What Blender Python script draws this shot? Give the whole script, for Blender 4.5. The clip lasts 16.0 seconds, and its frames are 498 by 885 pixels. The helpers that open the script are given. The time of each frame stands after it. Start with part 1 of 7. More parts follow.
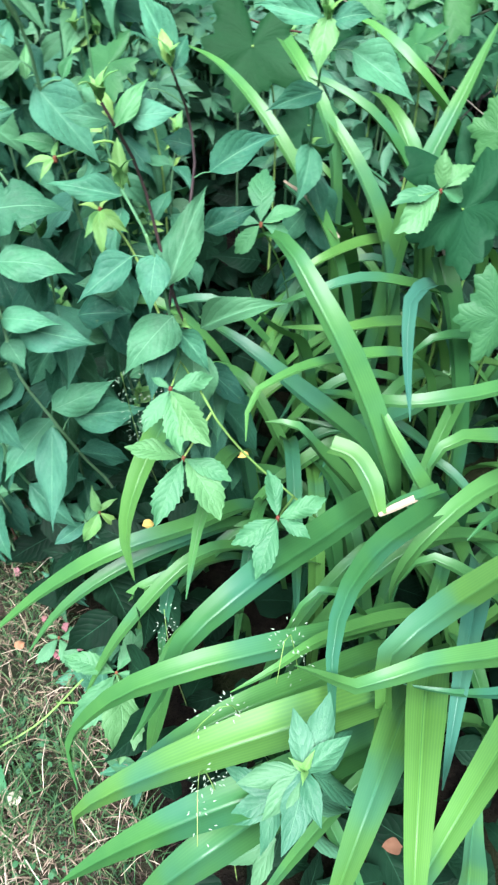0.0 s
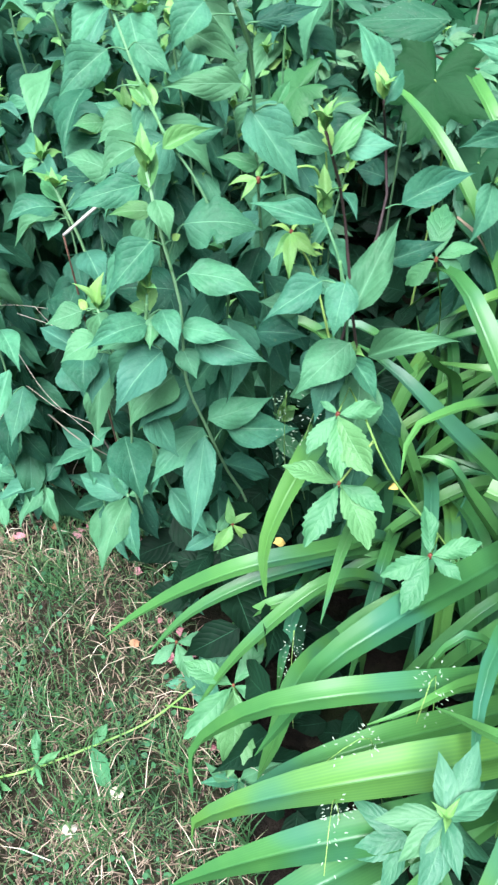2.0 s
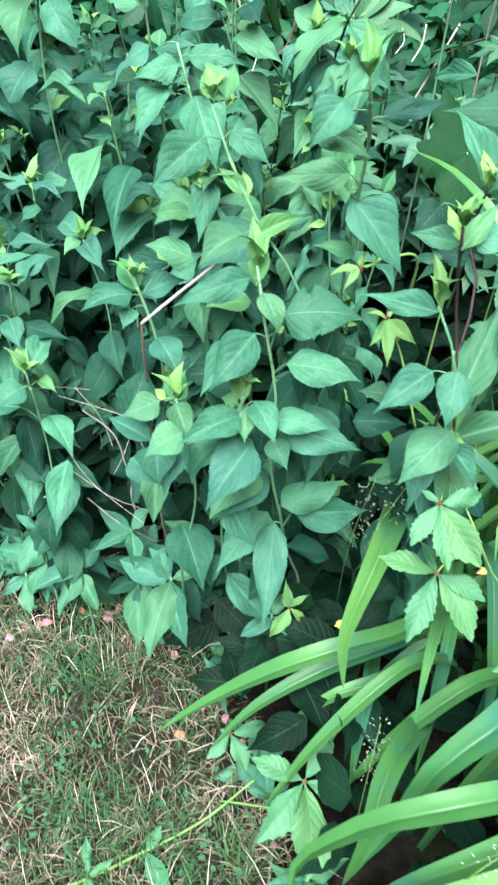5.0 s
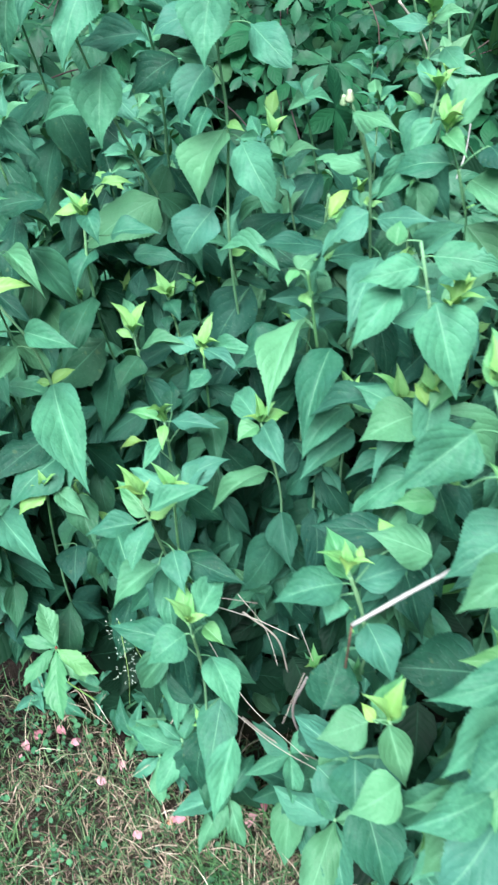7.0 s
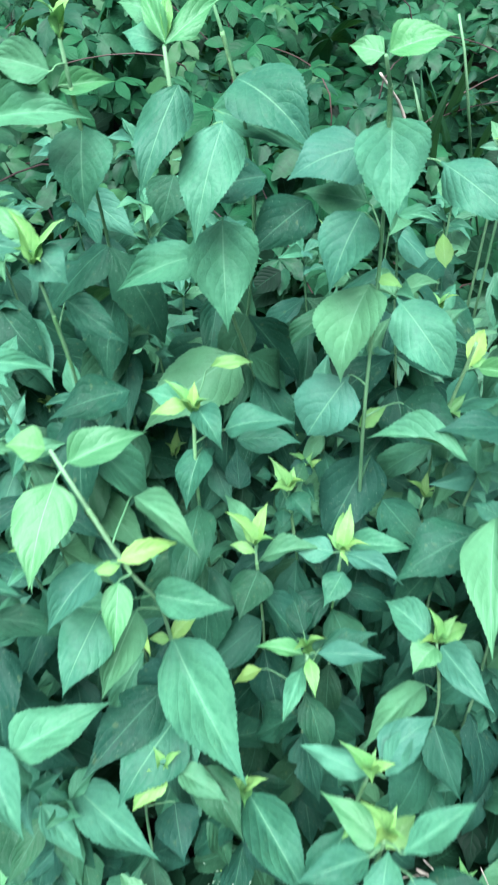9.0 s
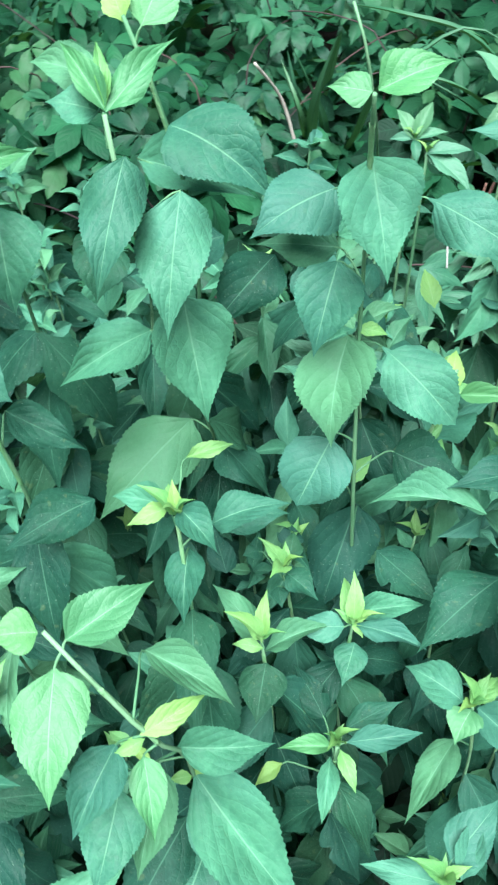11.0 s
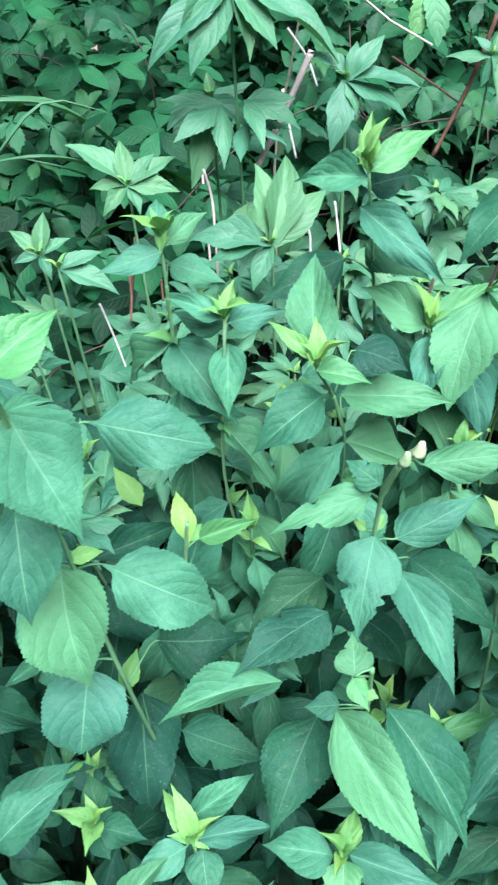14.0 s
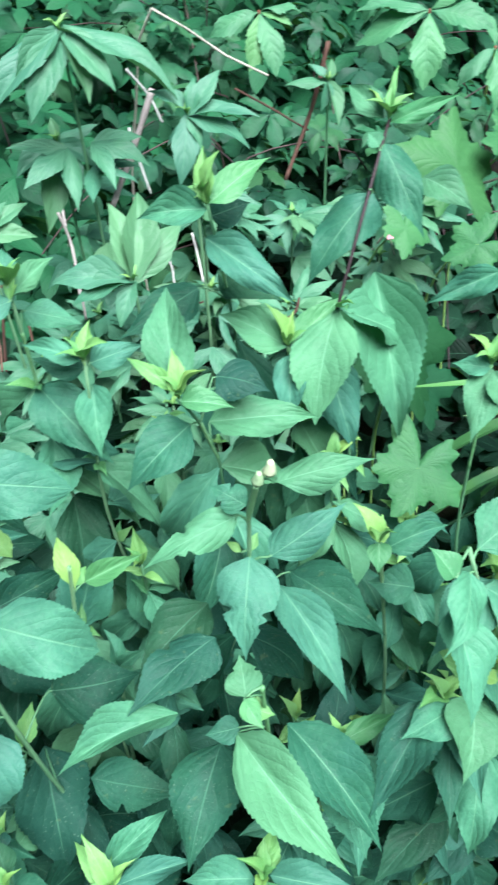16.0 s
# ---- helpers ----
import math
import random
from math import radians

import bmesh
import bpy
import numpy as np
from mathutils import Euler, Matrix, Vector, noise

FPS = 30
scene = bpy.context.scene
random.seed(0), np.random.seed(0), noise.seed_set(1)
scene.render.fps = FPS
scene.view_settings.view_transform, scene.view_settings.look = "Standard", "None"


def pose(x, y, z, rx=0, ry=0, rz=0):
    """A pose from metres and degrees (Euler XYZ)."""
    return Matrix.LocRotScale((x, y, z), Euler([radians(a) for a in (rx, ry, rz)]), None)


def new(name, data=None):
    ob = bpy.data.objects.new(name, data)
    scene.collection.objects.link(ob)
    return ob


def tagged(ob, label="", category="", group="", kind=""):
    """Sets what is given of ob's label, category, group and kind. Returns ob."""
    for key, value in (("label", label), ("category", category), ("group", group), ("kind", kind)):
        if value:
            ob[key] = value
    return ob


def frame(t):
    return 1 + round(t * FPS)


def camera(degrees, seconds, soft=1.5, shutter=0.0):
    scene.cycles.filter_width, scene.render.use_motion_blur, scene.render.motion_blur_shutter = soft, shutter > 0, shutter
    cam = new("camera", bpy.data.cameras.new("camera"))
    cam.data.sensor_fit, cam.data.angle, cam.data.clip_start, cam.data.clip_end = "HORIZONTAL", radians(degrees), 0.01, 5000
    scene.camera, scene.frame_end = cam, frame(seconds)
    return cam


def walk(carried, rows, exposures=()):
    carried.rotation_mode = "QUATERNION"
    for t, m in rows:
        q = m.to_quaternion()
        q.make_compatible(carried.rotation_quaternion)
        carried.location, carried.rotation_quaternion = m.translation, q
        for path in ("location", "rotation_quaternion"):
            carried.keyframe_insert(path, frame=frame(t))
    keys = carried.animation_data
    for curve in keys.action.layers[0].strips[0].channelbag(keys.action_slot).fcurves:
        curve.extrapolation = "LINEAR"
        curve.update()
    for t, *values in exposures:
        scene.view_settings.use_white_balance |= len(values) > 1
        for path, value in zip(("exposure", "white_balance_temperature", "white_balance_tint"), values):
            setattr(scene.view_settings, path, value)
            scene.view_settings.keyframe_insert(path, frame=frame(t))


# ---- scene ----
cam = camera(33.2, 16.0, soft=2.3, shutter=0.6)
METRES, EYE, TILT, LEAN, TURN = 1.7, 1.43, -52.0, 0.0, 0.0
ROWS = [
    (0.0, 0.0, 0.0, 0.0, 0.0, 0.0, 0.0),
    (0.5, 0.0065, -0.007, -0.0015, 2.46, -0.13, -3.1),
    (1.0, -0.0064, -0.0023, -0.0001, 4.24, 0.13, -5.0),
    (1.5, -0.0339, -0.0053, 0.0007, 5.32, 0.59, -5.93),
    (2.0, -0.0492, -0.0057, 0.0005, 6.05, 0.95, -6.84),
    (2.5, -0.0558, -0.0078, 0.0014, 6.65, 1.16, -7.94),
    (3.0, -0.0589, -0.0085, 0.0038, 6.8, 1.37, -8.18),
    (5.5, -0.1802, 0.0236, 0.042, 1.9, 4.93, -4.46),
    (6.0, -0.2029, 0.0625, 0.094, 3.46, 5.0, -6.26),
    (6.5, -0.2306, 0.1127, 0.1751, 7.27, 4.29, -8.41),
    (7.0, -0.2501, 0.1321, 0.2036, 9.97, 3.18, -9.14),
    (7.5, -0.3095, 0.1488, 0.2246, 8.69, 4.13, -5.72),
    (8.0, -0.4072, 0.1791, 0.2455, 4.76, 6.37, -1.01),
    (8.5, -0.457, 0.2023, 0.2651, 0.68, 7.17, 0.48),
    (9.0, -0.4487, 0.2459, 0.3131, 2.37, 6.37, -1.69),
    (11.5, -0.4974, 0.3082, 0.3864, -5.48, 4.21, 11.99),
    (12.0, -0.4799, 0.3195, 0.4126, -6.6, 4.91, 16.18),
    (12.5, -0.4771, 0.3308, 0.4491, -12.37, 4.74, 24.49),
    (13.0, -0.469, 0.3471, 0.4525, -19.65, 2.04, 31.16),
    (13.5, -0.4609, 0.342, 0.4549, -22.14, 0.22, 31.64),
    (14.0, -0.4457, 0.3394, 0.4533, -21.79, -0.26, 32.24),
    (14.5, -0.4405, 0.3342, 0.4503, -22.63, -0.42, 33.55),
    (15.0, -0.4383, 0.3378, 0.4504, -24.37, -0.88, 34.61),
    (15.5, -0.4387, 0.3324, 0.4484, -26.74, -1.58, 36.61),
    (16.0, -0.4345, 0.3284, 0.4436, -29.94, -3.09, 38.96),
]
EXPOSURES = [(0.0, 1.42, 6000, 12.5), (3.0, 1.38, 6000, 12.5), (5.5, 1.42, 5980, 11.5), (6.5, 1.37, 5920, 11.5), (7.0, 1.36, 5900, 11), (8.0, 1.41, 5880, 11), (11.5, 1.38, 5860, 10), (13.0, 1.34, 5860, 10), (16.0, 1.32, 5840, 10)]
walk(cam, [(t, pose(0, 0, EYE, TILT, LEAN, TURN) @ pose(METRES * x, METRES * y, METRES * z, 90 + pitch, roll, yaw)) for t, x, y, z, yaw, pitch, roll in ROWS], EXPOSURES)

# ---- light: open shade under a bright sky ----
SUN_HEIGHT, SUN_TURN = 66.0, 190.0
world = bpy.data.worlds.new("sky")
scene.world = world
world.use_nodes = True
wn = world.node_tree.nodes
sky = wn.new("ShaderNodeTexSky")
sky.sky_type = "NISHITA"
sky.sun_disc = False
sky.sun_elevation, sky.sun_rotation = radians(SUN_HEIGHT), radians(SUN_TURN)
sky.dust_density = 3.0
wn["Background"].inputs["Strength"].default_value = 0.032
world.node_tree.links.new(sky.outputs["Color"], wn["Background"].inputs["Color"])
sun = new("sun", bpy.data.lights.new("sun", "SUN"))
sun.data.energy, sun.data.angle, sun.data.color = 5.6, radians(44), (1.0, 0.985, 0.955)
sun.matrix_world = pose(0, 0, 6, 90 - SUN_HEIGHT, 0, 180 - SUN_TURN)
scene.view_settings.exposure = 0.0

# ---- materials ----
class Nodes:
    """A short way to write a node material."""

    def __init__(self, name):
        self.mat = bpy.data.materials.new(name)
        self.mat.use_nodes = True
        self.tree = self.mat.node_tree
        self.tree.nodes.clear()
        self.out = self.tree.nodes.new("ShaderNodeOutputMaterial")

    def add(self, kind, values=None, operation="", feature="", data_type="", blend_type="", interpolation_type="", uv_map=""):
        n = self.tree.nodes.new("ShaderNode" + kind)
        if operation:
            n.operation = operation
        if feature:
            n.feature = feature
        if data_type:
            n.data_type, n.blend_type = data_type, blend_type
        if interpolation_type:
            n.interpolation_type = interpolation_type
        if uv_map:
            n.uv_map = uv_map
        for k, v in (values or {}).items():
            if isinstance(v, bpy.types.NodeSocket):
                self.tree.links.new(v, n.inputs[k])
            else:
                n.inputs[k].default_value = v
        return n

    def math(self, op, a, b=0.0, c=0.0):
        return self.add("Math", {0: a, 1: b, 2: c}, operation=op).outputs[0]

    def mix(self, f, a, b, blend="MIX"):
        n = self.add("Mix", {"Factor": f}, data_type="RGBA", blend_type=blend)
        for key, v in ((6, a), (7, b)):
            if isinstance(v, bpy.types.NodeSocket):
                self.tree.links.new(v, n.inputs[key])
            else:
                n.inputs[key].default_value = (*v, 1)
        return n.outputs[2]

    def step(self, x, lo, hi):
        return self.add("MapRange", {"Value": x, "From Min": lo, "From Max": hi}, interpolation_type="SMOOTHSTEP").outputs[0]

    def noise(self, vec, scale, detail=3.0, rough=0.55):
        return self.add("TexNoise", {"Vector": vec, "Scale": scale, "Detail": detail, "Roughness": rough}).outputs["Fac"]

    def done(self, shader):
        self.tree.links.new(shader, self.out.inputs["Surface"])
        return self.mat


def foliage(name, dark, light, vein, veins=9.0, slant=2.2, relief=0.24, rough=0.54, sheen=0.38, through_light=0.16, spots=0.0, island=False, vein_amount=0.42, along=False):
    """A leaf: midrib and side veins on its own lengthwise coordinates, mottling, and light that comes through."""
    s = Nodes(name)
    uv = s.add("SeparateXYZ", {0: s.add("UVMap", uv_map="leaf").outputs[0]})
    u = s.math("MULTIPLY", s.math("ABSOLUTE", s.math("SUBTRACT", uv.outputs[0], 0.5)), 2.0)
    v = uv.outputs[1]
    obj = s.add("TexCoord").outputs["Object"]
    rnd = s.add("NewGeometry").outputs["Random Per Island"] if island else s.add("ObjectInfo").outputs["Random"]
    even = s.add("VectorMath", {0: obj, 1: (1.0, 1.0, 1.0) if island or along else (0.5, 1.0, 1.0)}, operation="MULTIPLY").outputs[0]
    shift = s.add("VectorMath", {0: even, 1: s.add("CombineXYZ", {0: s.math("MULTIPLY", rnd, 37.0), 1: s.math("MULTIPLY", rnd, 91.0)}).outputs[0]}, operation="ADD").outputs[0]
    wob = s.math("MULTIPLY", s.noise(shift, 3.0, 2.0), 0.9)
    run = s.math("SUBTRACT", s.math("MULTIPLY", v, veins), s.math("MULTIPLY", s.math("POWER", u, 1.25), slant))
    f = s.math("FRACT", s.math("ADD", run, wob))
    pillow = s.math("POWER", s.math("SINE", s.math("MULTIPLY", f, math.pi)), 0.5)
    side = s.math("SUBTRACT", 1.0, s.step(pillow, 0.0, 0.45))
    side = s.math("MULTIPLY", side, s.math("SUBTRACT", 1.0, s.step(u, 0.6, 1.0)))
    rib = s.math("SUBTRACT", 1.0, s.step(u, 0.008, 0.036))
    line = s.math("MAXIMUM", s.math("MULTIPLY", side, 0.2), rib)
    net = s.add("TexVoronoi", {"Vector": s.add("VectorMath", {0: shift, 1: (1.0, 0.75, 0.02)}, operation="MULTIPLY").outputs[0], "Scale": 26.0}, feature="DISTANCE_TO_EDGE").outputs["Distance"]
    cells = s.step(net, 0.0, 0.16)
    mott = s.noise(shift, 4.0, 4.0, 0.6)
    fine = s.noise(shift, 22.0, 3.0, 0.6)
    tone = s.math("ADD", s.math("ADD", 0.12, s.math("MULTIPLY", rnd, 0.5)), s.math("ADD", s.math("MULTIPLY", s.math("SUBTRACT", mott, 0.5), 0.6), s.math("MULTIPLY", s.math("SUBTRACT", fine, 0.5), 0.4)))
    col = s.mix(s.step(tone, 0.0, 0.9), dark, light)
    bloom = s.noise(s.add("VectorMath", {0: shift, 1: (0.0, 0.0, 5.0)}, operation="ADD").outputs[0], 1.7, 3.0)
    col = s.mix(s.math("MULTIPLY", s.step(bloom, 0.45, 0.68), 0.15), col, (light[0] * 0.9, light[1] * 0.86, light[2] * 1.3))
    if not island:  # some leaves are younger and yellower, some have a bluish bloom
        kind = s.math("FRACT", s.math("MULTIPLY", rnd, 7.31))
        col = s.mix(s.math("MULTIPLY", s.step(kind, 0.62, 1.0), 0.42), col, (light[0] * 1.35, light[1] * 0.98, light[2] * 0.72))
        col = s.mix(s.math("MULTIPLY", s.math("SUBTRACT", 1.0, s.step(kind, 0.0, 0.4)), 0.35), col, (light[0] * 0.85, light[1] * 0.76, light[2] * 1.08))
    if veins:
        col = s.mix(s.math("MULTIPLY", s.math("SUBTRACT", 1.0, cells), 0.035), col, vein)
    col = s.mix(s.math("MULTIPLY", line, vein_amount), col, vein)
    if along:
        ribs = s.math("ABSOLUTE", s.math("SINE", s.math("MULTIPLY", uv.outputs[0], 46.0)))
        col = s.mix(s.math("MULTIPLY", ribs, 0.34), col, vein)
        # soft bluish patches: reflected sky, mixed into the blade colour
        sky_tint = s.noise(s.add("VectorMath", {0: shift, 1: (3.0, 3.0, 3.0)}, operation="MULTIPLY").outputs[0], 2.2, 2.0)
        col = s.mix(s.math("MULTIPLY", s.step(sky_tint, 0.48, 0.70), 0.6), col, (0.035, 0.15, 0.115))
    if spots:
        col = s.mix(s.math("MULTIPLY", s.step(s.noise(shift, 13.0, 2.0), 0.66, 0.72), spots), col, (0.12, 0.17, 0.07))
        col = s.mix(s.math("MULTIPLY", s.step(s.noise(shift, 60.0, 1.0), 0.70, 0.74), spots * 1.5), col, (0.2, 0.32, 0.22))
    height = s.math("ADD", s.math("MULTIPLY", pillow, 0.3 if veins else 0.0), s.math("ADD", s.math("ADD", s.math("MULTIPLY", fine, 0.22), s.math("MULTIPLY", cells, 0.07 if veins else 0.0)), s.math("MULTIPLY", rib, -0.6)))
    bump = s.add("Bump", {"Strength": relief, "Distance": 0.012, "Height": height}).outputs[0]
    roughness = s.math("ADD", rough - 0.1, s.math("MULTIPLY", mott, 0.2))
    front = s.add("BsdfPrincipled", {"Base Color": col, "Roughness": roughness, "Specular IOR Level": sheen, "Normal": bump}).outputs[0]
    warm = s.mix(0.5, col, (0.10, 0.30, 0.03))
    back = s.add("BsdfTranslucent", {"Color": warm, "Normal": bump}).outputs[0]
    return s.done(s.add("MixShader", {0: through_light, 1: front, 2: back}).outputs[0])


def plain(name, dark, light, scale=40.0, rough=0.8, relief=0.3, stretch=(1, 1, 1), sheen=0.3, island=False):
    """Stalks, twigs, petals, soil: two tones mixed by noise at two scales."""
    s = Nodes(name)
    obj = s.add("TexCoord").outputs["Object"]
    rnd = s.add("NewGeometry").outputs["Random Per Island"] if island else s.add("ObjectInfo").outputs["Random"]
    vec = s.add("VectorMath", {0: obj, 1: stretch}, operation="MULTIPLY").outputs[0]
    n1 = s.noise(vec, scale, 4.0, 0.6)
    n2 = s.noise(vec, scale * 6, 3.0, 0.6)
    tone = s.math("ADD", s.math("ADD", s.math("MULTIPLY", n1, 0.6), s.math("MULTIPLY", n2, 0.4)), s.math("MULTIPLY", s.math("SUBTRACT", rnd, 0.5), 0.5))
    col = s.mix(s.step(tone, 0.25, 0.75), dark, light)
    bump = s.add("Bump", {"Strength": relief, "Distance": 0.004, "Height": n2}).outputs[0]
    return s.done(s.add("BsdfPrincipled", {"Base Color": col, "Roughness": rough, "Specular IOR Level": sheen, "Normal": bump}).outputs[0])


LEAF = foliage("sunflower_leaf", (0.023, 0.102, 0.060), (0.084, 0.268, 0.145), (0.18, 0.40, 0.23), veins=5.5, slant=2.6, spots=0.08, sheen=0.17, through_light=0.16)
# older lower leaves are darker; shade low in the bed is coloured in too
SHADEDOLD = foliage("shaded_lower_leaf", (0.007, 0.038, 0.023), (0.030, 0.116, 0.065), (0.09, 0.24, 0.14), veins=5.0, slant=2.6, spots=0.25, sheen=0.12)
PALE = foliage("pale_leaf_blade", (0.050, 0.205, 0.078), (0.105, 0.30, 0.105), (0.28, 0.52, 0.3), veins=5.0, through_light=0.2)
YOUNG = foliage("young_leaf", (0.105, 0.31, 0.095), (0.21, 0.42, 0.11), (0.3, 0.52, 0.25), veins=5.0, through_light=0.25)
STRAP = foliage("daylily_blade", (0.032, 0.138, 0.042), (0.108, 0.300, 0.062), (0.03, 0.12, 0.04), veins=0.0, slant=0.0, relief=0.12, rough=0.44, sheen=0.45, vein_amount=0.5, along=True)
# for a few blades whose bluish sky sheen is set as base colour
SKYSTRAP = foliage("sky_sheen_daylily_blade", (0.030, 0.115, 0.085), (0.065, 0.21, 0.135), (0.03, 0.11, 0.07), veins=0.0, slant=0.0, relief=0.12, rough=0.4, sheen=0.5, vein_amount=0.5, along=True)
BLUESTRAP = foliage("blue_green_blade", (0.025, 0.10, 0.045), (0.06, 0.185, 0.085), (0.03, 0.10, 0.07), veins=0.0, slant=0.0, relief=0.1, rough=0.5, sheen=0.3, vein_amount=0.4)
CREEPER = foliage("creeper_leaf", (0.042, 0.165, 0.07), (0.095, 0.275, 0.11), (0.15, 0.36, 0.17), veins=7.0, slant=2.0, relief=0.28, vein_amount=0.3)
# creeper leaf behind the bed, with the shade back there in its base colour
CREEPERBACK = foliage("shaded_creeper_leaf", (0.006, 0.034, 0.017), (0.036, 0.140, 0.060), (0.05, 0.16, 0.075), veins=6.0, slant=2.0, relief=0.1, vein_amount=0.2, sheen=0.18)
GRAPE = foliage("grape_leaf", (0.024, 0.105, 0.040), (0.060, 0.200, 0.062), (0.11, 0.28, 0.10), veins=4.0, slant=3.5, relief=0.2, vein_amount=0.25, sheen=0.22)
# second grape leaf tone: the same leaf with shade put into its green
SHADEDGRAPE = foliage("shaded_grape_leaf", (0.005, 0.036, 0.014), (0.014, 0.075, 0.028), (0.05, 0.15, 0.06), veins=4.0, slant=3.5, relief=0.16, vein_amount=0.18, rough=0.66, sheen=0.12)
LOBED = foliage("lobed_leaf", (0.036, 0.145, 0.078), (0.086, 0.240, 0.122), (0.14, 0.34, 0.18), veins=5.0, slant=2.0)
LAWNWEED = foliage("lawn_weed_leaf", (0.02, 0.085, 0.04), (0.06, 0.19, 0.075), (0.09, 0.24, 0.11), island=True, sheen=0.25)
# nearly black: the shade under the plants is painted into these low leaves
UNDER = foliage("shaded_undergrowth_leaf", (0.003, 0.011, 0.006), (0.010, 0.040, 0.020), (0.04, 0.14, 0.07), island=True, sheen=0.08)
STEM = plain("green_stem", (0.08, 0.215, 0.10), (0.17, 0.33, 0.17), 60, 0.6, 0.3, (1, 1, 0.2))
YOUNGSTEM = plain("downy_young_stem", (0.11, 0.29, 0.11), (0.22, 0.42, 0.20), 120, 0.75, 0.5)
LEAFSTALK = plain("leaf_stalk", (0.05, 0.16, 0.07), (0.11, 0.26, 0.12), 60, 0.6, 0.3)
DARKSTEM = plain("purple_stem", (0.03, 0.02, 0.022), (0.07, 0.045, 0.04), 60, 0.6, 0.3, (1, 1, 0.2))
VINE = plain("vine_stalk", (0.16, 0.33, 0.08), (0.28, 0.45, 0.12), 60, 0.5)
DRYSTRAP = plain("dry_blade", (0.42, 0.33, 0.24), (0.7, 0.6, 0.5), 40, 0.7, 0.3)
REDSTALK = plain("red_stalk", (0.12, 0.03, 0.02), (0.2, 0.08, 0.04), 60, 0.5)
PALEWOOD = plain("bleached_stalk", (0.25, 0.25, 0.23), (0.46, 0.45, 0.42), 50, 0.75, 0.3, (1, 1, 0.2))
STRAW = plain("dry_straw", (0.28, 0.25, 0.2), (0.5, 0.46, 0.38), 50, 0.75, 0.3, (1, 1, 0.2))
TWIG = plain("grey_twig", (0.13, 0.11, 0.10), (0.32, 0.28, 0.26), 60, 0.85, 0.5)
BROWN = plain("brown_twig", (0.07, 0.035, 0.025), (0.16, 0.085, 0.06), 60, 0.8, 0.5)
PETAL = plain("dry_petal", (0.30, 0.11, 0.13), (0.48, 0.25, 0.28), 60, 0.7)
DEADLEAF = plain("dead_leaf", (0.16, 0.08, 0.045), (0.38, 0.2, 0.11), 30, 0.8)
YELLOWLEAF = plain("yellow_leaf", (0.34, 0.24, 0.05), (0.55, 0.42, 0.12), 30, 0.7)
BUD = plain("flower_bud", (0.30, 0.44, 0.24), (0.48, 0.55, 0.34), 80, 0.5)
SEED = plain("grass_seed", (0.16, 0.26, 0.17), (0.32, 0.40, 0.3), 60, 0.7)
WHITEPETAL = plain("pale_leaf", (0.30, 0.34, 0.2), (0.5, 0.48, 0.36), 60, 0.6)


def soil_material():
    s = Nodes("garden_ground")
    obj = s.add("TexCoord").outputs["Object"]
    n1, n2, n3 = s.noise(obj, 3.0), s.noise(obj, 30.0, 5.0, 0.7), s.noise(obj, 160.0, 4.0, 0.7)
    # dark soil, taken almost to black to paint in the shade between plants
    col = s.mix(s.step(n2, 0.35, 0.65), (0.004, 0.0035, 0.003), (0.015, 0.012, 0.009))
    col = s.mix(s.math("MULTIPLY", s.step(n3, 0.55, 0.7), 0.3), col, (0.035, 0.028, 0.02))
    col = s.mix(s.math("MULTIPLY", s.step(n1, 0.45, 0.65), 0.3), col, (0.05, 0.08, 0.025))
    # beyond the bed the soil gives way to thin turf
    where = s.add("SeparateXYZ", {0: obj})
    edge = s.math("SUBTRACT", 0.93, s.math("MAXIMUM", 0.0, s.math("MULTIPLY", s.math("ADD", where.outputs[0], 0.45), 1.9)))
    out = s.math("MAXIMUM", s.step(s.math("SUBTRACT", edge, where.outputs[1]), 0.0, 0.15), s.math("MAXIMUM", s.step(where.outputs[1], 5.0, 6.0), s.step(s.math("ABSOLUTE", where.outputs[0]), 2.6, 3.4)))
    turf = s.mix(s.step(s.noise(obj, 9.0, 5.0, 0.7), 0.4, 0.62), (0.014, 0.022, 0.010), (0.045, 0.036, 0.025))
    turf = s.mix(s.math("MULTIPLY", s.step(n3, 0.4, 0.6), 0.5), turf, (0.03, 0.035, 0.02))
    col = s.mix(out, col, turf)
    h = s.math("ADD", n2, s.math("MULTIPLY", n3, 0.5))
    bump = s.add("Bump", {"Strength": 0.8, "Distance": 0.02, "Height": h}).outputs[0]
    return s.done(s.add("BsdfPrincipled", {"Base Color": col, "Roughness": 0.95, "Specular IOR Level": 0.1, "Normal": bump}).outputs[0])


def grass_material(name, stops):
    """Blades whose tone follows chance and a patchy noise over the lawn."""
    s = Nodes(name)
    obj = s.add("TexCoord").outputs["Object"]
    rnd = s.add("NewGeometry").outputs["Random Per Island"]
    patch = s.noise(obj, 6.0, 3.0)
    tone = s.math("ADD", s.math("MULTIPLY", rnd, 0.75), s.math("MULTIPLY", s.math("SUBTRACT", patch, 0.5), 1.3))
    ramp = s.add("ValToRGB", {0: tone})
    while len(ramp.color_ramp.elements) < len(stops):
        ramp.color_ramp.elements.new(0.5)
    for e, (p, c) in zip(ramp.color_ramp.elements, stops):
        e.position, e.color = p, (*c, 1)
    return s.done(s.add("BsdfPrincipled", {"Base Color": ramp.outputs[0], "Roughness": 0.65, "Specular IOR Level": 0.25}).outputs[0])


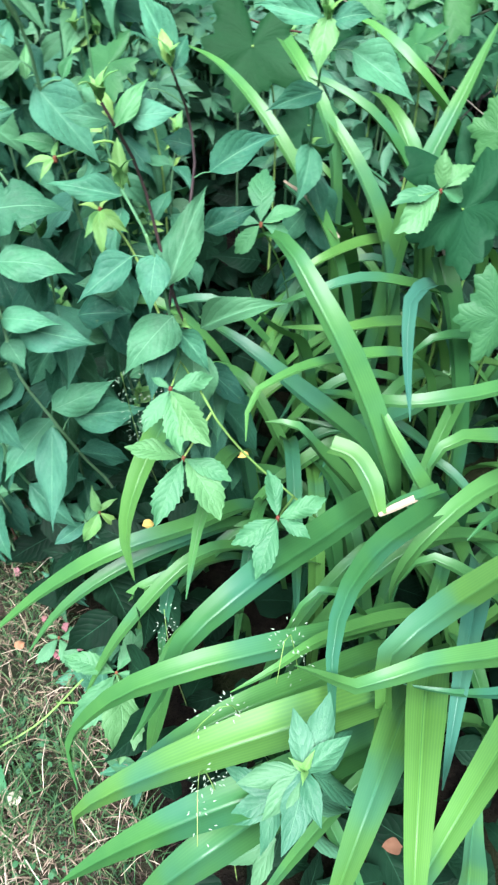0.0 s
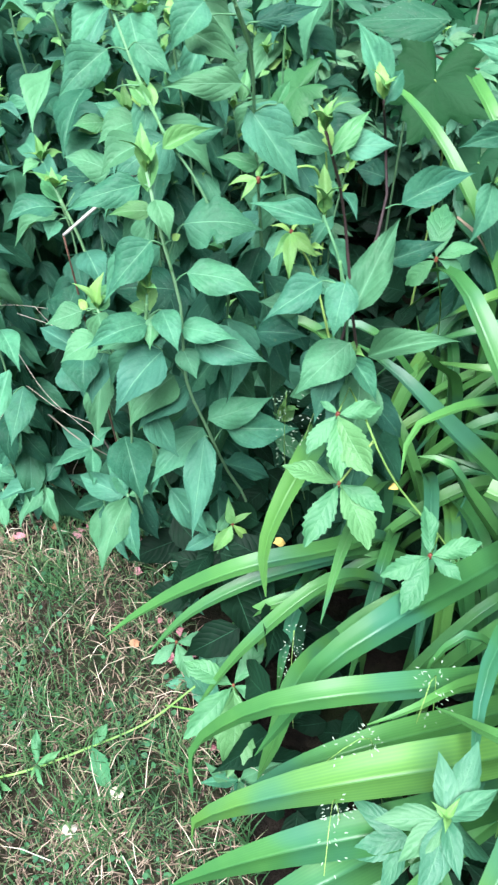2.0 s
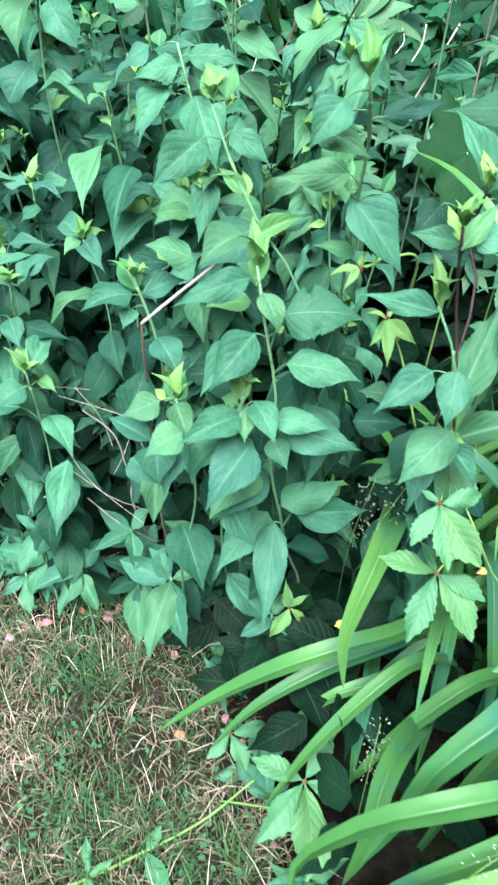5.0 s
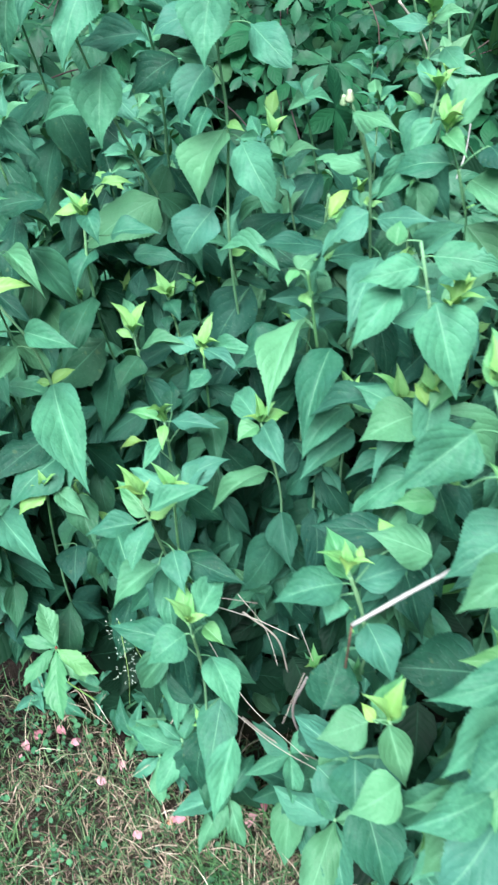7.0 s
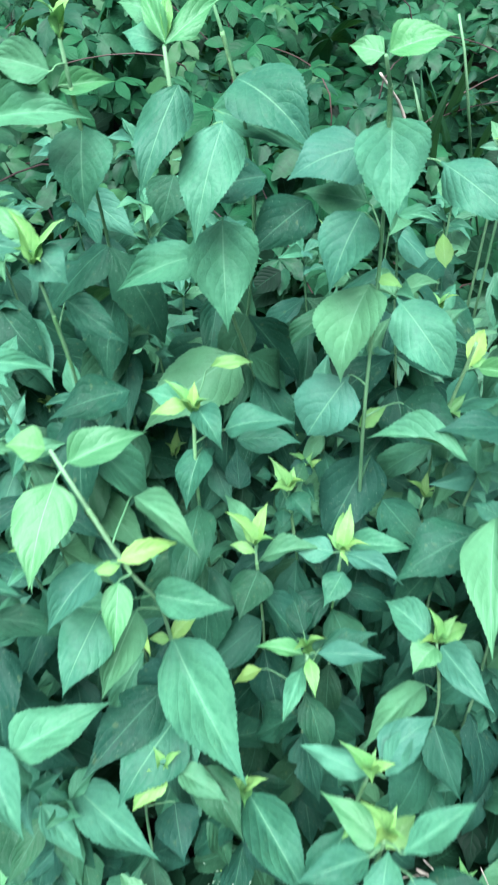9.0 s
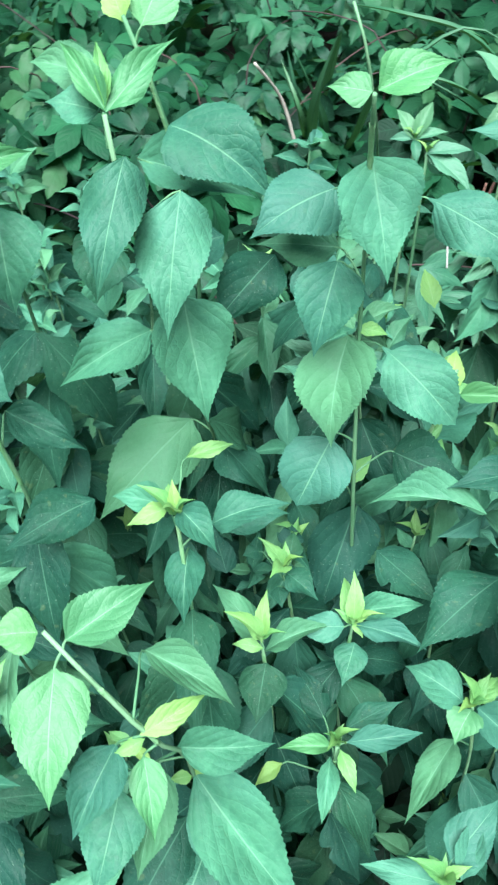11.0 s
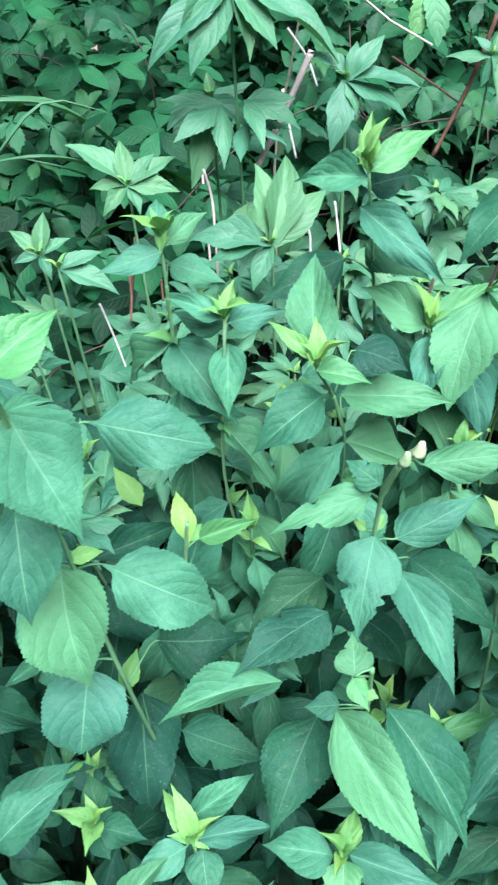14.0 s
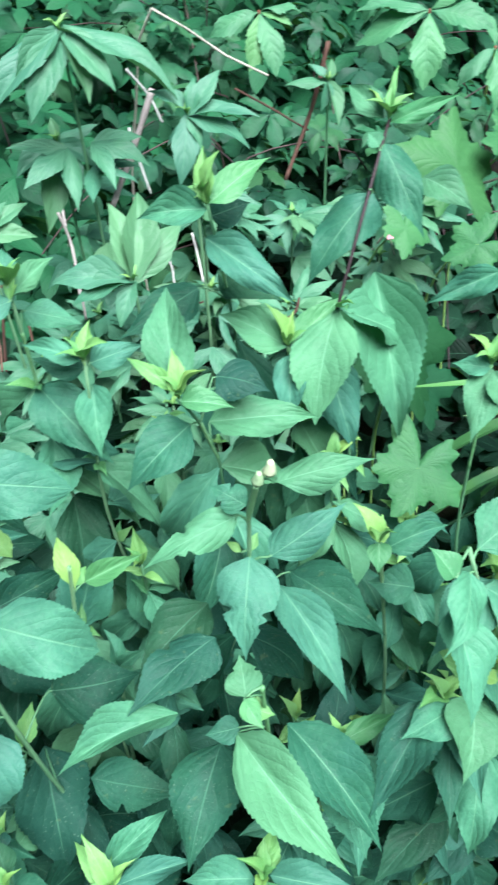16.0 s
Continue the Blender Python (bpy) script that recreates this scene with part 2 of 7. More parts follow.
SOIL = soil_material()
GRASS = grass_material("lawn_blade", [(0.0, (0.016, 0.05, 0.02)), (0.32, (0.05, 0.125, 0.045)), (0.48, (0.10, 0.15, 0.065)), (0.62, (0.20, 0.155, 0.105)), (0.85, (0.36, 0.28, 0.215)), (1.0, (0.54, 0.46, 0.38))])
THATCH = grass_material("lawn_thatch", [(0.0, (0.014, 0.009, 0.007)), (0.5, (0.06, 0.04, 0.03)), (0.78, (0.22, 0.16, 0.12)), (1.0, (0.46, 0.37, 0.3))])
LONGSTRAW = grass_material("long_straw", [(0.0, (0.22, 0.17, 0.12)), (0.5, (0.42, 0.36, 0.27)), (1.0, (0.64, 0.58, 0.48))])
TUFT = grass_material("green_tuft", [(0.0, (0.02, 0.065, 0.022)), (0.5, (0.042, 0.115, 0.038)), (1.0, (0.11, 0.18, 0.07))])

# ---- building blocks ----
def rng(seed):
    return random.Random(seed)


def mesh_from(name, verts, faces, mat, uvs=None, smooth=True):
    me = bpy.data.meshes.new(name)
    me.from_pydata(verts, [], faces)
    if uvs is not None:
        layer = me.uv_layers.new(name="leaf")
        idx = np.empty(len(me.loops), dtype=np.int32)
        me.loops.foreach_get("vertex_index", idx)
        layer.data.foreach_set("uv", np.asarray(uvs, dtype=np.float32)[idx].ravel())
    me.polygons.foreach_set("use_smooth", [smooth] * len(me.polygons))
    me.materials.append(mat)
    me.update()
    return me


def part(name, me, parent, label="", m=None):
    """One mesh object under a thing or under a part."""
    ob = new(name, me)
    ob.parent = parent
    if m is not None:
        ob.matrix_basis = m
    if label:
        ob["label"] = label
    return ob


def thing(name, label, category, group="", kind="", at=(0, 0, 0)):
    ob = new(name)
    ob.empty_display_size = 0.05
    ob.location = at
    return tagged(ob, label, category, group, kind)


def profile(points, v):
    for (a, wa), (b, wb) in zip(points, points[1:]):
        if v <= b:
            s = (v - a) / (b - a)
            s = s * s * (3 - 2 * s) * 0.5 + s * 0.5
            return wa + (wb - wa) * s
    return points[-1][1]


OVATE = ((0, 0.05), (0.02, 0.18), (0.06, 0.48), (0.13, 0.8), (0.22, 0.96), (0.33, 1.0), (0.46, 0.91), (0.58, 0.72), (0.7, 0.47), (0.8, 0.26), (0.89, 0.11), (0.95, 0.045), (1, 0.0))
LANCE = ((0, 0.05), (0.06, 0.2), (0.2, 0.75), (0.36, 1.0), (0.55, 0.85), (0.75, 0.5), (0.9, 0.18), (1, 0.0))
ROUND = ((0, 0.04), (0.08, 0.1), (0.13, 0.5), (0.25, 0.9), (0.42, 1.0), (0.62, 0.92), (0.8, 0.64), (0.92, 0.3), (1, 0.0))
LOBE = ((0, 0.3), (0.1, 0.5), (0.3, 0.92), (0.45, 1.0), (0.65, 0.75), (0.85, 0.33), (1, 0.0))
LEAFLET = ((0, 0.03), (0.05, 0.08), (0.2, 0.5), (0.42, 0.9), (0.58, 1.0), (0.75, 0.8), (0.9, 0.33), (1, 0.0))


def blade_grid(shape, teeth, depth, arch, fold, wave, seed, rows=22, cols=3, side=0.0, curl=0.0, bites=0, quilt=0.0):
    """Vertices, faces and uvs of one leaf of length 1 and width 1 along +y, with its upper side to +z."""
    r = rng(seed)
    ph = r.uniform(0, 6.28)
    turn, lift = r.uniform(-0.3, 0.3), r.uniform(0.0, 0.35)
    chewed = [(r.choice((-1, 1)), r.uniform(0.2, 0.8), r.uniform(0.018, 0.045), r.uniform(0.15, 0.38)) for _ in range(bites)]
    verts, uvs, faces = [], [], []
    n = 2 * cols + 1
    for i in range(rows + 1):
        v = i / rows
        w = 0.5 * profile(shape, v)
        tooth = 1.0
        if teeth and 0.1 < v < 0.97:
            tooth = 1.0 if i % 2 else 1.0 - depth * (0.5 + r.random())
        bend = arch * (1 - (2 * v - 1) ** 2) - curl * max(0.0, v - 0.55) ** 2 * 2
        for j in range(-cols, cols + 1):
            q = j / cols
            k = tooth if abs(j) == cols else 1.0
            for sgn, at, wide, deep in chewed:
                if sgn * q > 0:
                    k *= 1 - deep * math.exp(-((v - at) / wide) ** 4) * (0.4 + 0.6 * abs(q))
            x = w * q * k
            z = bend + fold * abs(x) - lift * x * x * 2 + turn * x * (v - 0.3) + wave * 0.6 * w * q * abs(q) * math.sin(8 * v + ph + (2.1 if j > 0 else 0))
            z += 0.02 * w * math.sin(5 * v + 3 * q + ph)
            z += quilt * math.cos(2 * math.pi * (5.5 * v - 2.4 * abs(q) ** 1.25)) * abs(q) * (1.15 - abs(q)) * min(1.0, 4 * w)
            y = v + side * x * 0.2 + ((0.008 if depth < 0.1 else 0.03) * abs(q) if k == 1.0 and abs(j) == cols else 0)
            verts.append((x + side * 0.3 * (v - v * v), y, z))
            uvs.append((0.5 + 0.5 * q, v))
    for i in range(rows):
        for j in range(n - 1):
            a = i * n + j
            faces.append((a, a + 1, a + n + 1, a + n))
    return verts, faces, uvs


def leaf_set(name, mat, shape, count, teeth=True, depth=0.1, arch=(0.02, 0.16), fold=(0.03, 0.3), wave=(0.05, 0.3), seed=1, rows=22, side=0.5, curl=(0, 0.25), bites=0, cols=3, quilt=0.0):
    r = rng(seed)
    made = []
    for k in range(count):
        v, f, uv = blade_grid(shape, teeth, depth, r.uniform(*arch), r.uniform(*fold), r.uniform(*wave), seed * 100 + k, rows, cols, r.uniform(-side, side), r.uniform(*curl), bites, quilt)
        made.append(mesh_from(name, v, f, mat, uv))
    return made


LEAVES = leaf_set("leaf", LEAF, OVATE, 12, seed=2, rows=56, depth=0.04, cols=5, quilt=0.011, fold=(0.08, 0.45), wave=(0.1, 0.5))
CHEWED = leaf_set("leaf", LEAF, OVATE, 4, seed=13, rows=44, depth=0.04, bites=3, cols=5, quilt=0.01, fold=(0.08, 0.4), wave=(0.1, 0.5))
ROUNDS = leaf_set("leaf", LEAF, ROUND, 5, seed=3, rows=56, depth=0.035, cols=5, quilt=0.011, fold=(0.08, 0.4), wave=(0.1, 0.45))
SHADEDOLDS = leaf_set("leaf", SHADEDOLD, OVATE, 8, seed=4, rows=44, depth=0.04, cols=4, quilt=0.011, fold=(0.08, 0.4), wave=(0.1, 0.5)) + leaf_set("leaf", SHADEDOLD, OVATE, 1, seed=14, rows=36, depth=0.05, bites=1)
SHADEDLANCES = leaf_set("leaf", SHADEDOLD, LANCE, 5, seed=15, rows=24, depth=0.03)
YOUNGS = leaf_set("leaf", YOUNG, LANCE, 5, seed=5, depth=0.05, fold=(0.2, 0.6), rows=16)
PALES = leaf_set("leaf", PALE, OVATE, 5, seed=9, fold=(0.15, 0.55), rows=44, depth=0.03, cols=4, quilt=0.008, wave=(0.1, 0.4))
MIDS = leaf_set("leaf", LEAF, LANCE, 7, seed=6, rows=36, depth=0.035, fold=(0.15, 0.55), cols=4, quilt=0.008, wave=(0.1, 0.4))
LEAFLETS = leaf_set("leaflet", CREEPER, LEAFLET, 5, seed=7, depth=0.12, fold=(0.15, 0.45), arch=(0.03, 0.14), rows=18)
LOBES = leaf_set("leaf", LOBED, LOBE, 6, seed=8, depth=0.05, fold=(0.1, 0.4), rows=14)


SKYWARD = (0.05, -0.42, 0.9)  # leaves turn a little to the open lawn


def lay(base, tip, width, roll=0.0, up=SKYWARD):
    """The pose of a unit leaf from its base to its tip, upper side as near to up as it goes, then rolled about its length."""
    base, tip = Vector(base), Vector(tip)
    y = tip - base
    length = y.length
    y.normalize()
    z = Vector(up)
    if abs(z.dot(y)) > 0.985:
        z = z + Vector((0.0, -0.6, 0.3))
    z = (z - y * z.dot(y)).normalized()
    x = y.cross(z)
    m = Matrix((x * width, y * length, z * length)).transposed().to_4x4()
    return Matrix.Translation(base) @ m @ pose(0, 0, 0, 0, roll, 0)


def smooth_path(pts, n):
    """n + 1 points, evenly spaced, along a smooth curve through pts."""
    p = [Vector(a) for a in pts]
    d = [max((b - a).length, 1e-5) for a, b in zip(p, p[1:])]
    tan = []
    for i in range(len(p)):
        if i == 0:
            tan.append((p[1] - p[0]) / d[0])
        elif i == len(p) - 1:
            tan.append((p[-1] - p[-2]) / d[-1])
        else:
            u, v = (p[i] - p[i - 1]) / d[i - 1], (p[i + 1] - p[i]) / d[i]
            tan.append((u * d[i] + v * d[i - 1]) / (d[i] + d[i - 1]))
    fine = [p[0]]
    for i in range(len(p) - 1):
        for k in range(1, 13):
            f = k / 12
            g, h = f * f, f * f * f
            fine.append(p[i] * (2 * h - 3 * g + 1) + tan[i] * (d[i] * (h - 2 * g + f)) + p[i + 1] * (3 * g - 2 * h) + tan[i + 1] * (d[i] * (h - g)))
    run = [0.0]
    for u, v in zip(fine, fine[1:]):
        run.append(run[-1] + (v - u).length)
    out, k = [], 0
    for i in range(n + 1):
        want = run[-1] * i / n
        while k < len(run) - 2 and run[k + 1] < want:
            k += 1
        out.append(fine[k].lerp(fine[k + 1], min(1.0, (want - run[k]) / max(run[k + 1] - run[k], 1e-9))))
    return out


def tube(name, pts, r0, r1, mat, n=12, sides=7, knots=0.0, seed=0):
    """A tapering stalk along a path."""
    path = smooth_path(pts, n)
    verts, faces = [], []
    rr = rng(seed)
    for i, c in enumerate(path):
        t = (path[min(i + 1, n)] - path[max(i - 1, 0)]).normalized()
        a = t.cross(Vector((0.31, 0.87, 0.11))).normalized()
        b = t.cross(a)
        r = (r0 + (r1 - r0) * i / n) * (1 + knots * rr.uniform(-1, 1))
        for k in range(sides):
            g = 2 * math.pi * k / sides
            verts.append(c + a * (r * math.cos(g)) + b * (r * math.sin(g)))
    for i in range(n):
        for k in range(sides):
            k2 = (k + 1) % sides
            faces.append((i * sides + k, i * sides + k2, (i + 1) * sides + k2, (i + 1) * sides + k))
    faces.append(tuple(range(sides))[::-1])
    faces.append(tuple(n * sides + k for k in range(sides)))
    return mesh_from(name, verts, faces, mat)


def strap(name, pts, width, mat, n=26, keel=0.62, twist=0.0, blunt=False):
    """A long keeled blade along a path: V-shaped across, narrowing to its tip."""
    path = smooth_path(pts, n)
    verts, faces, uvs = [], [], []
    last = None
    for i, c in enumerate(path):
        v = i / n
        t = (path[min(i + 1, n)] - path[max(i - 1, 0)]).normalized()
        s = t.cross(Vector((0, 0, 1)))
        if last is not None and (s.length < 0.25 or s.dot(last) < 0):
            s = last - t * last.dot(t)
        s.normalize()
        if last is not None:
            s = (s + last * 0.8).normalized()
        last = s
        u = s.cross(t)
        g = radians(twist) * v
        s2, u2 = s * math.cos(g) + u * math.sin(g), u * math.cos(g) - s * math.sin(g)
        w = 0.5 * width * min(0.55 + 1.2 * v, 1.0) * (1.0 if blunt else min(1.0, (1 - v) * 3.4) ** 0.7)
        w = max(w, 0.0006)
        for q in (-1, -0.55, -0.12, 0, 0.12, 0.55, 1):
            sink = 0.06 * width if q == 0 else 0.0
            verts.append(c + s2 * (w * q) + u2 * (abs(q) * w * keel - sink * min(1, w / (0.4 * width))))
            uvs.append((0.5 + 0.5 * q, v))
    for i in range(n):
        for j in range(6):
            a = i * 7 + j
            faces.append((a, a + 1, a + 8, a + 7))
    return mesh_from(name, verts, faces, mat, uvs)


def joined(name, pieces, mat):
    """One mesh from unit blades, each moved by its own matrix."""
    verts, faces, uvs = [], [], []
    for (v, f, uv), m in pieces:
        k = len(verts)
        verts += [m @ Vector(p) for p in v]
        faces += [tuple(i + k for i in q) for q in f]
        uvs += uv
    return mesh_from(name, verts, faces, mat, uvs)


def lobed_leaf(seed, count, mat=None):
    """A leaf cut into three or five pointed lobes that meet at its stalk."""
    r = rng(seed)
    spread = {3: (-42, 0, 42), 5: (-78, -38, 0, 38, 78)}[count]
    pieces = []
    for k, a in enumerate(spread):
        size = (1.0, 0.86, 0.62)[abs(k - count // 2)] * r.uniform(0.92, 1.08)
        blade = blade_grid(LANCE, True, 0.045, r.uniform(0.02, 0.1), r.uniform(0.05, 0.25), r.uniform(0.05, 0.2), seed * 10 + k, 20, 2, r.uniform(-0.4, 0.4), r.uniform(0, 0.1))
        pieces.append((blade, pose(0, 0, 0.012 * k, r.uniform(-12, 6), r.uniform(-10, 10), -a + r.uniform(-5, 5)) @ Matrix.Diagonal((size * 0.34, size, size, 1))))
    return joined("leaf", pieces, mat or LOBED)


def creeper_blade(seed, mat=None):
    """Five toothed leaflets round one point, as one mesh."""
    r = rng(seed)
    pieces = []
    for k, a in enumerate((-118, -58, 0, 58, 118)):
        size = (1.0, 0.92, 0.72)[abs(k - 2)] * r.uniform(0.9, 1.1)
        blade = blade_grid(LEAFLET, True, 0.12, r.uniform(0.02, 0.12), r.uniform(0.05, 0.35), r.uniform(0.05, 0.2), seed * 10 + k, 14, 2, r.uniform(-0.4, 0.4), r.uniform(0, 0.15))
        pieces.append((blade, pose(0, 0, 0.01 * k, r.uniform(-25, 0), r.uniform(-10, 10), -a + r.uniform(-8, 8)) @ Matrix.Diagonal((size * 0.5, size, size, 1))))
    return joined("leaf", pieces, mat or CREEPER)


def grape_blade(seed, mat=None):
    """A broad toothed leaf with shallow lobes; its stalk meets it at the origin, its main lobe points along +y."""
    r = rng(seed)
    verts, faces, uvs = [], [], []
    rings, turns = 7, 72
    for i in range(rings + 1):
        f = i / rings
        for k in range(turns):
            a = 2 * math.pi * k / turns
            lobe = 0.62 + 0.22 * abs(math.cos(1.25 * a)) ** 0.6 + 0.16 * math.cos(5 * a)
            notch = 1 - 0.75 * max(0.0, 1 - abs(a - math.pi) / 0.42)
            tooth = (0.84, 0.93, 1.0, 0.91)[k % 4]
            d = f * lobe * notch * (tooth if i == rings else 1.0) * 0.7
            x, y = math.sin(a) * d, math.cos(a) * d
            rib = 0.014 * math.cos(5 * a) * f + 0.008 * math.sin(9 * a + seed) * f * f
            verts.append((x, y, rib - 0.05 * f * f + 0.03 * math.sin(5 * x + seed)))
            uvs.append((0.5 + 0.5 * abs(math.sin(2.5 * a)), f))
    for i in range(rings):
        for k in range(turns):
            k2 = (k + 1) % turns
            faces.append((i * turns + k, (i + 1) * turns + k, (i + 1) * turns + k2, i * turns + k2))
    return mesh_from("leaf", verts, [q[::-1] for q in faces], mat or GRAPE, uvs)


LOBED3 = [lobed_leaf(k, 3) for k in (1, 2, 3)]
LOBED5 = [lobed_leaf(k, 5) for k in (4, 5, 6)]
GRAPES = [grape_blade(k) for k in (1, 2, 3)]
SHADEDGRAPES = [grape_blade(k, SHADEDGRAPE) for k in (4, 5)]

# ---- ground ----
def edge_y(x):
    """The near edge of the planted bed."""
    if x < -0.45:
        return 0.93 + 0.22 * max(0.0, -0.75 - x) + 0.02 * math.sin(9 * x)
    return 0.93 - 1.9 * (x + 0.45) - 0.5 * (x + 0.45) ** 2


def ground():
    """One sheet with a fine middle, that reaches the horizon."""
    ticks = [-3000, -300, -40, -8] + [-4 + 0.1 * i for i in range(81)] + [8, 40, 300, 3000]
    verts, faces = [], []
    n = len(ticks)
    for y in ticks:
        for x in ticks:
            near = abs(x) < 4 and abs(y) < 4
            z = 0.02 * noise.noise((x * 2.3, y * 2.3, 0)) + 0.012 * noise.noise((x * 9, y * 9, 3)) if near else 0.0
            verts.append((x, y + 1, z - 0.012))
    for j in range(n - 1):
        for i in range(n - 1):
            a = j * n + i
            faces.append((a, a + 1, a + n + 1, a + n))
    return tagged(new("ground", mesh_from("ground", verts, faces, SOIL)), "dark garden soil with litter, deepened in colour for shade under the plants", "ground", kind="structure")


def blades(name, roots, heights, widths, lean, mat, seed):
    """Many bent grass blades in one mesh."""
    g = np.random.default_rng(seed)
    n = len(roots)
    a = g.uniform(0, 2 * np.pi, n)
    out = np.stack([np.cos(a), np.sin(a), np.zeros(n)], 1)
    sd = np.stack([-np.sin(a), np.cos(a), np.zeros(n)], 1) * widths[:, None]
    h = heights[:, None]
    up = np.array([0, 0, 1.0])
    l = lean[:, None]
    p1 = roots + (up * np.cos(l * 0.6) + out * np.sin(l * 0.6)) * h * 0.5
    p2 = p1 + (up * np.cos(l * 1.35) + out * np.sin(l * 1.35)) * h * 0.5
    p2[:, 2] = np.maximum(p2[:, 2], 0.002)
    v = np.stack([roots - sd, roots + sd, p1 - sd * 0.8, p1 + sd * 0.8, p2], 1).reshape(-1, 3)
    b = (np.arange(n) * 5)[:, None]
    quads = (b + np.array([0, 1, 3, 2])).tolist()
    tris = (b + np.array([2, 3, 4])).tolist()
    return mesh_from(name, v.tolist(), quads + tris, mat, smooth=False)


def lawn_points(n, seed):
    g = np.random.default_rng(seed)
    pts = []
    while len(pts) < n:
        x, y = g.uniform(-1.7, 0.3), g.uniform(-0.2, 1.25)
        e = edge_y(x)
        thin = 0.5 + 1.6 * noise.noise((x * 11, y * 11, 5)) + 0.8 * noise.noise((x * 34, y * 34, 9))
        if y < e + 0.06 and g.random() < min(1.0, max(0.1, (e + 0.06 - y) / 0.1)) and g.random() < max(0.3, thin):
            pts.append((x, y, 0.0))
    return np.array(pts), g


def lawn():
    pts, g = lawn_points(36000, 5)
    n = len(pts)
    lean = np.where(g.random(n) < 0.5, g.uniform(0.9, 1.4, n), g.uniform(0.1, 0.9, n))
    me = blades("lawn_grass", pts, g.uniform(0.018, 0.065, n), g.uniform(0.0006, 0.0016, n), lean, GRASS, 6)
    tagged(new("lawn_grass", me), "thin lawn, dry straw mixed with short green grass", "grass", kind="stuff")
    pts, g = lawn_points(750, 9)
    n = len(pts)
    pts[:, 2] = g.uniform(0.006, 0.03, n)
    me = blades("lawn_straw", pts, g.uniform(0.05, 0.11, n), g.uniform(0.0005, 0.001, n), g.uniform(1.15, 1.45, n), LONGSTRAW, 10)
    tagged(new("lawn_straw", me), "long dry straw stalks lying over the lawn", "grass", kind="stuff")
    tufts, keep = g.uniform((-1.6, -0.15), (0.2, 1.1), (84, 2)), []
    for tx, ty in tufts:
        for _ in range(60):
            x, y = tx + g.normal(0, 0.022), ty + g.normal(0, 0.022)
            if y < edge_y(x) + 0.03:
                keep.append((x, y, 0.0))
    pts, n = np.array(keep), len(keep)
    me = blades("grass_tufts", pts, g.uniform(0.04, 0.10, n), g.uniform(0.0008, 0.0018, n), g.uniform(0.3, 1.3, n), TUFT, 11)
    tagged(new("grass_tufts", me), "greener grass tufts in the dry lawn", "grass", kind="stuff")
    pts, g = lawn_points(16000, 7)
    n = len(pts)
    pts[:, 2] = g.uniform(0.0, 0.012, n)
    me = blades("lawn_thatch", pts, g.uniform(0.02, 0.05, n), g.uniform(0.0005, 0.0012, n), g.uniform(1.2, 1.5, n), THATCH, 8)
    tagged(new("lawn_thatch", me), "dry straw lying flat between the grass", "grass", kind="stuff")


def far_lawn():
    """The lawn goes on round the bed with coarser blades."""
    g = np.random.default_rng(15)
    pts = []
    while len(pts) < 42000:
        x, y = g.uniform(-5.0, 3.5), g.uniform(-3.5, 1.4)
        if y < edge_y(min(x, 0.9)) and not (-1.7 < x < 0.3 and -0.2 < y):
            pts.append((x, y, 0.0))
    pts, n = np.array(pts), len(pts)
    me = blades("far_lawn", pts, g.uniform(0.03, 0.08, n), g.uniform(0.0015, 0.0035, n), g.uniform(0.3, 1.4, n), GRASS, 16)
    tagged(new("lawn_grass", me), "dry short lawn around the planted bed", "grass", kind="stuff")


def clover():
    """Small round weed leaves in the lawn."""
    r = rng(17)
    pieces = []
    form = blade_grid(ROUND, False, 0, 0.05, 0.3, 0.1, 3, 6, 1)
    spots = [(r.uniform(-1.5, 0.1), r.uniform(-0.1, 1.0)) for _ in range(60)]
    for k in range(1900):
        sx, sy = r.choice(spots)
        x, y = sx + r.gauss(0, 0.045), sy + r.gauss(0, 0.045)
        if y > edge_y(x) + 0.03:
            continue
        a, n = r.uniform(0, 6.28), r.uniform(0.006, 0.014)
        c = Vector((x, y, r.uniform(0.006, 0.025)))
        pieces.append((form, lay(c, c + Vector((math.cos(a), math.sin(a), r.uniform(-0.3, 0.3))) * n, n * 0.8, r.uniform(-20, 20))))
    return tagged(new("lawn_weeds", joined("lawn_weeds", pieces, LAWNWEED)), "small round weed leaves growing in the lawn", "weeds", kind="stuff")


ground()
lawn()
far_lawn()
clover()

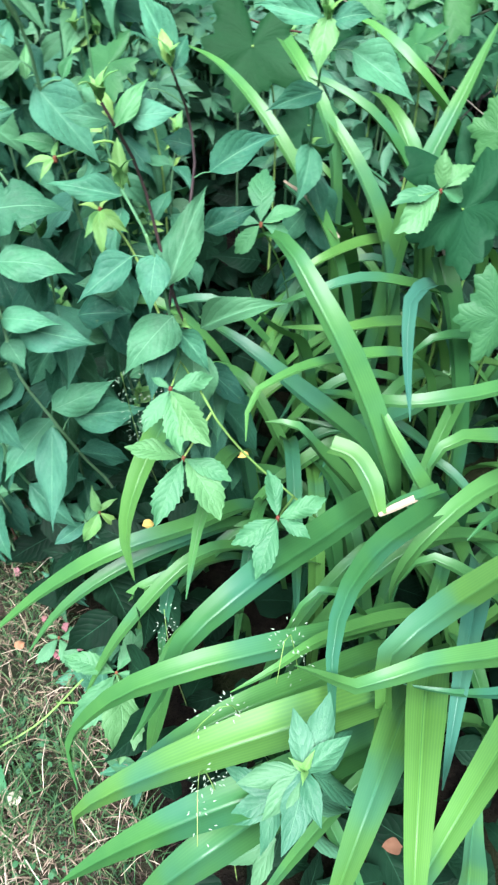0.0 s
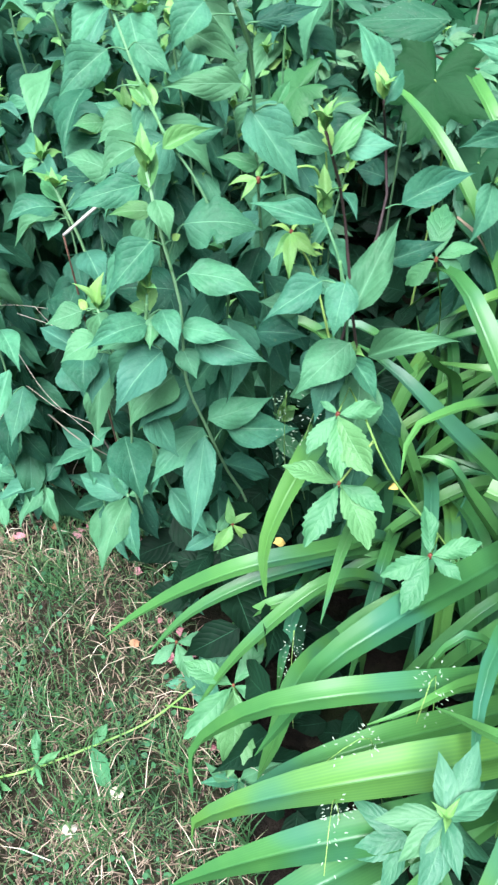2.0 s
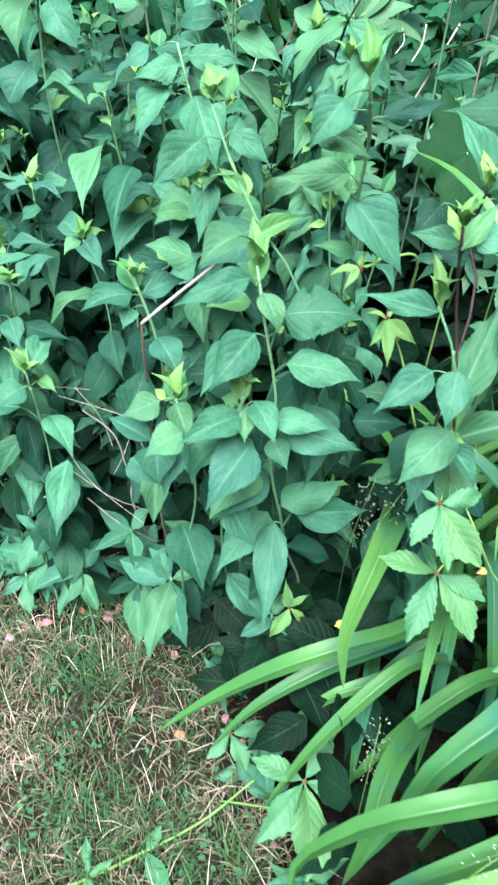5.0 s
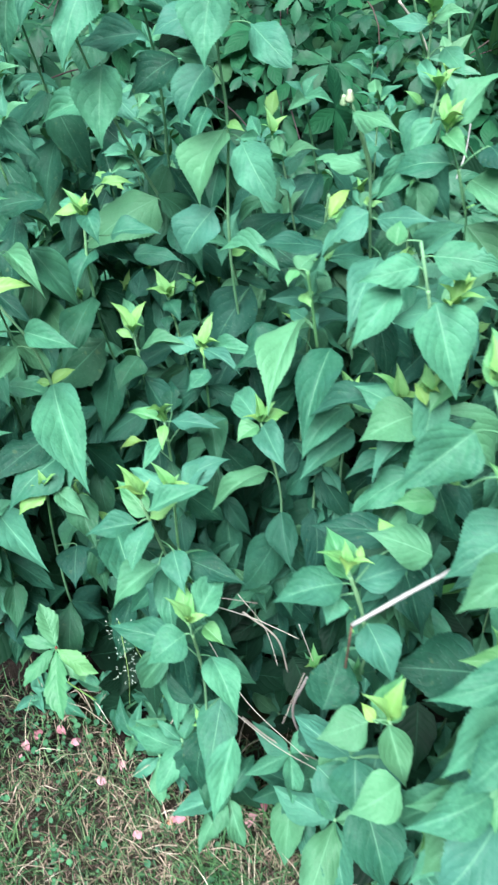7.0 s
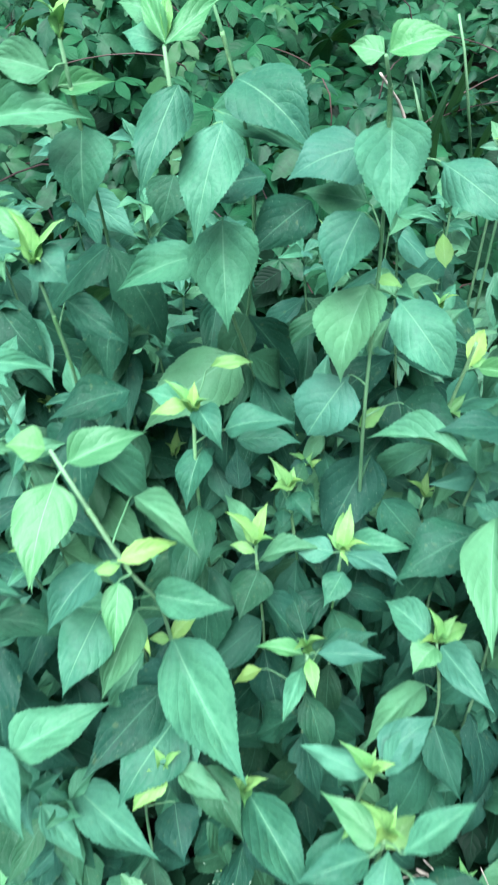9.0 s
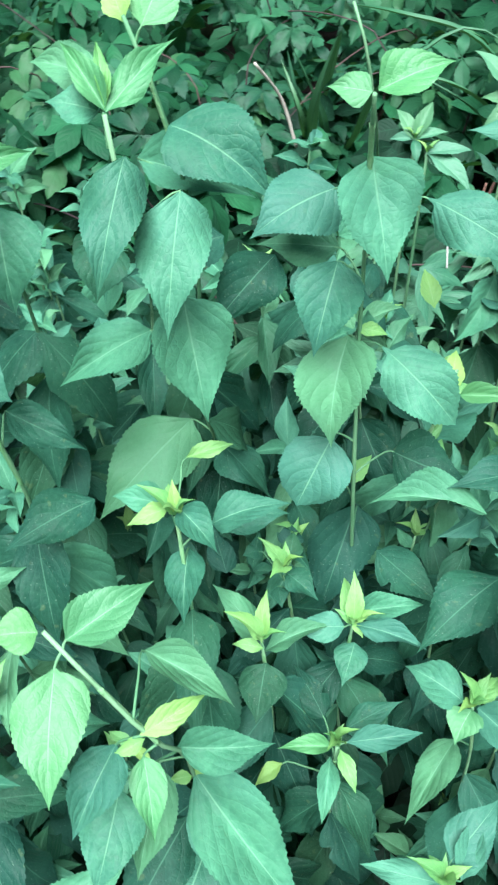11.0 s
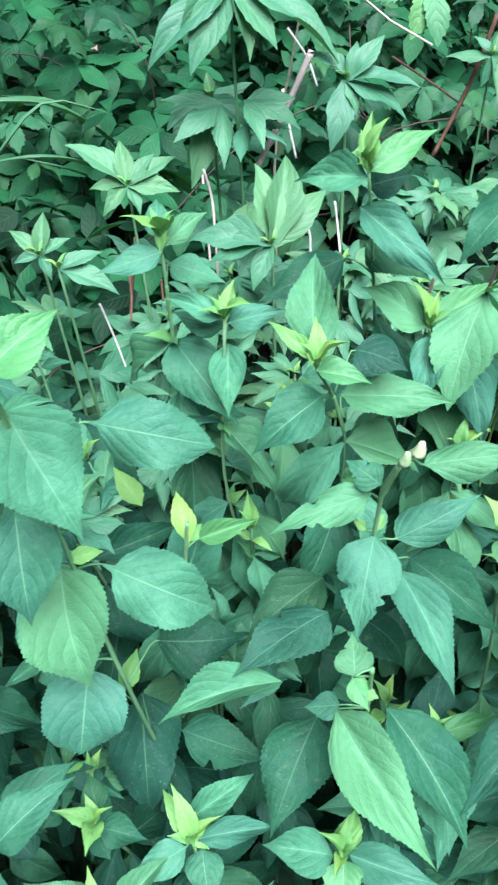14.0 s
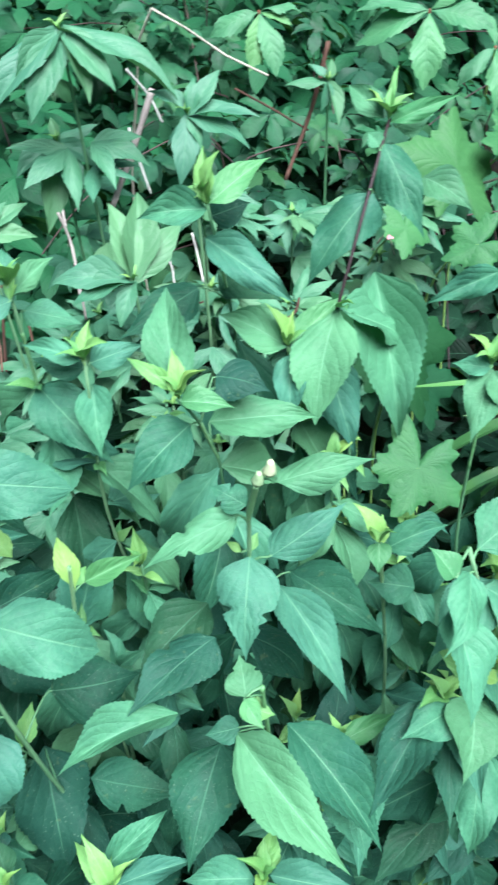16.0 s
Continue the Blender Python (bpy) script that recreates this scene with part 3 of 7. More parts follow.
# ---- plants ----
def sunflower(path, leaves=(), more=(), face=SKYWARD, bare=0.0, seed=0, stalk=None, drop_top=False, auto=0.85, size=1.0, buds=(), shade=False, label="green sunflower plant with toothed pointed leaves and pale tips"):
    """A stem along path, foot first. leaves: (base, tip, width, tone) of single leaves; below the bare top length follow pairs that cross at right angles."""
    r = rng(seed + 700)
    plant = thing("sunflower_plant", label, "plant", "sunflower plants in the bed")
    path = [Vector(p) for p in path]
    if len(path) == 2:
        path.insert(1, path[0].lerp(path[1], 0.5) + Vector((r.uniform(-0.015, 0.015), r.uniform(-0.03, 0.0), 0)))
    full = [path[0]]
    for a, b in zip(path, path[1:]):
        gap = (b - a).length
        if gap > 0.14:
            full.append(a.lerp(b, r.uniform(0.4, 0.6)) + Vector((r.uniform(-0.05, 0.05), r.uniform(-0.02, 0.06), 0)) * gap)
        full.append(b)
    path = full
    line = smooth_path(path, 60)
    head, tall = path[-1], sum((a - b).length for a, b in zip(line, line[1:]))
    part("stem", tube("stem", path, 0.0024 * (0.6 + 0.5 * tall), 0.0015, stalk or STEM, 24, 7, 0.06, seed), plant)
    if leaves and not stalk:
        # the downy pale last stretch of the stem
        first = max(0, 60 - int(60 * min(0.13, 0.3 * tall) / tall))
        part("young_stem", tube("young_stem", line[first::4], 0.0017, 0.0019, YOUNGSTEM, 20, 8, 0.1, seed), plant, "pale downy young stem")
    if not drop_top:
        # the tip: a tight tuft of small pale leaves
        turn = r.uniform(0, 6.28)
        for k in range(4):
            a = turn + k * math.pi / 2
            length = (0.042 if k < 2 else 0.028) * size * r.uniform(0.8, 1.2)
            way = Vector((math.cos(a), math.sin(a), r.uniform(0.9, 2.2))).normalized()
            part("leaf", r.choice(YOUNGS), plant, m=lay(head, head + way * length, length * 0.36, r.uniform(-20, 20), way.cross(Vector((-way.y, way.x, 0)))))
    elif shade and not leaves:
        turn = r.uniform(0, 6.28)
        for k in range(4):
            a = turn + k * math.pi / 2
            length = 0.05 * r.uniform(0.7, 1.2)
            way = Vector((math.cos(a), math.sin(a) - 0.2, r.uniform(0.0, 0.9))).normalized()
            part("leaf", r.choice(MIDS), plant, m=lay(head, head + way * length, length * 0.42, r.uniform(-20, 20)))
    for base, tip, width, tone in (*leaves, *more):
        meshes = {"y": YOUNGS, "p": PALES, "l": LEAVES, "m": MIDS, "r": ROUNDS, "o": SHADEDOLDS, "c": CHEWED}[tone]
        part("leaf", r.choice(meshes), plant, m=lay(base, tip, width, r.uniform(-7, 7), face))
        base, tip = Vector(base), Vector(tip)
        root = min(line, key=lambda q: (q + Vector((0, 0, 0.3 * (base - q).length)) - base).length)
        if 0.006 < (root - base).length < 0.055:
            # the short stalk between stem and blade
            mid = root.lerp(base, 0.55) + Vector((0, 0, 0.12 * (root - base).length))
            part("leaf_stalk", tube("leaf_stalk", [root, mid, base, base.lerp(tip, 0.06)], 0.0011, 0.0007, LEAFSTALK, 8, 6), plant)
    for at, radius in buds:
        a = Vector(at)
        part("bud", tube("bud", [a, a + Vector((0.0, -0.001, radius * 0.8)), a + Vector((0.0, -0.002, radius * 2.4))], radius, radius * 0.4, BUD, 6, 9), plant, "pale yellow flower bud")
    # pairs down the stem
    s, k = bare + 0.02, 0
    turn = r.uniform(0, 6.28)
    while s < tall * 0.88:
        at = line[int((1 - s / tall) * 60)]
        grow = min(1.0, 0.35 + s / 0.16)
        for side in (0, 1):
            if r.random() > auto:
                continue
            a = turn + k * math.pi / 2 + side * math.pi + r.uniform(-0.35, 0.35)
            length = (0.042 + 0.062 * grow) * size * r.uniform(0.8, 1.15) * (0.55 if s < 0.045 else 1.0)
            sink = (0.3 if s < 0.03 else -0.15 - 0.95 * min(1, s / 0.2)) + r.uniform(-0.5, 0.25)
            way = Vector((math.cos(a), math.sin(a) - 0.25, sink)).normalized()
            # lower leaves, and most on shade plants, use blades with shade in their colour
            meshes = (MIDS if s < 0.045 else LEAVES if r.random() < 0.1 else SHADEDLANCES if s < 0.1 or r.random() < 0.45 else SHADEDOLDS) if shade else YOUNGS if s < 0.045 else MIDS if s < 0.11 else (LEAVES if r.random() < 0.7 else MIDS) if s < 0.26 or r.random() < 0.4 else SHADEDOLDS if r.random() < 0.6 else SHADEDLANCES
            w = length * (0.38 if s < 0.11 else r.uniform(0.36, 0.48))
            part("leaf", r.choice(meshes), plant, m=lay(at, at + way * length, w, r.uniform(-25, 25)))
        if s < 0.3 and not shade and r.random() < 0.4:
            # a small pale shoot where the leaves meet the stem
            for side in (0, 1):
                a = turn + (k + 0.5) * math.pi / 2 + side * r.uniform(0.6, 2.2)
                n = r.uniform(0.018, 0.036)
                way = Vector((math.cos(a), math.sin(a) - 0.3, r.uniform(0.3, 1.2))).normalized()
                part("leaf", r.choice(YOUNGS + PALES), plant, m=lay(at, at + way * n, n * 0.4, r.uniform(-25, 25)))
        s += 0.055 * size * r.uniform(0.8, 1.2) * (0.6 + 0.5 * grow)
        k += 1
    return plant


def daylily_blade(clump, pts, width=0.026, twist=0.0, blunt=False, mat=None):
    return part("leaf", strap("leaf", pts, width, mat or STRAP, twist=twist, blunt=blunt), clump)


def random_daylily(clump, at, r, reach=0.35, tall=0.45):
    a = r.uniform(0, 6.28)
    d = Vector((math.cos(a), math.sin(a), 0))
    k = r.uniform(0.6, 1.15)
    pts = [Vector(at), Vector(at) + d * reach * 0.22 * k + Vector((0, 0, tall * 0.7 * k)), Vector(at) + d * reach * 0.6 * k + Vector((0, 0, tall * k)), Vector(at) + d * reach * 1.05 * k + Vector((0, 0, tall * 0.8 * k)), Vector(at) + d * reach * 1.35 * k + Vector((0, 0, tall * 0.45 * k))]
    daylily_blade(clump, pts, r.uniform(0.02, 0.028))


def creeper(centre, tips, young=False, tail=()):
    """One five-fingered leaf of a creeper on its stalk; the tail leads to the vine it hangs on."""
    r = rng(int(1000 * abs(centre[0]) + 7000 * abs(centre[1])))
    c = Vector(centre)
    vine = thing("creeper", "young yellow-green creeper leaf on its stalk" if young else "five-fingered green creeper leaf with a red centre", "vine", "creeper leaves")
    end = [Vector(p) for p in tail] or [c + Vector((0.02, 0.02, -0.1))]
    stalk = part("stalk", tube("stalk", [c] + end, 0.0013, 0.0017, VINE, 16, 6), vine)
    part("hub", tube("hub", [c - Vector((0, 0, 0.004)), c, c + Vector((0.001, 0.001, 0.003))], 0.003, 0.0022, REDSTALK, 4, 7), stalk, "reddish leaf centre")
    for tip in tips:
        t = Vector(tip)
        n = (t - c).length
        me = r.choice(YOUNGS if young else LEAFLETS)
        part("leaflet", me, stalk, m=lay(c, t, n * (0.32 if young else 0.42), r.uniform(-22, 22)))
    return vine


def lobed_plant(centre, tips, whole=False):
    """An upright weed with leaves cut into pointed lobes and a pale tuft at its tip."""
    r = rng(int(1000 * abs(centre[0]) + 3000 * abs(centre[1])))
    c = Vector(centre)
    plant = thing("lobed_weed", "tall weed with deeply cut pointed green leaves", "plant", "lobed weeds")
    part("stem", tube("stem", [(c.x + r.uniform(-0.03, 0.03), c.y + 0.06, 0), (c.x, c.y + 0.02, c.z * 0.6), c], 0.0032, 0.002, STEM, 20, 7), plant)
    for tip in tips:
        t = Vector(tip)
        n = (t - c).length
        if whole:
            part("leaf", r.choice(LOBED5 if r.random() < 0.5 else LOBED3), plant, m=lay(c.lerp(t, 0.15), t, n * 0.82, r.uniform(-12, 12)))
        else:
            part("leaf", r.choice(LOBES), plant, m=lay(c, t, min(n, 0.12) * 0.42, r.uniform(-12, 12)))
    for k in range(3):
        a = k * 2.1 + r.uniform(0, 1)
        way = Vector((math.cos(a), math.sin(a), 1.0)).normalized()
        part("leaf", r.choice(YOUNGS), plant, m=lay(c, c + way * 0.024, 0.008, 0, way.cross(Vector((-way.y, way.x, 0)))))
    # whole leaves lower down
    for k in range(7):
        a = r.uniform(0, 6.28)
        at = Vector((c.x, c.y + 0.02, c.z * r.uniform(0.45, 0.88)))
        way = Vector((math.cos(a), math.sin(a), r.uniform(-0.6, -0.1))).normalized()
        n = r.uniform(0.08, 0.12)
        part("leaf", r.choice(LOBED3), plant, m=lay(at + way * 0.02, at + way * n, n * 1.0, r.uniform(-15, 15)))
    return plant


def rosette(centre, tips):
    """A low weed whose oblong leaves spread from one point on the ground."""
    r = rng(int(5000 * abs(centre[0]) + 3000 * abs(centre[1])))
    c = Vector(centre)
    plant = thing("low_weed", "low weed with oblong dark green leaves at the lawn's edge", "plant", "low weeds at the edge of the bed")
    part("stem", tube("stem", [(c.x, c.y, 0), (c.x, c.y - 0.002, c.z * 0.5 + 0.004), (c.x, c.y, c.z + 0.008)], 0.003, 0.002, STEM, 4, 6), plant)
    for tip in tips:
        t = Vector(tip)
        n = (t - c).length
        part("leaf", r.choice(MIDS + ROUNDS), plant, m=lay(c, t, n * r.uniform(0.34, 0.46), r.uniform(-15, 15)))
    return plant


def grape_leaf(centre, tip, shaded=False):
    r = rng(int(1000 * abs(centre[0]) + 3000 * abs(centre[1]) + 100 * tip[0]))
    c, t = Vector(centre), Vector(tip)
    # the dark variant carries painted shade, not another kind of leaf
    vine = thing("grape_vine", "broad grape leaf, its green darkened for shade" if shaded else "broad toothed grape leaf on a thin vine", "vine", "grape leaves")
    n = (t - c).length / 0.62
    part("leaf", r.choice(SHADEDGRAPES if shaded else GRAPES), vine, m=lay(c, c + (t - c).normalized() * n, n, r.uniform(-12, 12)))
    part("stalk", tube("stalk", [c, c + Vector((0.02, 0.05, -0.05)), Vector((c.x + 0.04, c.y + 0.12, 0.0))], 0.0016, 0.003, VINE, 14, 6), vine)
    return vine


def stick(name, pts, r0, r1, mat, label):
    n = 18
    me = tube(name, pts, r0, r1, mat, n, 8, 0.12, len(pts))
    return tagged(new(name, me), label, "stick", "dry stalks and twigs")


def scrap(name, at, size, mat, label, seed):
    """A curled fallen petal or leaf."""
    r = rng(seed)
    v, f, uv = blade_grid(ROUND, False, 0, r.uniform(0.1, 0.3), r.uniform(0.2, 0.7), 0.5, seed, 10, 2, 0.5, 0.2)
    ob = new(name, mesh_from(name, v, f, mat, uv))
    a = r.uniform(0, 6.28)
    p = Vector(at)
    way = Vector((math.cos(a), math.sin(a), r.uniform(-0.1, 0.15))) * size
    ob.matrix_basis = lay(p - way * 0.5, p + way * 0.5, size * r.uniform(0.6, 0.8), r.uniform(-20, 20))
    return tagged(ob, label, "leaf" if "leaf" in name else "petal", "fallen petals" if "petal" in name else "fallen leaves")


def grass_head(pts, size, seed):
    """A thin stalk with a loose pale seed head along its last part."""
    r = rng(seed)
    plant = thing("seed_grass", "thin grass stalk with a loose pale seed head", "grass", "grasses in seed")
    line = smooth_path(pts, 30)
    part("stalk", tube("stalk", pts, 0.0009, 0.0005, VINE, 24, 5), plant)
    pieces = []
    grain = blade_grid(LANCE, False, 0, 0.05, 0.5, 0, 1, 5, 1)
    for k in range(64):
        at = line[int(r.uniform(0.62, 1.0) * 30)]
        a = r.uniform(0, 6.28)
        way = Vector((math.cos(a), math.sin(a), r.uniform(-0.6, 1.0))) * (size * r.uniform(0.1, 0.6))
        b = at + way
        pieces.append((grain, lay(b, b + Vector((way.x, way.y, way.z - 0.004)).normalized() * 0.0042, 0.0013)))
    part("seed_head", joined("seed_head", pieces, SEED), plant)
    return plant

# ---- sunflowers that stand out ----
sunflower([(-0.400, 1.405, 0.000), (-0.408, 1.355, 0.929), (-0.431, 1.352, 0.982)], [((-0.425, 1.359, 0.977), (-0.369, 1.427, 1.028), 0.043, "m"), ((-0.430, 1.352, 0.979), (-0.403, 1.314, 0.973), 0.025, "p"), ((-0.429, 1.353, 0.984), (-0.437, 1.406, 1.005), 0.016, "y"), ((-0.428, 1.354, 0.986), (-0.413, 1.365, 0.996), 0.009, "y"), ((-0.421, 1.356, 0.942), (-0.495, 1.368, 0.911), 0.050, "l"), ((-0.393, 1.364, 0.918), (-0.319, 1.293, 0.913), 0.048, "l"), ((-0.378, 1.363, 0.964), (-0.355, 1.320, 0.953), 0.043, "o")], face=(-0.32, -0.38, 0.87), bare=0.11, seed=0)
sunflower([(-0.267, 1.422, 0.000), (-0.272, 1.372, 0.922)], [((-0.273, 1.373, 0.922), (-0.292, 1.447, 0.942), 0.045, "l"), ((-0.269, 1.371, 0.924), (-0.200, 1.356, 0.950), 0.029, "p"), ((-0.275, 1.368, 0.916), (-0.320, 1.333, 0.867), 0.034, "l"), ((-0.271, 1.373, 0.924), (-0.251, 1.393, 0.941), 0.009, "y"), ((-0.238, 1.386, 0.868), (-0.211, 1.323, 0.856), 0.059, "o")], face=(-0.40, -0.34, 0.85), bare=0.09, seed=1)
sunflower([(-0.290, 1.482, 0.000), (-0.296, 1.432, 1.036), (-0.313, 1.418, 1.083)], [((-0.311, 1.417, 1.084), (-0.250, 1.400, 1.108), 0.028, "p"), ((-0.312, 1.420, 1.078), (-0.358, 1.463, 1.077), 0.033, "l"), ((-0.312, 1.420, 1.088), (-0.298, 1.443, 1.108), 0.012, "y"), ((-0.312, 1.423, 1.091), (-0.322, 1.439, 1.094), 0.011, "y"), ((-0.303, 1.438, 1.038), (-0.279, 1.352, 0.987), 0.040, "l"), ((-0.291, 1.441, 1.053), (-0.259, 1.420, 1.059), 0.036, "o"), ((-0.269, 1.465, 0.972), (-0.245, 1.400, 0.949), 0.047, "o"), ((-0.284, 1.479, 0.954), (-0.371, 1.512, 0.925), 0.050, "o")], face=(-0.43, -0.44, 0.79), bare=0.18, seed=2)
sunflower([(-0.163, 1.408, 0.000), (-0.166, 1.358, 1.040), (-0.096, 1.386, 1.080)], [((-0.099, 1.385, 1.078), (-0.062, 1.404, 1.114), 0.009, "y"), ((-0.098, 1.383, 1.078), (-0.045, 1.341, 1.095), 0.019, "p"), ((-0.099, 1.390, 1.080), (-0.098, 1.434, 1.102), 0.029, "m"), ((-0.083, 1.386, 1.066), (-0.055, 1.362, 1.075), 0.033, "l"), ((-0.122, 1.378, 1.065), (-0.120, 1.394, 1.075), 0.018, "l"), ((-0.119, 1.375, 1.067), (-0.140, 1.311, 0.998), 0.044, "l"), ((-0.153, 1.362, 1.037), (-0.232, 1.381, 0.968), 0.052, "l"), ((-0.088, 1.349, 1.027), (-0.081, 1.294, 1.005), 0.039, "l"), ((-0.138, 1.367, 0.936), (-0.214, 1.280, 0.792), 0.075, "l"), ((-0.033, 1.277, 0.915), (-0.101, 1.325, 0.890), 0.033, "l")], face=(-0.54, -0.37, 0.76), bare=0.16, seed=3, stalk=DARKSTEM)
sunflower([(-0.408, 1.403, 0.000), (-0.499, 1.212, 0.959), (-0.501, 1.206, 1.011), (-0.522, 1.164, 1.105)], [((-0.500, 1.211, 0.958), (-0.550, 1.174, 0.916), 0.047, "c"), ((-0.490, 1.200, 0.957), (-0.426, 1.180, 0.974), 0.032, "l"), ((-0.505, 1.211, 1.011), (-0.573, 1.240, 0.997), 0.027, "c"), ((-0.502, 1.205, 1.023), (-0.509, 1.233, 1.030), 0.022, "c"), ((-0.482, 1.202, 0.908), (-0.508, 1.119, 0.856), 0.037, "l"), ((-0.458, 1.213, 0.889), (-0.441, 1.129, 0.858), 0.047, "o"), ((-0.499, 1.210, 0.964), (-0.486, 1.215, 0.970), 0.008, "y"), ((-0.503, 1.216, 0.962), (-0.505, 1.229, 0.966), 0.007, "y"), ((-0.517, 1.160, 1.093), (-0.469, 1.125, 1.098), 0.023, "l")], face=(-0.32, -0.30, 0.90), bare=0.23, seed=4, drop_top=True, buds=[((-0.521, 1.161, 1.105), 0.0042), ((-0.527, 1.165, 1.099), 0.0038)], shade=True)
sunflower([(-0.545, 1.203, 0.000), (-0.556, 1.153, 0.914)], [((-0.568, 1.158, 0.911), (-0.550, 1.180, 0.920), 0.028, "c"), ((-0.561, 1.170, 0.871), (-0.551, 1.149, 0.869), 0.020, "y"), ((-0.570, 1.158, 0.910), (-0.575, 1.135, 0.903), 0.016, "p"), ((-0.563, 1.178, 0.827), (-0.586, 1.196, 0.825), 0.023, "l"), ((-0.598, 1.203, 0.873), (-0.686, 1.241, 0.861), 0.031, "l"), ((-0.568, 1.177, 0.825), (-0.581, 1.053, 0.786), 0.051, "l"), ((-0.546, 1.210, 0.906), (-0.628, 1.220, 0.890), 0.046, "o"), ((-0.524, 1.241, 0.895), (-0.602, 1.247, 0.873), 0.045, "o"), ((-0.654, 1.292, 0.713), (-0.605, 1.218, 0.709), 0.048, "o"), ((-0.569, 1.200, 0.777), (-0.655, 1.161, 0.740), 0.061, "o")], face=(-0.21, -0.20, 0.96), bare=0.31, seed=5, drop_top=True, shade=True)
sunflower([(-0.485, 1.184, 0.000), (-0.495, 1.134, 0.751)], [((-0.499, 1.135, 0.750), (-0.533, 1.123, 0.740), 0.020, "y"), ((-0.497, 1.133, 0.750), (-0.439, 1.111, 0.748), 0.022, "p"), ((-0.497, 1.140, 0.714), (-0.503, 1.183, 0.728), 0.033, "l"), ((-0.490, 1.133, 0.693), (-0.549, 1.070, 0.656), 0.042, "l"), ((-0.488, 1.149, 0.714), (-0.433, 1.181, 0.730), 0.038, "o"), ((-0.499, 1.132, 0.749), (-0.543, 1.134, 0.746), 0.033, "y"), ((-0.498, 1.126, 0.744), (-0.545, 1.063, 0.708), 0.062, "l"), ((-0.528, 1.161, 0.800), (-0.543, 1.051, 0.747), 0.052, "l")], face=(-0.09, -0.32, 0.94), bare=0.20, seed=6)
sunflower([(-0.655, 1.369, 0.000), (-0.685, 1.300, 0.899), (-0.683, 1.316, 0.991), (-0.689, 1.303, 1.150), (-0.702, 1.260, 1.208)], [((-0.700, 1.260, 1.210), (-0.656, 1.262, 1.221), 0.030, "p"), ((-0.703, 1.261, 1.209), (-0.727, 1.271, 1.211), 0.021, "p"), ((-0.688, 1.301, 1.147), (-0.688, 1.246, 1.087), 0.058, "l"), ((-0.703, 1.318, 1.057), (-0.730, 1.277, 1.003), 0.052, "l"), ((-0.704, 1.330, 1.110), (-0.768, 1.318, 1.087), 0.057, "l"), ((-0.697, 1.339, 1.054), (-0.758, 1.358, 1.054), 0.038, "l"), ((-0.685, 1.317, 0.991), (-0.662, 1.307, 0.989), 0.013, "y"), ((-0.627, 1.306, 1.010), (-0.629, 1.333, 1.029), 0.017, "y"), ((-0.689, 1.324, 0.979), (-0.714, 1.267, 0.908), 0.064, "l"), ((-0.666, 1.307, 0.977), (-0.616, 1.252, 0.933), 0.053, "r"), ((-0.702, 1.305, 0.885), (-0.743, 1.271, 0.834), 0.065, "r"), ((-0.645, 1.309, 0.845), (-0.582, 1.272, 0.830), 0.060, "o")], more=[((-0.667, 1.331, 0.745), (-0.722, 1.266, 0.656), 0.071, "o"), ((-0.687, 1.309, 0.809), (-0.658, 1.323, 0.826), 0.019, "y"), ((-0.648, 1.299, 1.113), (-0.593, 1.253, 1.091), 0.041, "r")], face=(-0.17, -0.59, 0.79), bare=0.52, seed=7, drop_top=True, shade=True)
sunflower([(-0.800, 1.660, 0.000), (-0.846, 1.273, 1.133), (-0.853, 1.265, 1.187), (-0.852, 1.261, 1.213)], [((-0.851, 1.261, 1.214), (-0.808, 1.292, 1.239), 0.020, "p"), ((-0.851, 1.262, 1.215), (-0.849, 1.292, 1.240), 0.009, "y"), ((-0.851, 1.262, 1.214), (-0.871, 1.293, 1.241), 0.016, "p"), ((-0.854, 1.295, 1.216), (-0.890, 1.308, 1.226), 0.029, "l"), ((-0.855, 1.271, 1.210), (-0.883, 1.277, 1.216), 0.027, "l"), ((-0.845, 1.266, 1.185), (-0.876, 1.218, 1.126), 0.037, "l"), ((-0.815, 1.273, 1.155), (-0.837, 1.219, 1.087), 0.048, "l"), ((-0.820, 1.293, 1.062), (-0.815, 1.236, 0.990), 0.060, "l"), ((-0.847, 1.343, 0.995), (-0.924, 1.316, 0.973), 0.044, "l"), ((-0.746, 1.340, 1.054), (-0.804, 1.309, 1.016), 0.047, "o"), ((-0.785, 1.331, 1.082), (-0.858, 1.315, 1.069), 0.041, "o"), ((-0.822, 1.411, 0.820), (-0.930, 1.355, 0.751), 0.080, "l")], face=(0.01, -0.65, 0.76), bare=0.36, seed=8, drop_top=True, shade=True)
sunflower([(-0.800, 1.600, 0.000), (-0.814, 1.393, 1.142), (-0.834, 1.383, 1.218)], [((-0.834, 1.383, 1.214), (-0.842, 1.403, 1.233), 0.022, "y"), ((-0.823, 1.385, 1.210), (-0.796, 1.417, 1.241), 0.036, "p"), ((-0.812, 1.391, 1.139), (-0.744, 1.345, 1.096), 0.064, "l"), ((-0.838, 1.433, 1.094), (-0.747, 1.403, 1.067), 0.043, "l")], face=(-0.01, -0.70, 0.72), bare=0.34, seed=9, drop_top=True, shade=True)
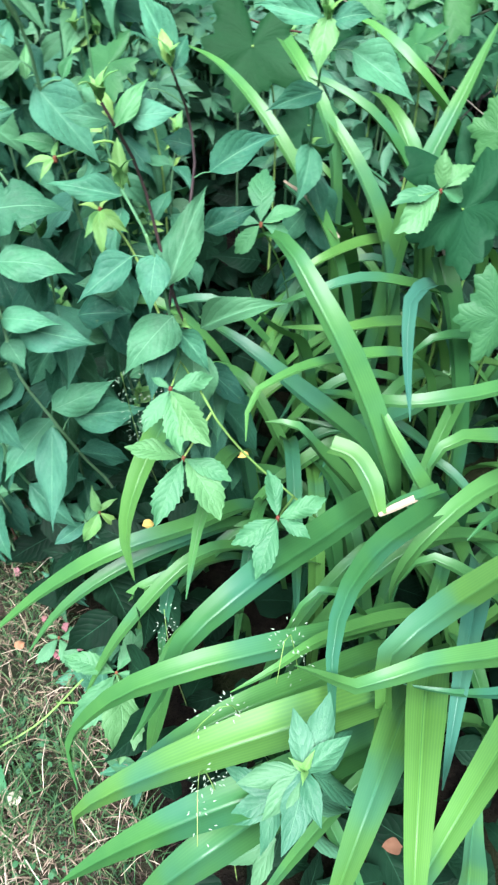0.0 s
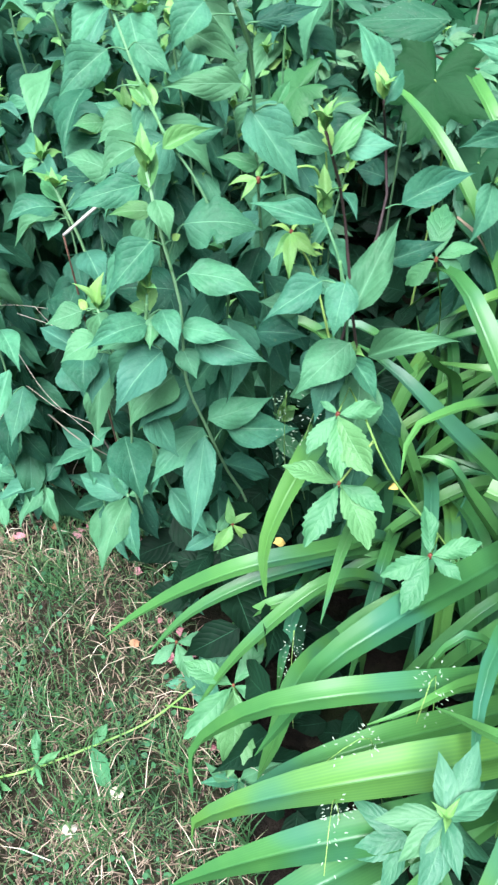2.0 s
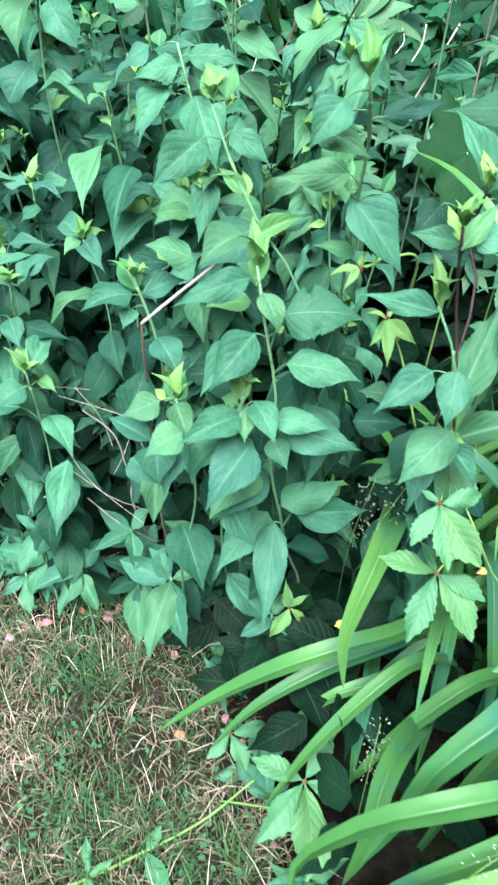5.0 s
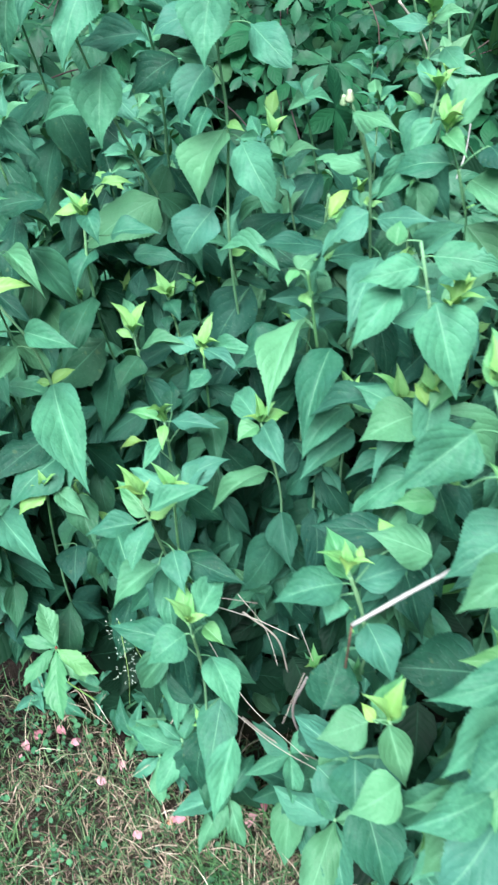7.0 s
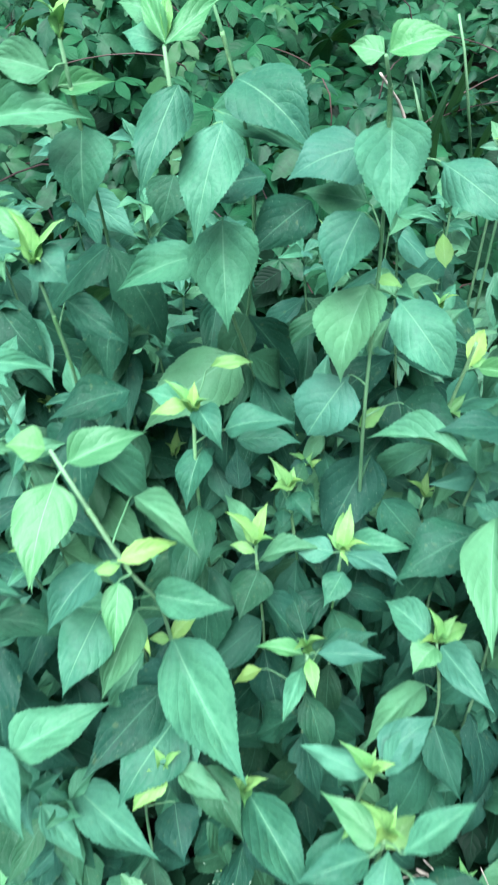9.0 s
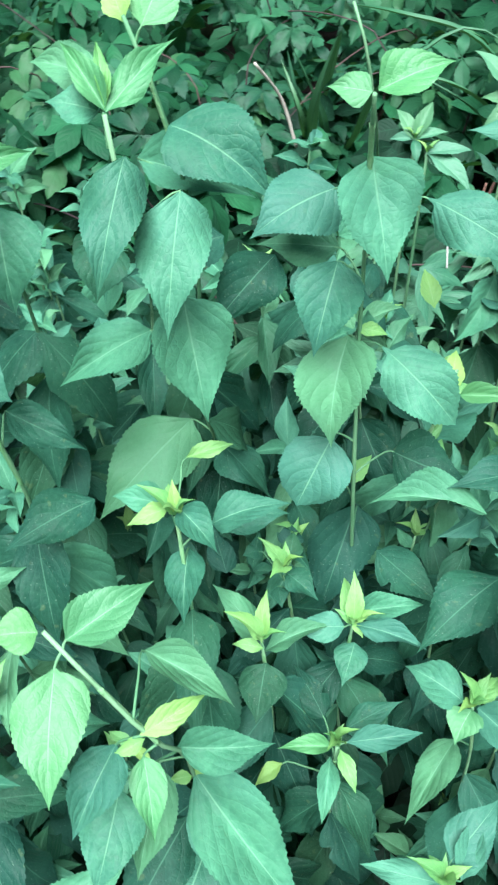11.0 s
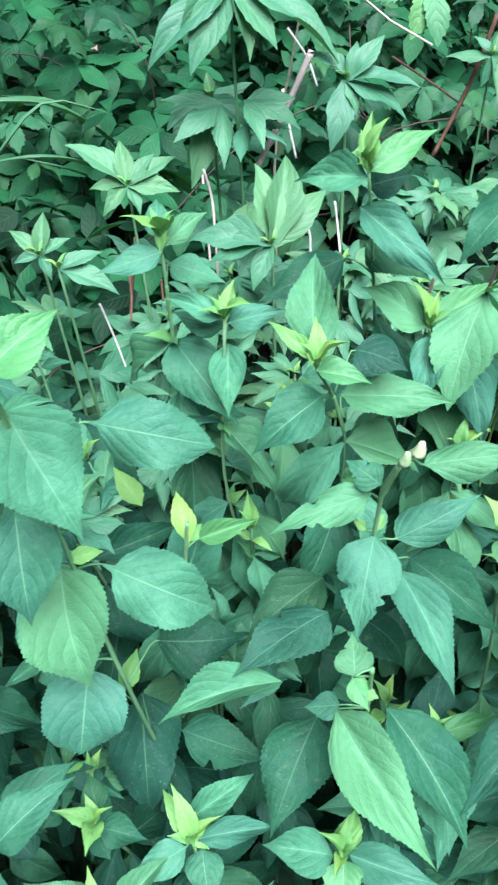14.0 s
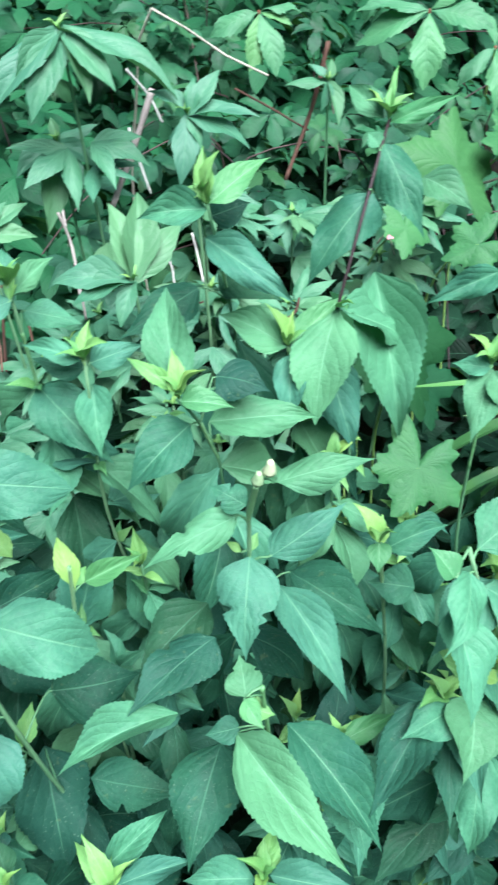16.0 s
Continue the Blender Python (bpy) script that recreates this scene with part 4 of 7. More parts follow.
sunflower([(-0.831, 1.268, 0.000), (-0.848, 1.218, 0.874), (-0.848, 1.227, 0.901)], [((-0.852, 1.233, 0.906), (-0.887, 1.225, 0.902), 0.017, "y"), ((-0.850, 1.232, 0.905), (-0.851, 1.252, 0.913), 0.012, "y"), ((-0.845, 1.232, 0.905), (-0.820, 1.198, 0.885), 0.029, "l"), ((-0.854, 1.247, 0.891), (-0.899, 1.262, 0.897), 0.027, "l"), ((-0.842, 1.228, 0.856), (-0.854, 1.175, 0.826), 0.034, "l"), ((-0.834, 1.262, 0.929), (-0.794, 1.268, 0.931), 0.015, "y"), ((-0.821, 1.235, 0.874), (-0.753, 1.240, 0.876), 0.033, "l"), ((-0.911, 1.256, 0.902), (-0.986, 1.227, 0.890), 0.044, "o")], face=(0.00, -0.39, 0.92), bare=0.08, seed=10, shade=True)
sunflower([(-0.689, 1.251, 0.000), (-0.703, 1.201, 0.736)], [((-0.705, 1.201, 0.736), (-0.701, 1.247, 0.745), 0.017, "y"), ((-0.703, 1.200, 0.736), (-0.642, 1.165, 0.731), 0.024, "m"), ((-0.704, 1.200, 0.736), (-0.687, 1.217, 0.740), 0.005, "y"), ((-0.711, 1.200, 0.735), (-0.764, 1.208, 0.734), 0.029, "l"), ((-0.699, 1.202, 0.699), (-0.720, 1.165, 0.688), 0.034, "l"), ((-0.699, 1.221, 0.722), (-0.630, 1.216, 0.724), 0.028, "m"), ((-0.700, 1.205, 0.738), (-0.697, 1.187, 0.733), 0.012, "y")], face=(-0.05, -0.20, 0.98), bare=0.05, seed=11, shade=True)
sunflower([(-0.775, 1.235, 0.000), (-0.791, 1.185, 0.761)], [((-0.788, 1.193, 0.726), (-0.724, 1.204, 0.732), 0.025, "m"), ((-0.790, 1.179, 0.758), (-0.817, 1.188, 0.759), 0.013, "y"), ((-0.789, 1.192, 0.753), (-0.827, 1.248, 0.769), 0.029, "l"), ((-0.788, 1.184, 0.722), (-0.806, 1.137, 0.701), 0.046, "o"), ((-0.811, 1.263, 0.758), (-0.816, 1.310, 0.773), 0.028, "o")], face=(-0.05, -0.29, 0.95), bare=0.05, seed=12, shade=True)
sunflower([(-0.721, 1.165, 0.000), (-0.736, 1.115, 0.677)], [((-0.740, 1.115, 0.677), (-0.790, 1.123, 0.674), 0.018, "p"), ((-0.727, 1.116, 0.679), (-0.658, 1.111, 0.684), 0.025, "m"), ((-0.740, 1.120, 0.643), (-0.760, 1.068, 0.625), 0.022, "m"), ((-0.734, 1.112, 0.676), (-0.728, 1.075, 0.666), 0.016, "y"), ((-0.783, 1.135, 0.609), (-0.813, 1.121, 0.602), 0.017, "y"), ((-0.739, 1.151, 0.658), (-0.758, 1.206, 0.669), 0.028, "o"), ((-0.721, 1.141, 0.646), (-0.661, 1.155, 0.654), 0.029, "o")], face=(-0.09, -0.22, 0.97), bare=0.05, seed=13, shade=True)
sunflower([(-0.596, 1.174, 0.000), (-0.608, 1.124, 0.692)], [((-0.611, 1.126, 0.692), (-0.576, 1.143, 0.700), 0.024, "y"), ((-0.615, 1.129, 0.692), (-0.658, 1.174, 0.693), 0.039, "l"), ((-0.604, 1.121, 0.692), (-0.560, 1.055, 0.687), 0.036, "l"), ((-0.610, 1.121, 0.691), (-0.633, 1.096, 0.680), 0.034, "p"), ((-0.603, 1.139, 0.581), (-0.672, 1.076, 0.551), 0.038, "l")], face=(-0.15, -0.17, 0.97), bare=0.16, seed=14, shade=True)
sunflower([(-0.744, 1.295, 0.000), (-0.759, 1.245, 0.777)], [((-0.754, 1.251, 0.779), (-0.743, 1.280, 0.787), 0.023, "o"), ((-0.758, 1.242, 0.776), (-0.733, 1.213, 0.768), 0.027, "o"), ((-0.764, 1.251, 0.740), (-0.764, 1.231, 0.733), 0.019, "o"), ((-0.746, 1.274, 0.768), (-0.743, 1.299, 0.774), 0.025, "o"), ((-0.813, 1.278, 0.817), (-0.745, 1.279, 0.817), 0.034, "l"), ((-0.778, 1.275, 0.769), (-0.794, 1.273, 0.768), 0.016, "o")], face=(0.00, -0.24, 0.97), bare=0.05, seed=15, shade=True)
sunflower([(-0.761, 1.102, 0.000), (-0.864, 1.085, 0.735), (-0.880, 1.045, 0.912), (-0.928, 1.075, 1.009)], [((-0.918, 1.075, 0.996), (-0.864, 1.103, 1.001), 0.032, "p"), ((-0.931, 1.075, 1.009), (-0.959, 1.074, 1.013), 0.027, "p"), ((-0.926, 1.063, 0.988), (-0.937, 0.999, 0.949), 0.045, "p"), ((-0.888, 1.045, 0.921), (-0.843, 1.064, 0.923), 0.018, "y"), ((-0.885, 1.045, 0.916), (-0.906, 1.038, 0.916), 0.011, "y"), ((-0.888, 1.041, 0.901), (-0.888, 0.996, 0.873), 0.024, "p"), ((-0.869, 1.064, 0.852), (-0.801, 1.062, 0.841), 0.033, "l"), ((-0.903, 1.045, 0.915), (-0.935, 0.999, 0.893), 0.034, "l"), ((-0.878, 1.092, 0.941), (-0.825, 1.055, 0.916), 0.026, "l"), ((-0.863, 1.083, 0.754), (-0.788, 0.983, 0.675), 0.066, "l"), ((-0.910, 1.042, 0.854), (-0.934, 0.985, 0.822), 0.046, "l"), ((-0.886, 1.066, 0.824), (-0.910, 1.001, 0.787), 0.038, "l")], more=[((-0.865, 1.081, 0.753), (-0.841, 1.106, 0.761), 0.017, "y"), ((-0.865, 1.081, 0.753), (-0.884, 1.080, 0.755), 0.012, "y")], face=(0.13, -0.41, 0.90), bare=0.32, seed=16, drop_top=True, shade=True)
sunflower([(-0.950, 1.120, 0.000), (-0.874, 1.015, 0.620)], [((-1.011, 1.001, 0.676), (-0.924, 1.053, 0.687), 0.052, "l"), ((-0.877, 1.083, 0.661), (-0.952, 0.998, 0.632), 0.057, "o"), ((-0.865, 1.059, 0.645), (-0.916, 0.979, 0.615), 0.071, "l"), ((-0.870, 1.014, 0.619), (-0.902, 0.980, 0.607), 0.026, "y"), ((-0.861, 1.017, 0.620), (-0.809, 0.992, 0.608), 0.029, "l"), ((-0.985, 1.039, 0.514), (-0.884, 0.975, 0.486), 0.056, "l"), ((-0.793, 1.025, 0.552), (-0.725, 0.934, 0.505), 0.054, "l"), ((-0.839, 1.025, 0.611), (-0.794, 0.965, 0.580), 0.043, "o"), ((-1.034, 1.003, 0.685), (-0.989, 0.933, 0.650), 0.044, "l"), ((-1.086, 1.063, 0.378), (-1.049, 0.967, 0.332), 0.069, "o"), ((-1.004, 1.082, 0.263), (-1.013, 0.988, 0.223), 0.067, "o"), ((-0.881, 1.051, 0.446), (-0.866, 0.994, 0.420), 0.053, "o")], more=[((-1.159, 1.100, 0.171), (-1.150, 1.031, 0.140), 0.048, "p")], face=(0.07, -0.31, 0.95), bare=0.27, seed=17, shade=True)
sunflower([(-0.800, 1.120, 0.000), (-0.797, 1.025, 0.550)], [((-0.797, 1.025, 0.550), (-0.723, 0.960, 0.450), 0.047, "o"), ((-0.805, 1.023, 0.500), (-0.858, 0.993, 0.420), 0.035, "o"), ((-0.832, 1.030, 0.500), (-0.820, 0.989, 0.420), 0.032, "o")], bare=0.10, seed=18, shade=True)
sunflower([(-0.669, 0.952, 0.000), (-0.683, 0.902, 0.790)], [((-0.679, 0.907, 0.752), (-0.655, 0.930, 0.761), 0.022, "y"), ((-0.671, 0.892, 0.787), (-0.616, 0.925, 0.802), 0.027, "m"), ((-0.681, 0.909, 0.753), (-0.729, 0.945, 0.760), 0.027, "p"), ((-0.677, 0.905, 0.752), (-0.685, 0.853, 0.729), 0.030, "m"), ((-0.691, 0.902, 0.748), (-0.749, 0.883, 0.737), 0.029, "l"), ((-0.679, 0.904, 0.669), (-0.722, 0.854, 0.644), 0.038, "l"), ((-0.655, 0.899, 0.712), (-0.630, 0.856, 0.697), 0.032, "l"), ((-0.644, 0.899, 0.702), (-0.568, 0.881, 0.703), 0.035, "o")], face=(-0.08, -0.29, 0.95), bare=0.13, seed=19)
sunflower([(-0.669, 1.036, 0.000), (-0.683, 0.986, 0.703)], [((-0.682, 0.983, 0.701), (-0.744, 1.008, 0.705), 0.026, "m"), ((-0.674, 0.996, 0.710), (-0.623, 1.031, 0.726), 0.039, "l"), ((-0.669, 0.983, 0.703), (-0.642, 1.025, 0.719), 0.025, "m"), ((-0.685, 0.989, 0.705), (-0.689, 1.004, 0.709), 0.012, "y")], face=(-0.07, -0.32, 0.95), bare=0.05, seed=20)
sunflower([(-0.609, 0.886, 0.000), (-0.622, 0.836, 0.676)], [((-0.622, 0.833, 0.674), (-0.641, 0.880, 0.687), 0.024, "y"), ((-0.615, 0.839, 0.676), (-0.596, 0.899, 0.692), 0.037, "m"), ((-0.630, 0.838, 0.645), (-0.664, 0.799, 0.634), 0.045, "l"), ((-0.609, 0.852, 0.576), (-0.564, 0.794, 0.554), 0.041, "l"), ((-0.612, 0.851, 0.647), (-0.585, 0.836, 0.641), 0.021, "p"), ((-0.610, 0.869, 0.434), (-0.608, 0.770, 0.398), 0.054, "l"), ((-0.646, 0.859, 0.415), (-0.696, 0.914, 0.430), 0.043, "o"), ((-0.655, 0.864, 0.576), (-0.746, 0.864, 0.577), 0.041, "l")], face=(0.01, -0.26, 0.97), bare=0.26, seed=21)
sunflower([(-0.429, 0.875, 0.000), (-0.438, 0.825, 0.765), (-0.458, 0.821, 0.855)], [((-0.456, 0.821, 0.836), (-0.483, 0.862, 0.854), 0.032, "p"), ((-0.460, 0.819, 0.831), (-0.519, 0.792, 0.823), 0.040, "l"), ((-0.448, 0.824, 0.829), (-0.400, 0.849, 0.837), 0.034, "l"), ((-0.462, 0.817, 0.812), (-0.470, 0.793, 0.799), 0.024, "l"), ((-0.435, 0.823, 0.764), (-0.402, 0.779, 0.738), 0.042, "l"), ((-0.422, 0.881, 0.835), (-0.503, 0.874, 0.836), 0.038, "o"), ((-0.421, 0.856, 0.854), (-0.438, 0.874, 0.862), 0.017, "y"), ((-0.448, 0.827, 0.858), (-0.449, 0.840, 0.864), 0.008, "y")], face=(0.04, -0.37, 0.93), bare=0.14, seed=22, auto=0.35)
sunflower([(-0.420, 0.850, 0.000), (-0.383, 0.741, 0.604), (-0.402, 0.745, 0.739)], [((-0.409, 0.744, 0.732), (-0.396, 0.787, 0.750), 0.032, "p"), ((-0.414, 0.741, 0.737), (-0.429, 0.753, 0.744), 0.012, "y"), ((-0.421, 0.740, 0.737), (-0.464, 0.717, 0.730), 0.041, "l"), ((-0.402, 0.744, 0.732), (-0.378, 0.701, 0.703), 0.031, "l"), ((-0.432, 0.731, 0.673), (-0.491, 0.753, 0.688), 0.032, "m"), ((-0.427, 0.732, 0.667), (-0.419, 0.688, 0.639), 0.051, "l"), ((-0.411, 0.773, 0.454), (-0.369, 0.692, 0.400), 0.071, "l"), ((-0.321, 0.821, 0.716), (-0.409, 0.808, 0.718), 0.077, "o"), ((-0.465, 0.766, 0.685), (-0.455, 0.827, 0.711), 0.053, "o"), ((-0.405, 0.754, 0.658), (-0.414, 0.691, 0.620), 0.057, "l"), ((-0.462, 0.727, 0.643), (-0.417, 0.704, 0.623), 0.043, "l"), ((-0.557, 0.758, 0.593), (-0.562, 0.679, 0.545), 0.035, "l")], face=(0.08, -0.40, 0.91), bare=0.70, seed=23, auto=0.35)
sunflower([(-0.240, 0.840, 0.000), (-0.229, 0.803, 0.280), (-0.267, 0.722, 0.560), (-0.282, 0.692, 0.690), (-0.282, 0.698, 0.810), (-0.295, 0.699, 0.890), (-0.307, 0.710, 0.963)], [((-0.307, 0.705, 0.943), (-0.307, 0.750, 0.974), 0.021, "p"), ((-0.313, 0.706, 0.951), (-0.387, 0.672, 0.936), 0.032, "l"), ((-0.300, 0.706, 0.934), (-0.281, 0.679, 0.904), 0.026, "l"), ((-0.306, 0.695, 0.890), (-0.348, 0.647, 0.849), 0.045, "l"), ((-0.272, 0.704, 0.844), (-0.188, 0.700, 0.832), 0.044, "l"), ((-0.279, 0.733, 0.887), (-0.193, 0.742, 0.884), 0.061, "c"), ((-0.283, 0.696, 0.769), (-0.215, 0.696, 0.761), 0.032, "l"), ((-0.270, 0.706, 0.744), (-0.179, 0.696, 0.728), 0.050, "l"), ((-0.267, 0.732, 0.565), (-0.181, 0.770, 0.582), 0.047, "l"), ((-0.285, 0.703, 0.887), (-0.277, 0.709, 0.891), 0.010, "y"), ((-0.298, 0.712, 0.688), (-0.294, 0.764, 0.723), 0.041, "o"), ((-0.274, 0.734, 0.527), (-0.269, 0.625, 0.420), 0.046, "l")], more=[((-0.249, 0.753, 0.529), (-0.143, 0.765, 0.526), 0.055, "l"), ((-0.283, 0.694, 0.737), (-0.262, 0.670, 0.711), 0.030, "l")], face=(0.08, -0.56, 0.82), bare=0.52, seed=24, auto=0.35)
sunflower([(-0.350, 0.850, 0.000), (-0.313, 0.678, 0.830)], [((-0.312, 0.691, 0.791), (-0.311, 0.655, 0.768), 0.028, "p"), ((-0.323, 0.695, 0.746), (-0.382, 0.673, 0.738), 0.030, "l"), ((-0.308, 0.730, 0.856), (-0.361, 0.668, 0.820), 0.044, "l"), ((-0.304, 0.680, 0.742), (-0.351, 0.609, 0.701), 0.059, "l"), ((-0.325, 0.784, 0.949), (-0.371, 0.746, 0.932), 0.043, "l"), ((-0.314, 0.739, 0.896), (-0.363, 0.731, 0.893), 0.024, "p"), ((-0.316, 0.691, 0.793), (-0.331, 0.733, 0.813), 0.025, "y"), ((-0.322, 0.689, 0.794), (-0.342, 0.694, 0.796), 0.020, "p"), ((-0.317, 0.681, 0.784), (-0.383, 0.645, 0.769), 0.041, "l"), ((-0.304, 0.695, 0.794), (-0.277, 0.655, 0.768), 0.034, "l"), ((-0.387, 0.691, 0.739), (-0.427, 0.660, 0.726), 0.043, "l"), ((-0.304, 0.716, 0.663), (-0.353, 0.654, 0.626), 0.067, "l")], more=[((-0.287, 0.722, 0.646), (-0.347, 0.662, 0.611), 0.053, "l"), ((-0.285, 0.770, 0.501), (-0.352, 0.692, 0.455), 0.059, "l")], face=(0.02, -0.41, 0.91), bare=0.07, seed=25, auto=0.35)
sunflower([(-0.180, 1.000, 0.000), (-0.213, 0.809, 0.980), (-0.211, 0.781, 1.060), (-0.222, 0.710, 1.150)], [((-0.240, 0.714, 1.130), (-0.267, 0.687, 1.098), 0.035, "l"), ((-0.263, 0.733, 1.097), (-0.210, 0.721, 1.077), 0.036, "l"), ((-0.224, 0.801, 1.014), (-0.303, 0.788, 1.015), 0.032, "l"), ((-0.224, 0.801, 0.995), (-0.223, 0.828, 1.019), 0.013, "p"), ((-0.220, 0.814, 0.983), (-0.158, 0.776, 0.914), 0.055, "l"), ((-0.209, 0.809, 0.916), (-0.256, 0.809, 0.923), 0.021, "p"), ((-0.203, 0.759, 1.095), (-0.144, 0.779, 1.103), 0.022, "o"), ((-0.188, 0.808, 0.992), (-0.178, 0.828, 1.009), 0.013, "p"), ((-0.291, 0.837, 0.928), (-0.253, 0.851, 0.934), 0.024, "l")], face=(0.12, -0.68, 0.73), bare=0.35, seed=26)
sunflower([(-0.080, 0.900, 0.000), (-0.090, 0.705, 0.830), (-0.108, 0.727, 0.930), (-0.128, 0.679, 1.040)], [((-0.122, 0.693, 1.007), (-0.092, 0.731, 1.035), 0.020, "p"), ((-0.123, 0.692, 1.014), (-0.138, 0.720, 1.036), 0.014, "y"), ((-0.125, 0.692, 1.014), (-0.171, 0.697, 1.019), 0.023, "l"), ((-0.111, 0.707, 1.010), (-0.063, 0.713, 1.012), 0.029, "l")], face=(0.03, -0.61, 0.79), bare=0.27, seed=27, stalk=DARKSTEM)
sunflower([(0.020, 0.950, 0.000), (-0.095, 0.730, 0.756), (-0.063, 0.835, 0.860), (-0.068, 0.902, 0.874), (-0.080, 0.831, 0.992)], [((-0.078, 0.835, 0.987), (-0.115, 0.902, 1.041), 0.031, "l"), ((-0.078, 0.834, 0.985), (-0.063, 0.864, 1.009), 0.023, "m"), ((-0.045, 0.839, 0.863), (0.034, 0.873, 0.892), 0.042, "l"), ((-0.053, 0.807, 0.805), (0.013, 0.829, 0.824), 0.034, "o"), ((-0.061, 0.761, 0.690), (0.049, 0.787, 0.712), 0.038, "l"), ((-0.020, 0.908, 1.043), (-0.131, 0.903, 1.037), 0.048, "o"), ((-0.113, 0.890, 0.935), (-0.145, 0.866, 0.905), 0.038, "o"), ((-0.066, 0.904, 0.854), (-0.107, 0.912, 0.859), 0.033, "o")], face=(-0.01, -0.63, 0.78), bare=0.36, seed=28, stalk=DARKSTEM)
sunflower([(-0.060, 0.980, 0.000), (-0.089, 0.688, 0.780), (-0.102, 0.690, 0.880), (-0.127, 0.711, 0.930)], [((-0.125, 0.711, 0.929), (-0.132, 0.757, 0.961), 0.016, "y"), ((-0.127, 0.708, 0.924), (-0.207, 0.718, 0.933), 0.028, "l"), ((-0.122, 0.688, 0.864), (-0.179, 0.647, 0.837), 0.038, "l"), ((-0.097, 0.690, 0.866), (-0.103, 0.646, 0.822), 0.037, "l"), ((-0.085, 0.688, 0.780), (-0.142, 0.640, 0.736), 0.053, "l"), ((-0.194, 0.697, 0.772), (-0.133, 0.699, 0.772), 0.038, "o"), ((-0.087, 0.690, 0.822), (-0.047, 0.785, 0.885), 0.045, "l"), ((-0.082, 0.703, 0.742), (-0.046, 0.668, 0.706), 0.029, "l"), ((-0.144, 0.706, 0.806), (-0.193, 0.708, 0.809), 0.031, "o")], face=(0.03, -0.56, 0.83), bare=0.50, seed=29)
sunflower([(0.150, 1.500, 0.000), (0.088, 0.952, 0.980)], [((0.089, 0.955, 0.986), (0.078, 0.917, 0.936), 0.034, "p"), ((0.123, 0.978, 0.934), (0.199, 0.938, 0.892), 0.051, "l"), ((0.093, 1.001, 0.871), (0.020, 0.987, 0.853), 0.034, "l"), ((0.083, 0.954, 0.983), (0.004, 0.972, 0.993), 0.036, "l"), ((0.092, 0.954, 0.986), (0.083, 0.977, 1.005), 0.015, "y"), ((0.095, 0.952, 0.981), (0.143, 0.954, 0.986), 0.030, "l")], face=(-0.06, -0.65, 0.75), bare=0.17, seed=30)
sunflower([(-0.459, 1.558, 0.000), (-0.469, 1.508, 1.052)], [((-0.469, 1.503, 1.045), (-0.423, 1.501, 1.059), 0.021, "m"), ((-0.462, 1.521, 1.038), (-0.445, 1.548, 1.061), 0.026, "m"), ((-0.473, 1.502, 1.042), (-0.529, 1.524, 1.037), 0.026, "l"), ((-0.451, 1.533, 1.004), (-0.419, 1.491, 0.988), 0.030, "l"), ((-0.474, 1.503, 1.042), (-0.459, 1.520, 1.058), 0.008, "y"), ((-0.472, 1.503, 1.043), (-0.454, 1.512, 1.055), 0.006, "y")], face=(-0.28, -0.52, 0.81), bare=0.10, seed=31)
sunflower([(-0.440, 1.504, 0.000), (-0.449, 1.454, 0.983)], [((-0.452, 1.456, 0.984), (-0.479, 1.501, 0.998), 0.022, "l"), ((-0.439, 1.464, 0.968), (-0.392, 1.440, 0.972), 0.028, "l"), ((-0.442, 1.464, 0.945), (-0.477, 1.425, 0.899), 0.035, "l"), ((-0.445, 1.465, 0.965), (-0.473, 1.504, 0.977), 0.030, "o"), ((-0.451, 1.452, 0.980), (-0.438, 1.474, 0.996), 0.007, "y")], face=(-0.28, -0.45, 0.85), bare=0.11, seed=32)
sunflower([(-0.557, 1.418, 0.000), (-0.568, 1.368, 0.878)], [((-0.568, 1.375, 0.837), (-0.547, 1.419, 0.858), 0.023, "y"), ((-0.558, 1.373, 0.839), (-0.504, 1.354, 0.842), 0.022, "p"), ((-0.567, 1.377, 0.839), (-0.547, 1.382, 0.844), 0.014, "y")], face=(-0.17, -0.36, 0.92), bare=0.09, seed=33, drop_top=True)
sunflower([(-0.409, 1.116, 0.000), (-0.417, 1.066, 0.936), (-0.438, 1.074, 1.020)], [((-0.425, 1.074, 1.005), (-0.354, 1.071, 1.001), 0.039, "c"), ((-0.436, 1.071, 0.994), (-0.492, 1.053, 0.983), 0.032, "l"), ((-0.452, 1.073, 0.966), (-0.490, 1.026, 0.920), 0.038, "l"), ((-0.416, 1.068, 0.957), (-0.384, 1.006, 0.891), 0.061, "l"), ((-0.460, 1.070, 1.016), (-0.459, 1.090, 1.030), 0.020, "p"), ((-0.415, 1.060, 0.928), (-0.415, 1.073, 0.938), 0.014, "y")], face=(0.02, -0.58, 0.81), bare=0.14, seed=34, drop_top=True)
sunflower([(-0.400, 1.102, 0.000), (-0.408, 1.052, 0.850)], [((-0.406, 1.064, 0.817), (-0.412, 1.104, 0.840), 0.030, "y"), ((-0.409, 1.044, 0.842), (-0.424, 1.065, 0.853), 0.014, "y"), ((-0.438, 1.063, 0.816), (-0.489, 1.078, 0.825), 0.037, "l"), ((-0.417, 1.059, 0.812), (-0.474, 1.026, 0.793), 0.058, "l"), ((-0.398, 1.068, 0.793), (-0.345, 1.081, 0.800), 0.045, "o")], face=(-0.00, -0.49, 0.87), bare=0.08, seed=35)
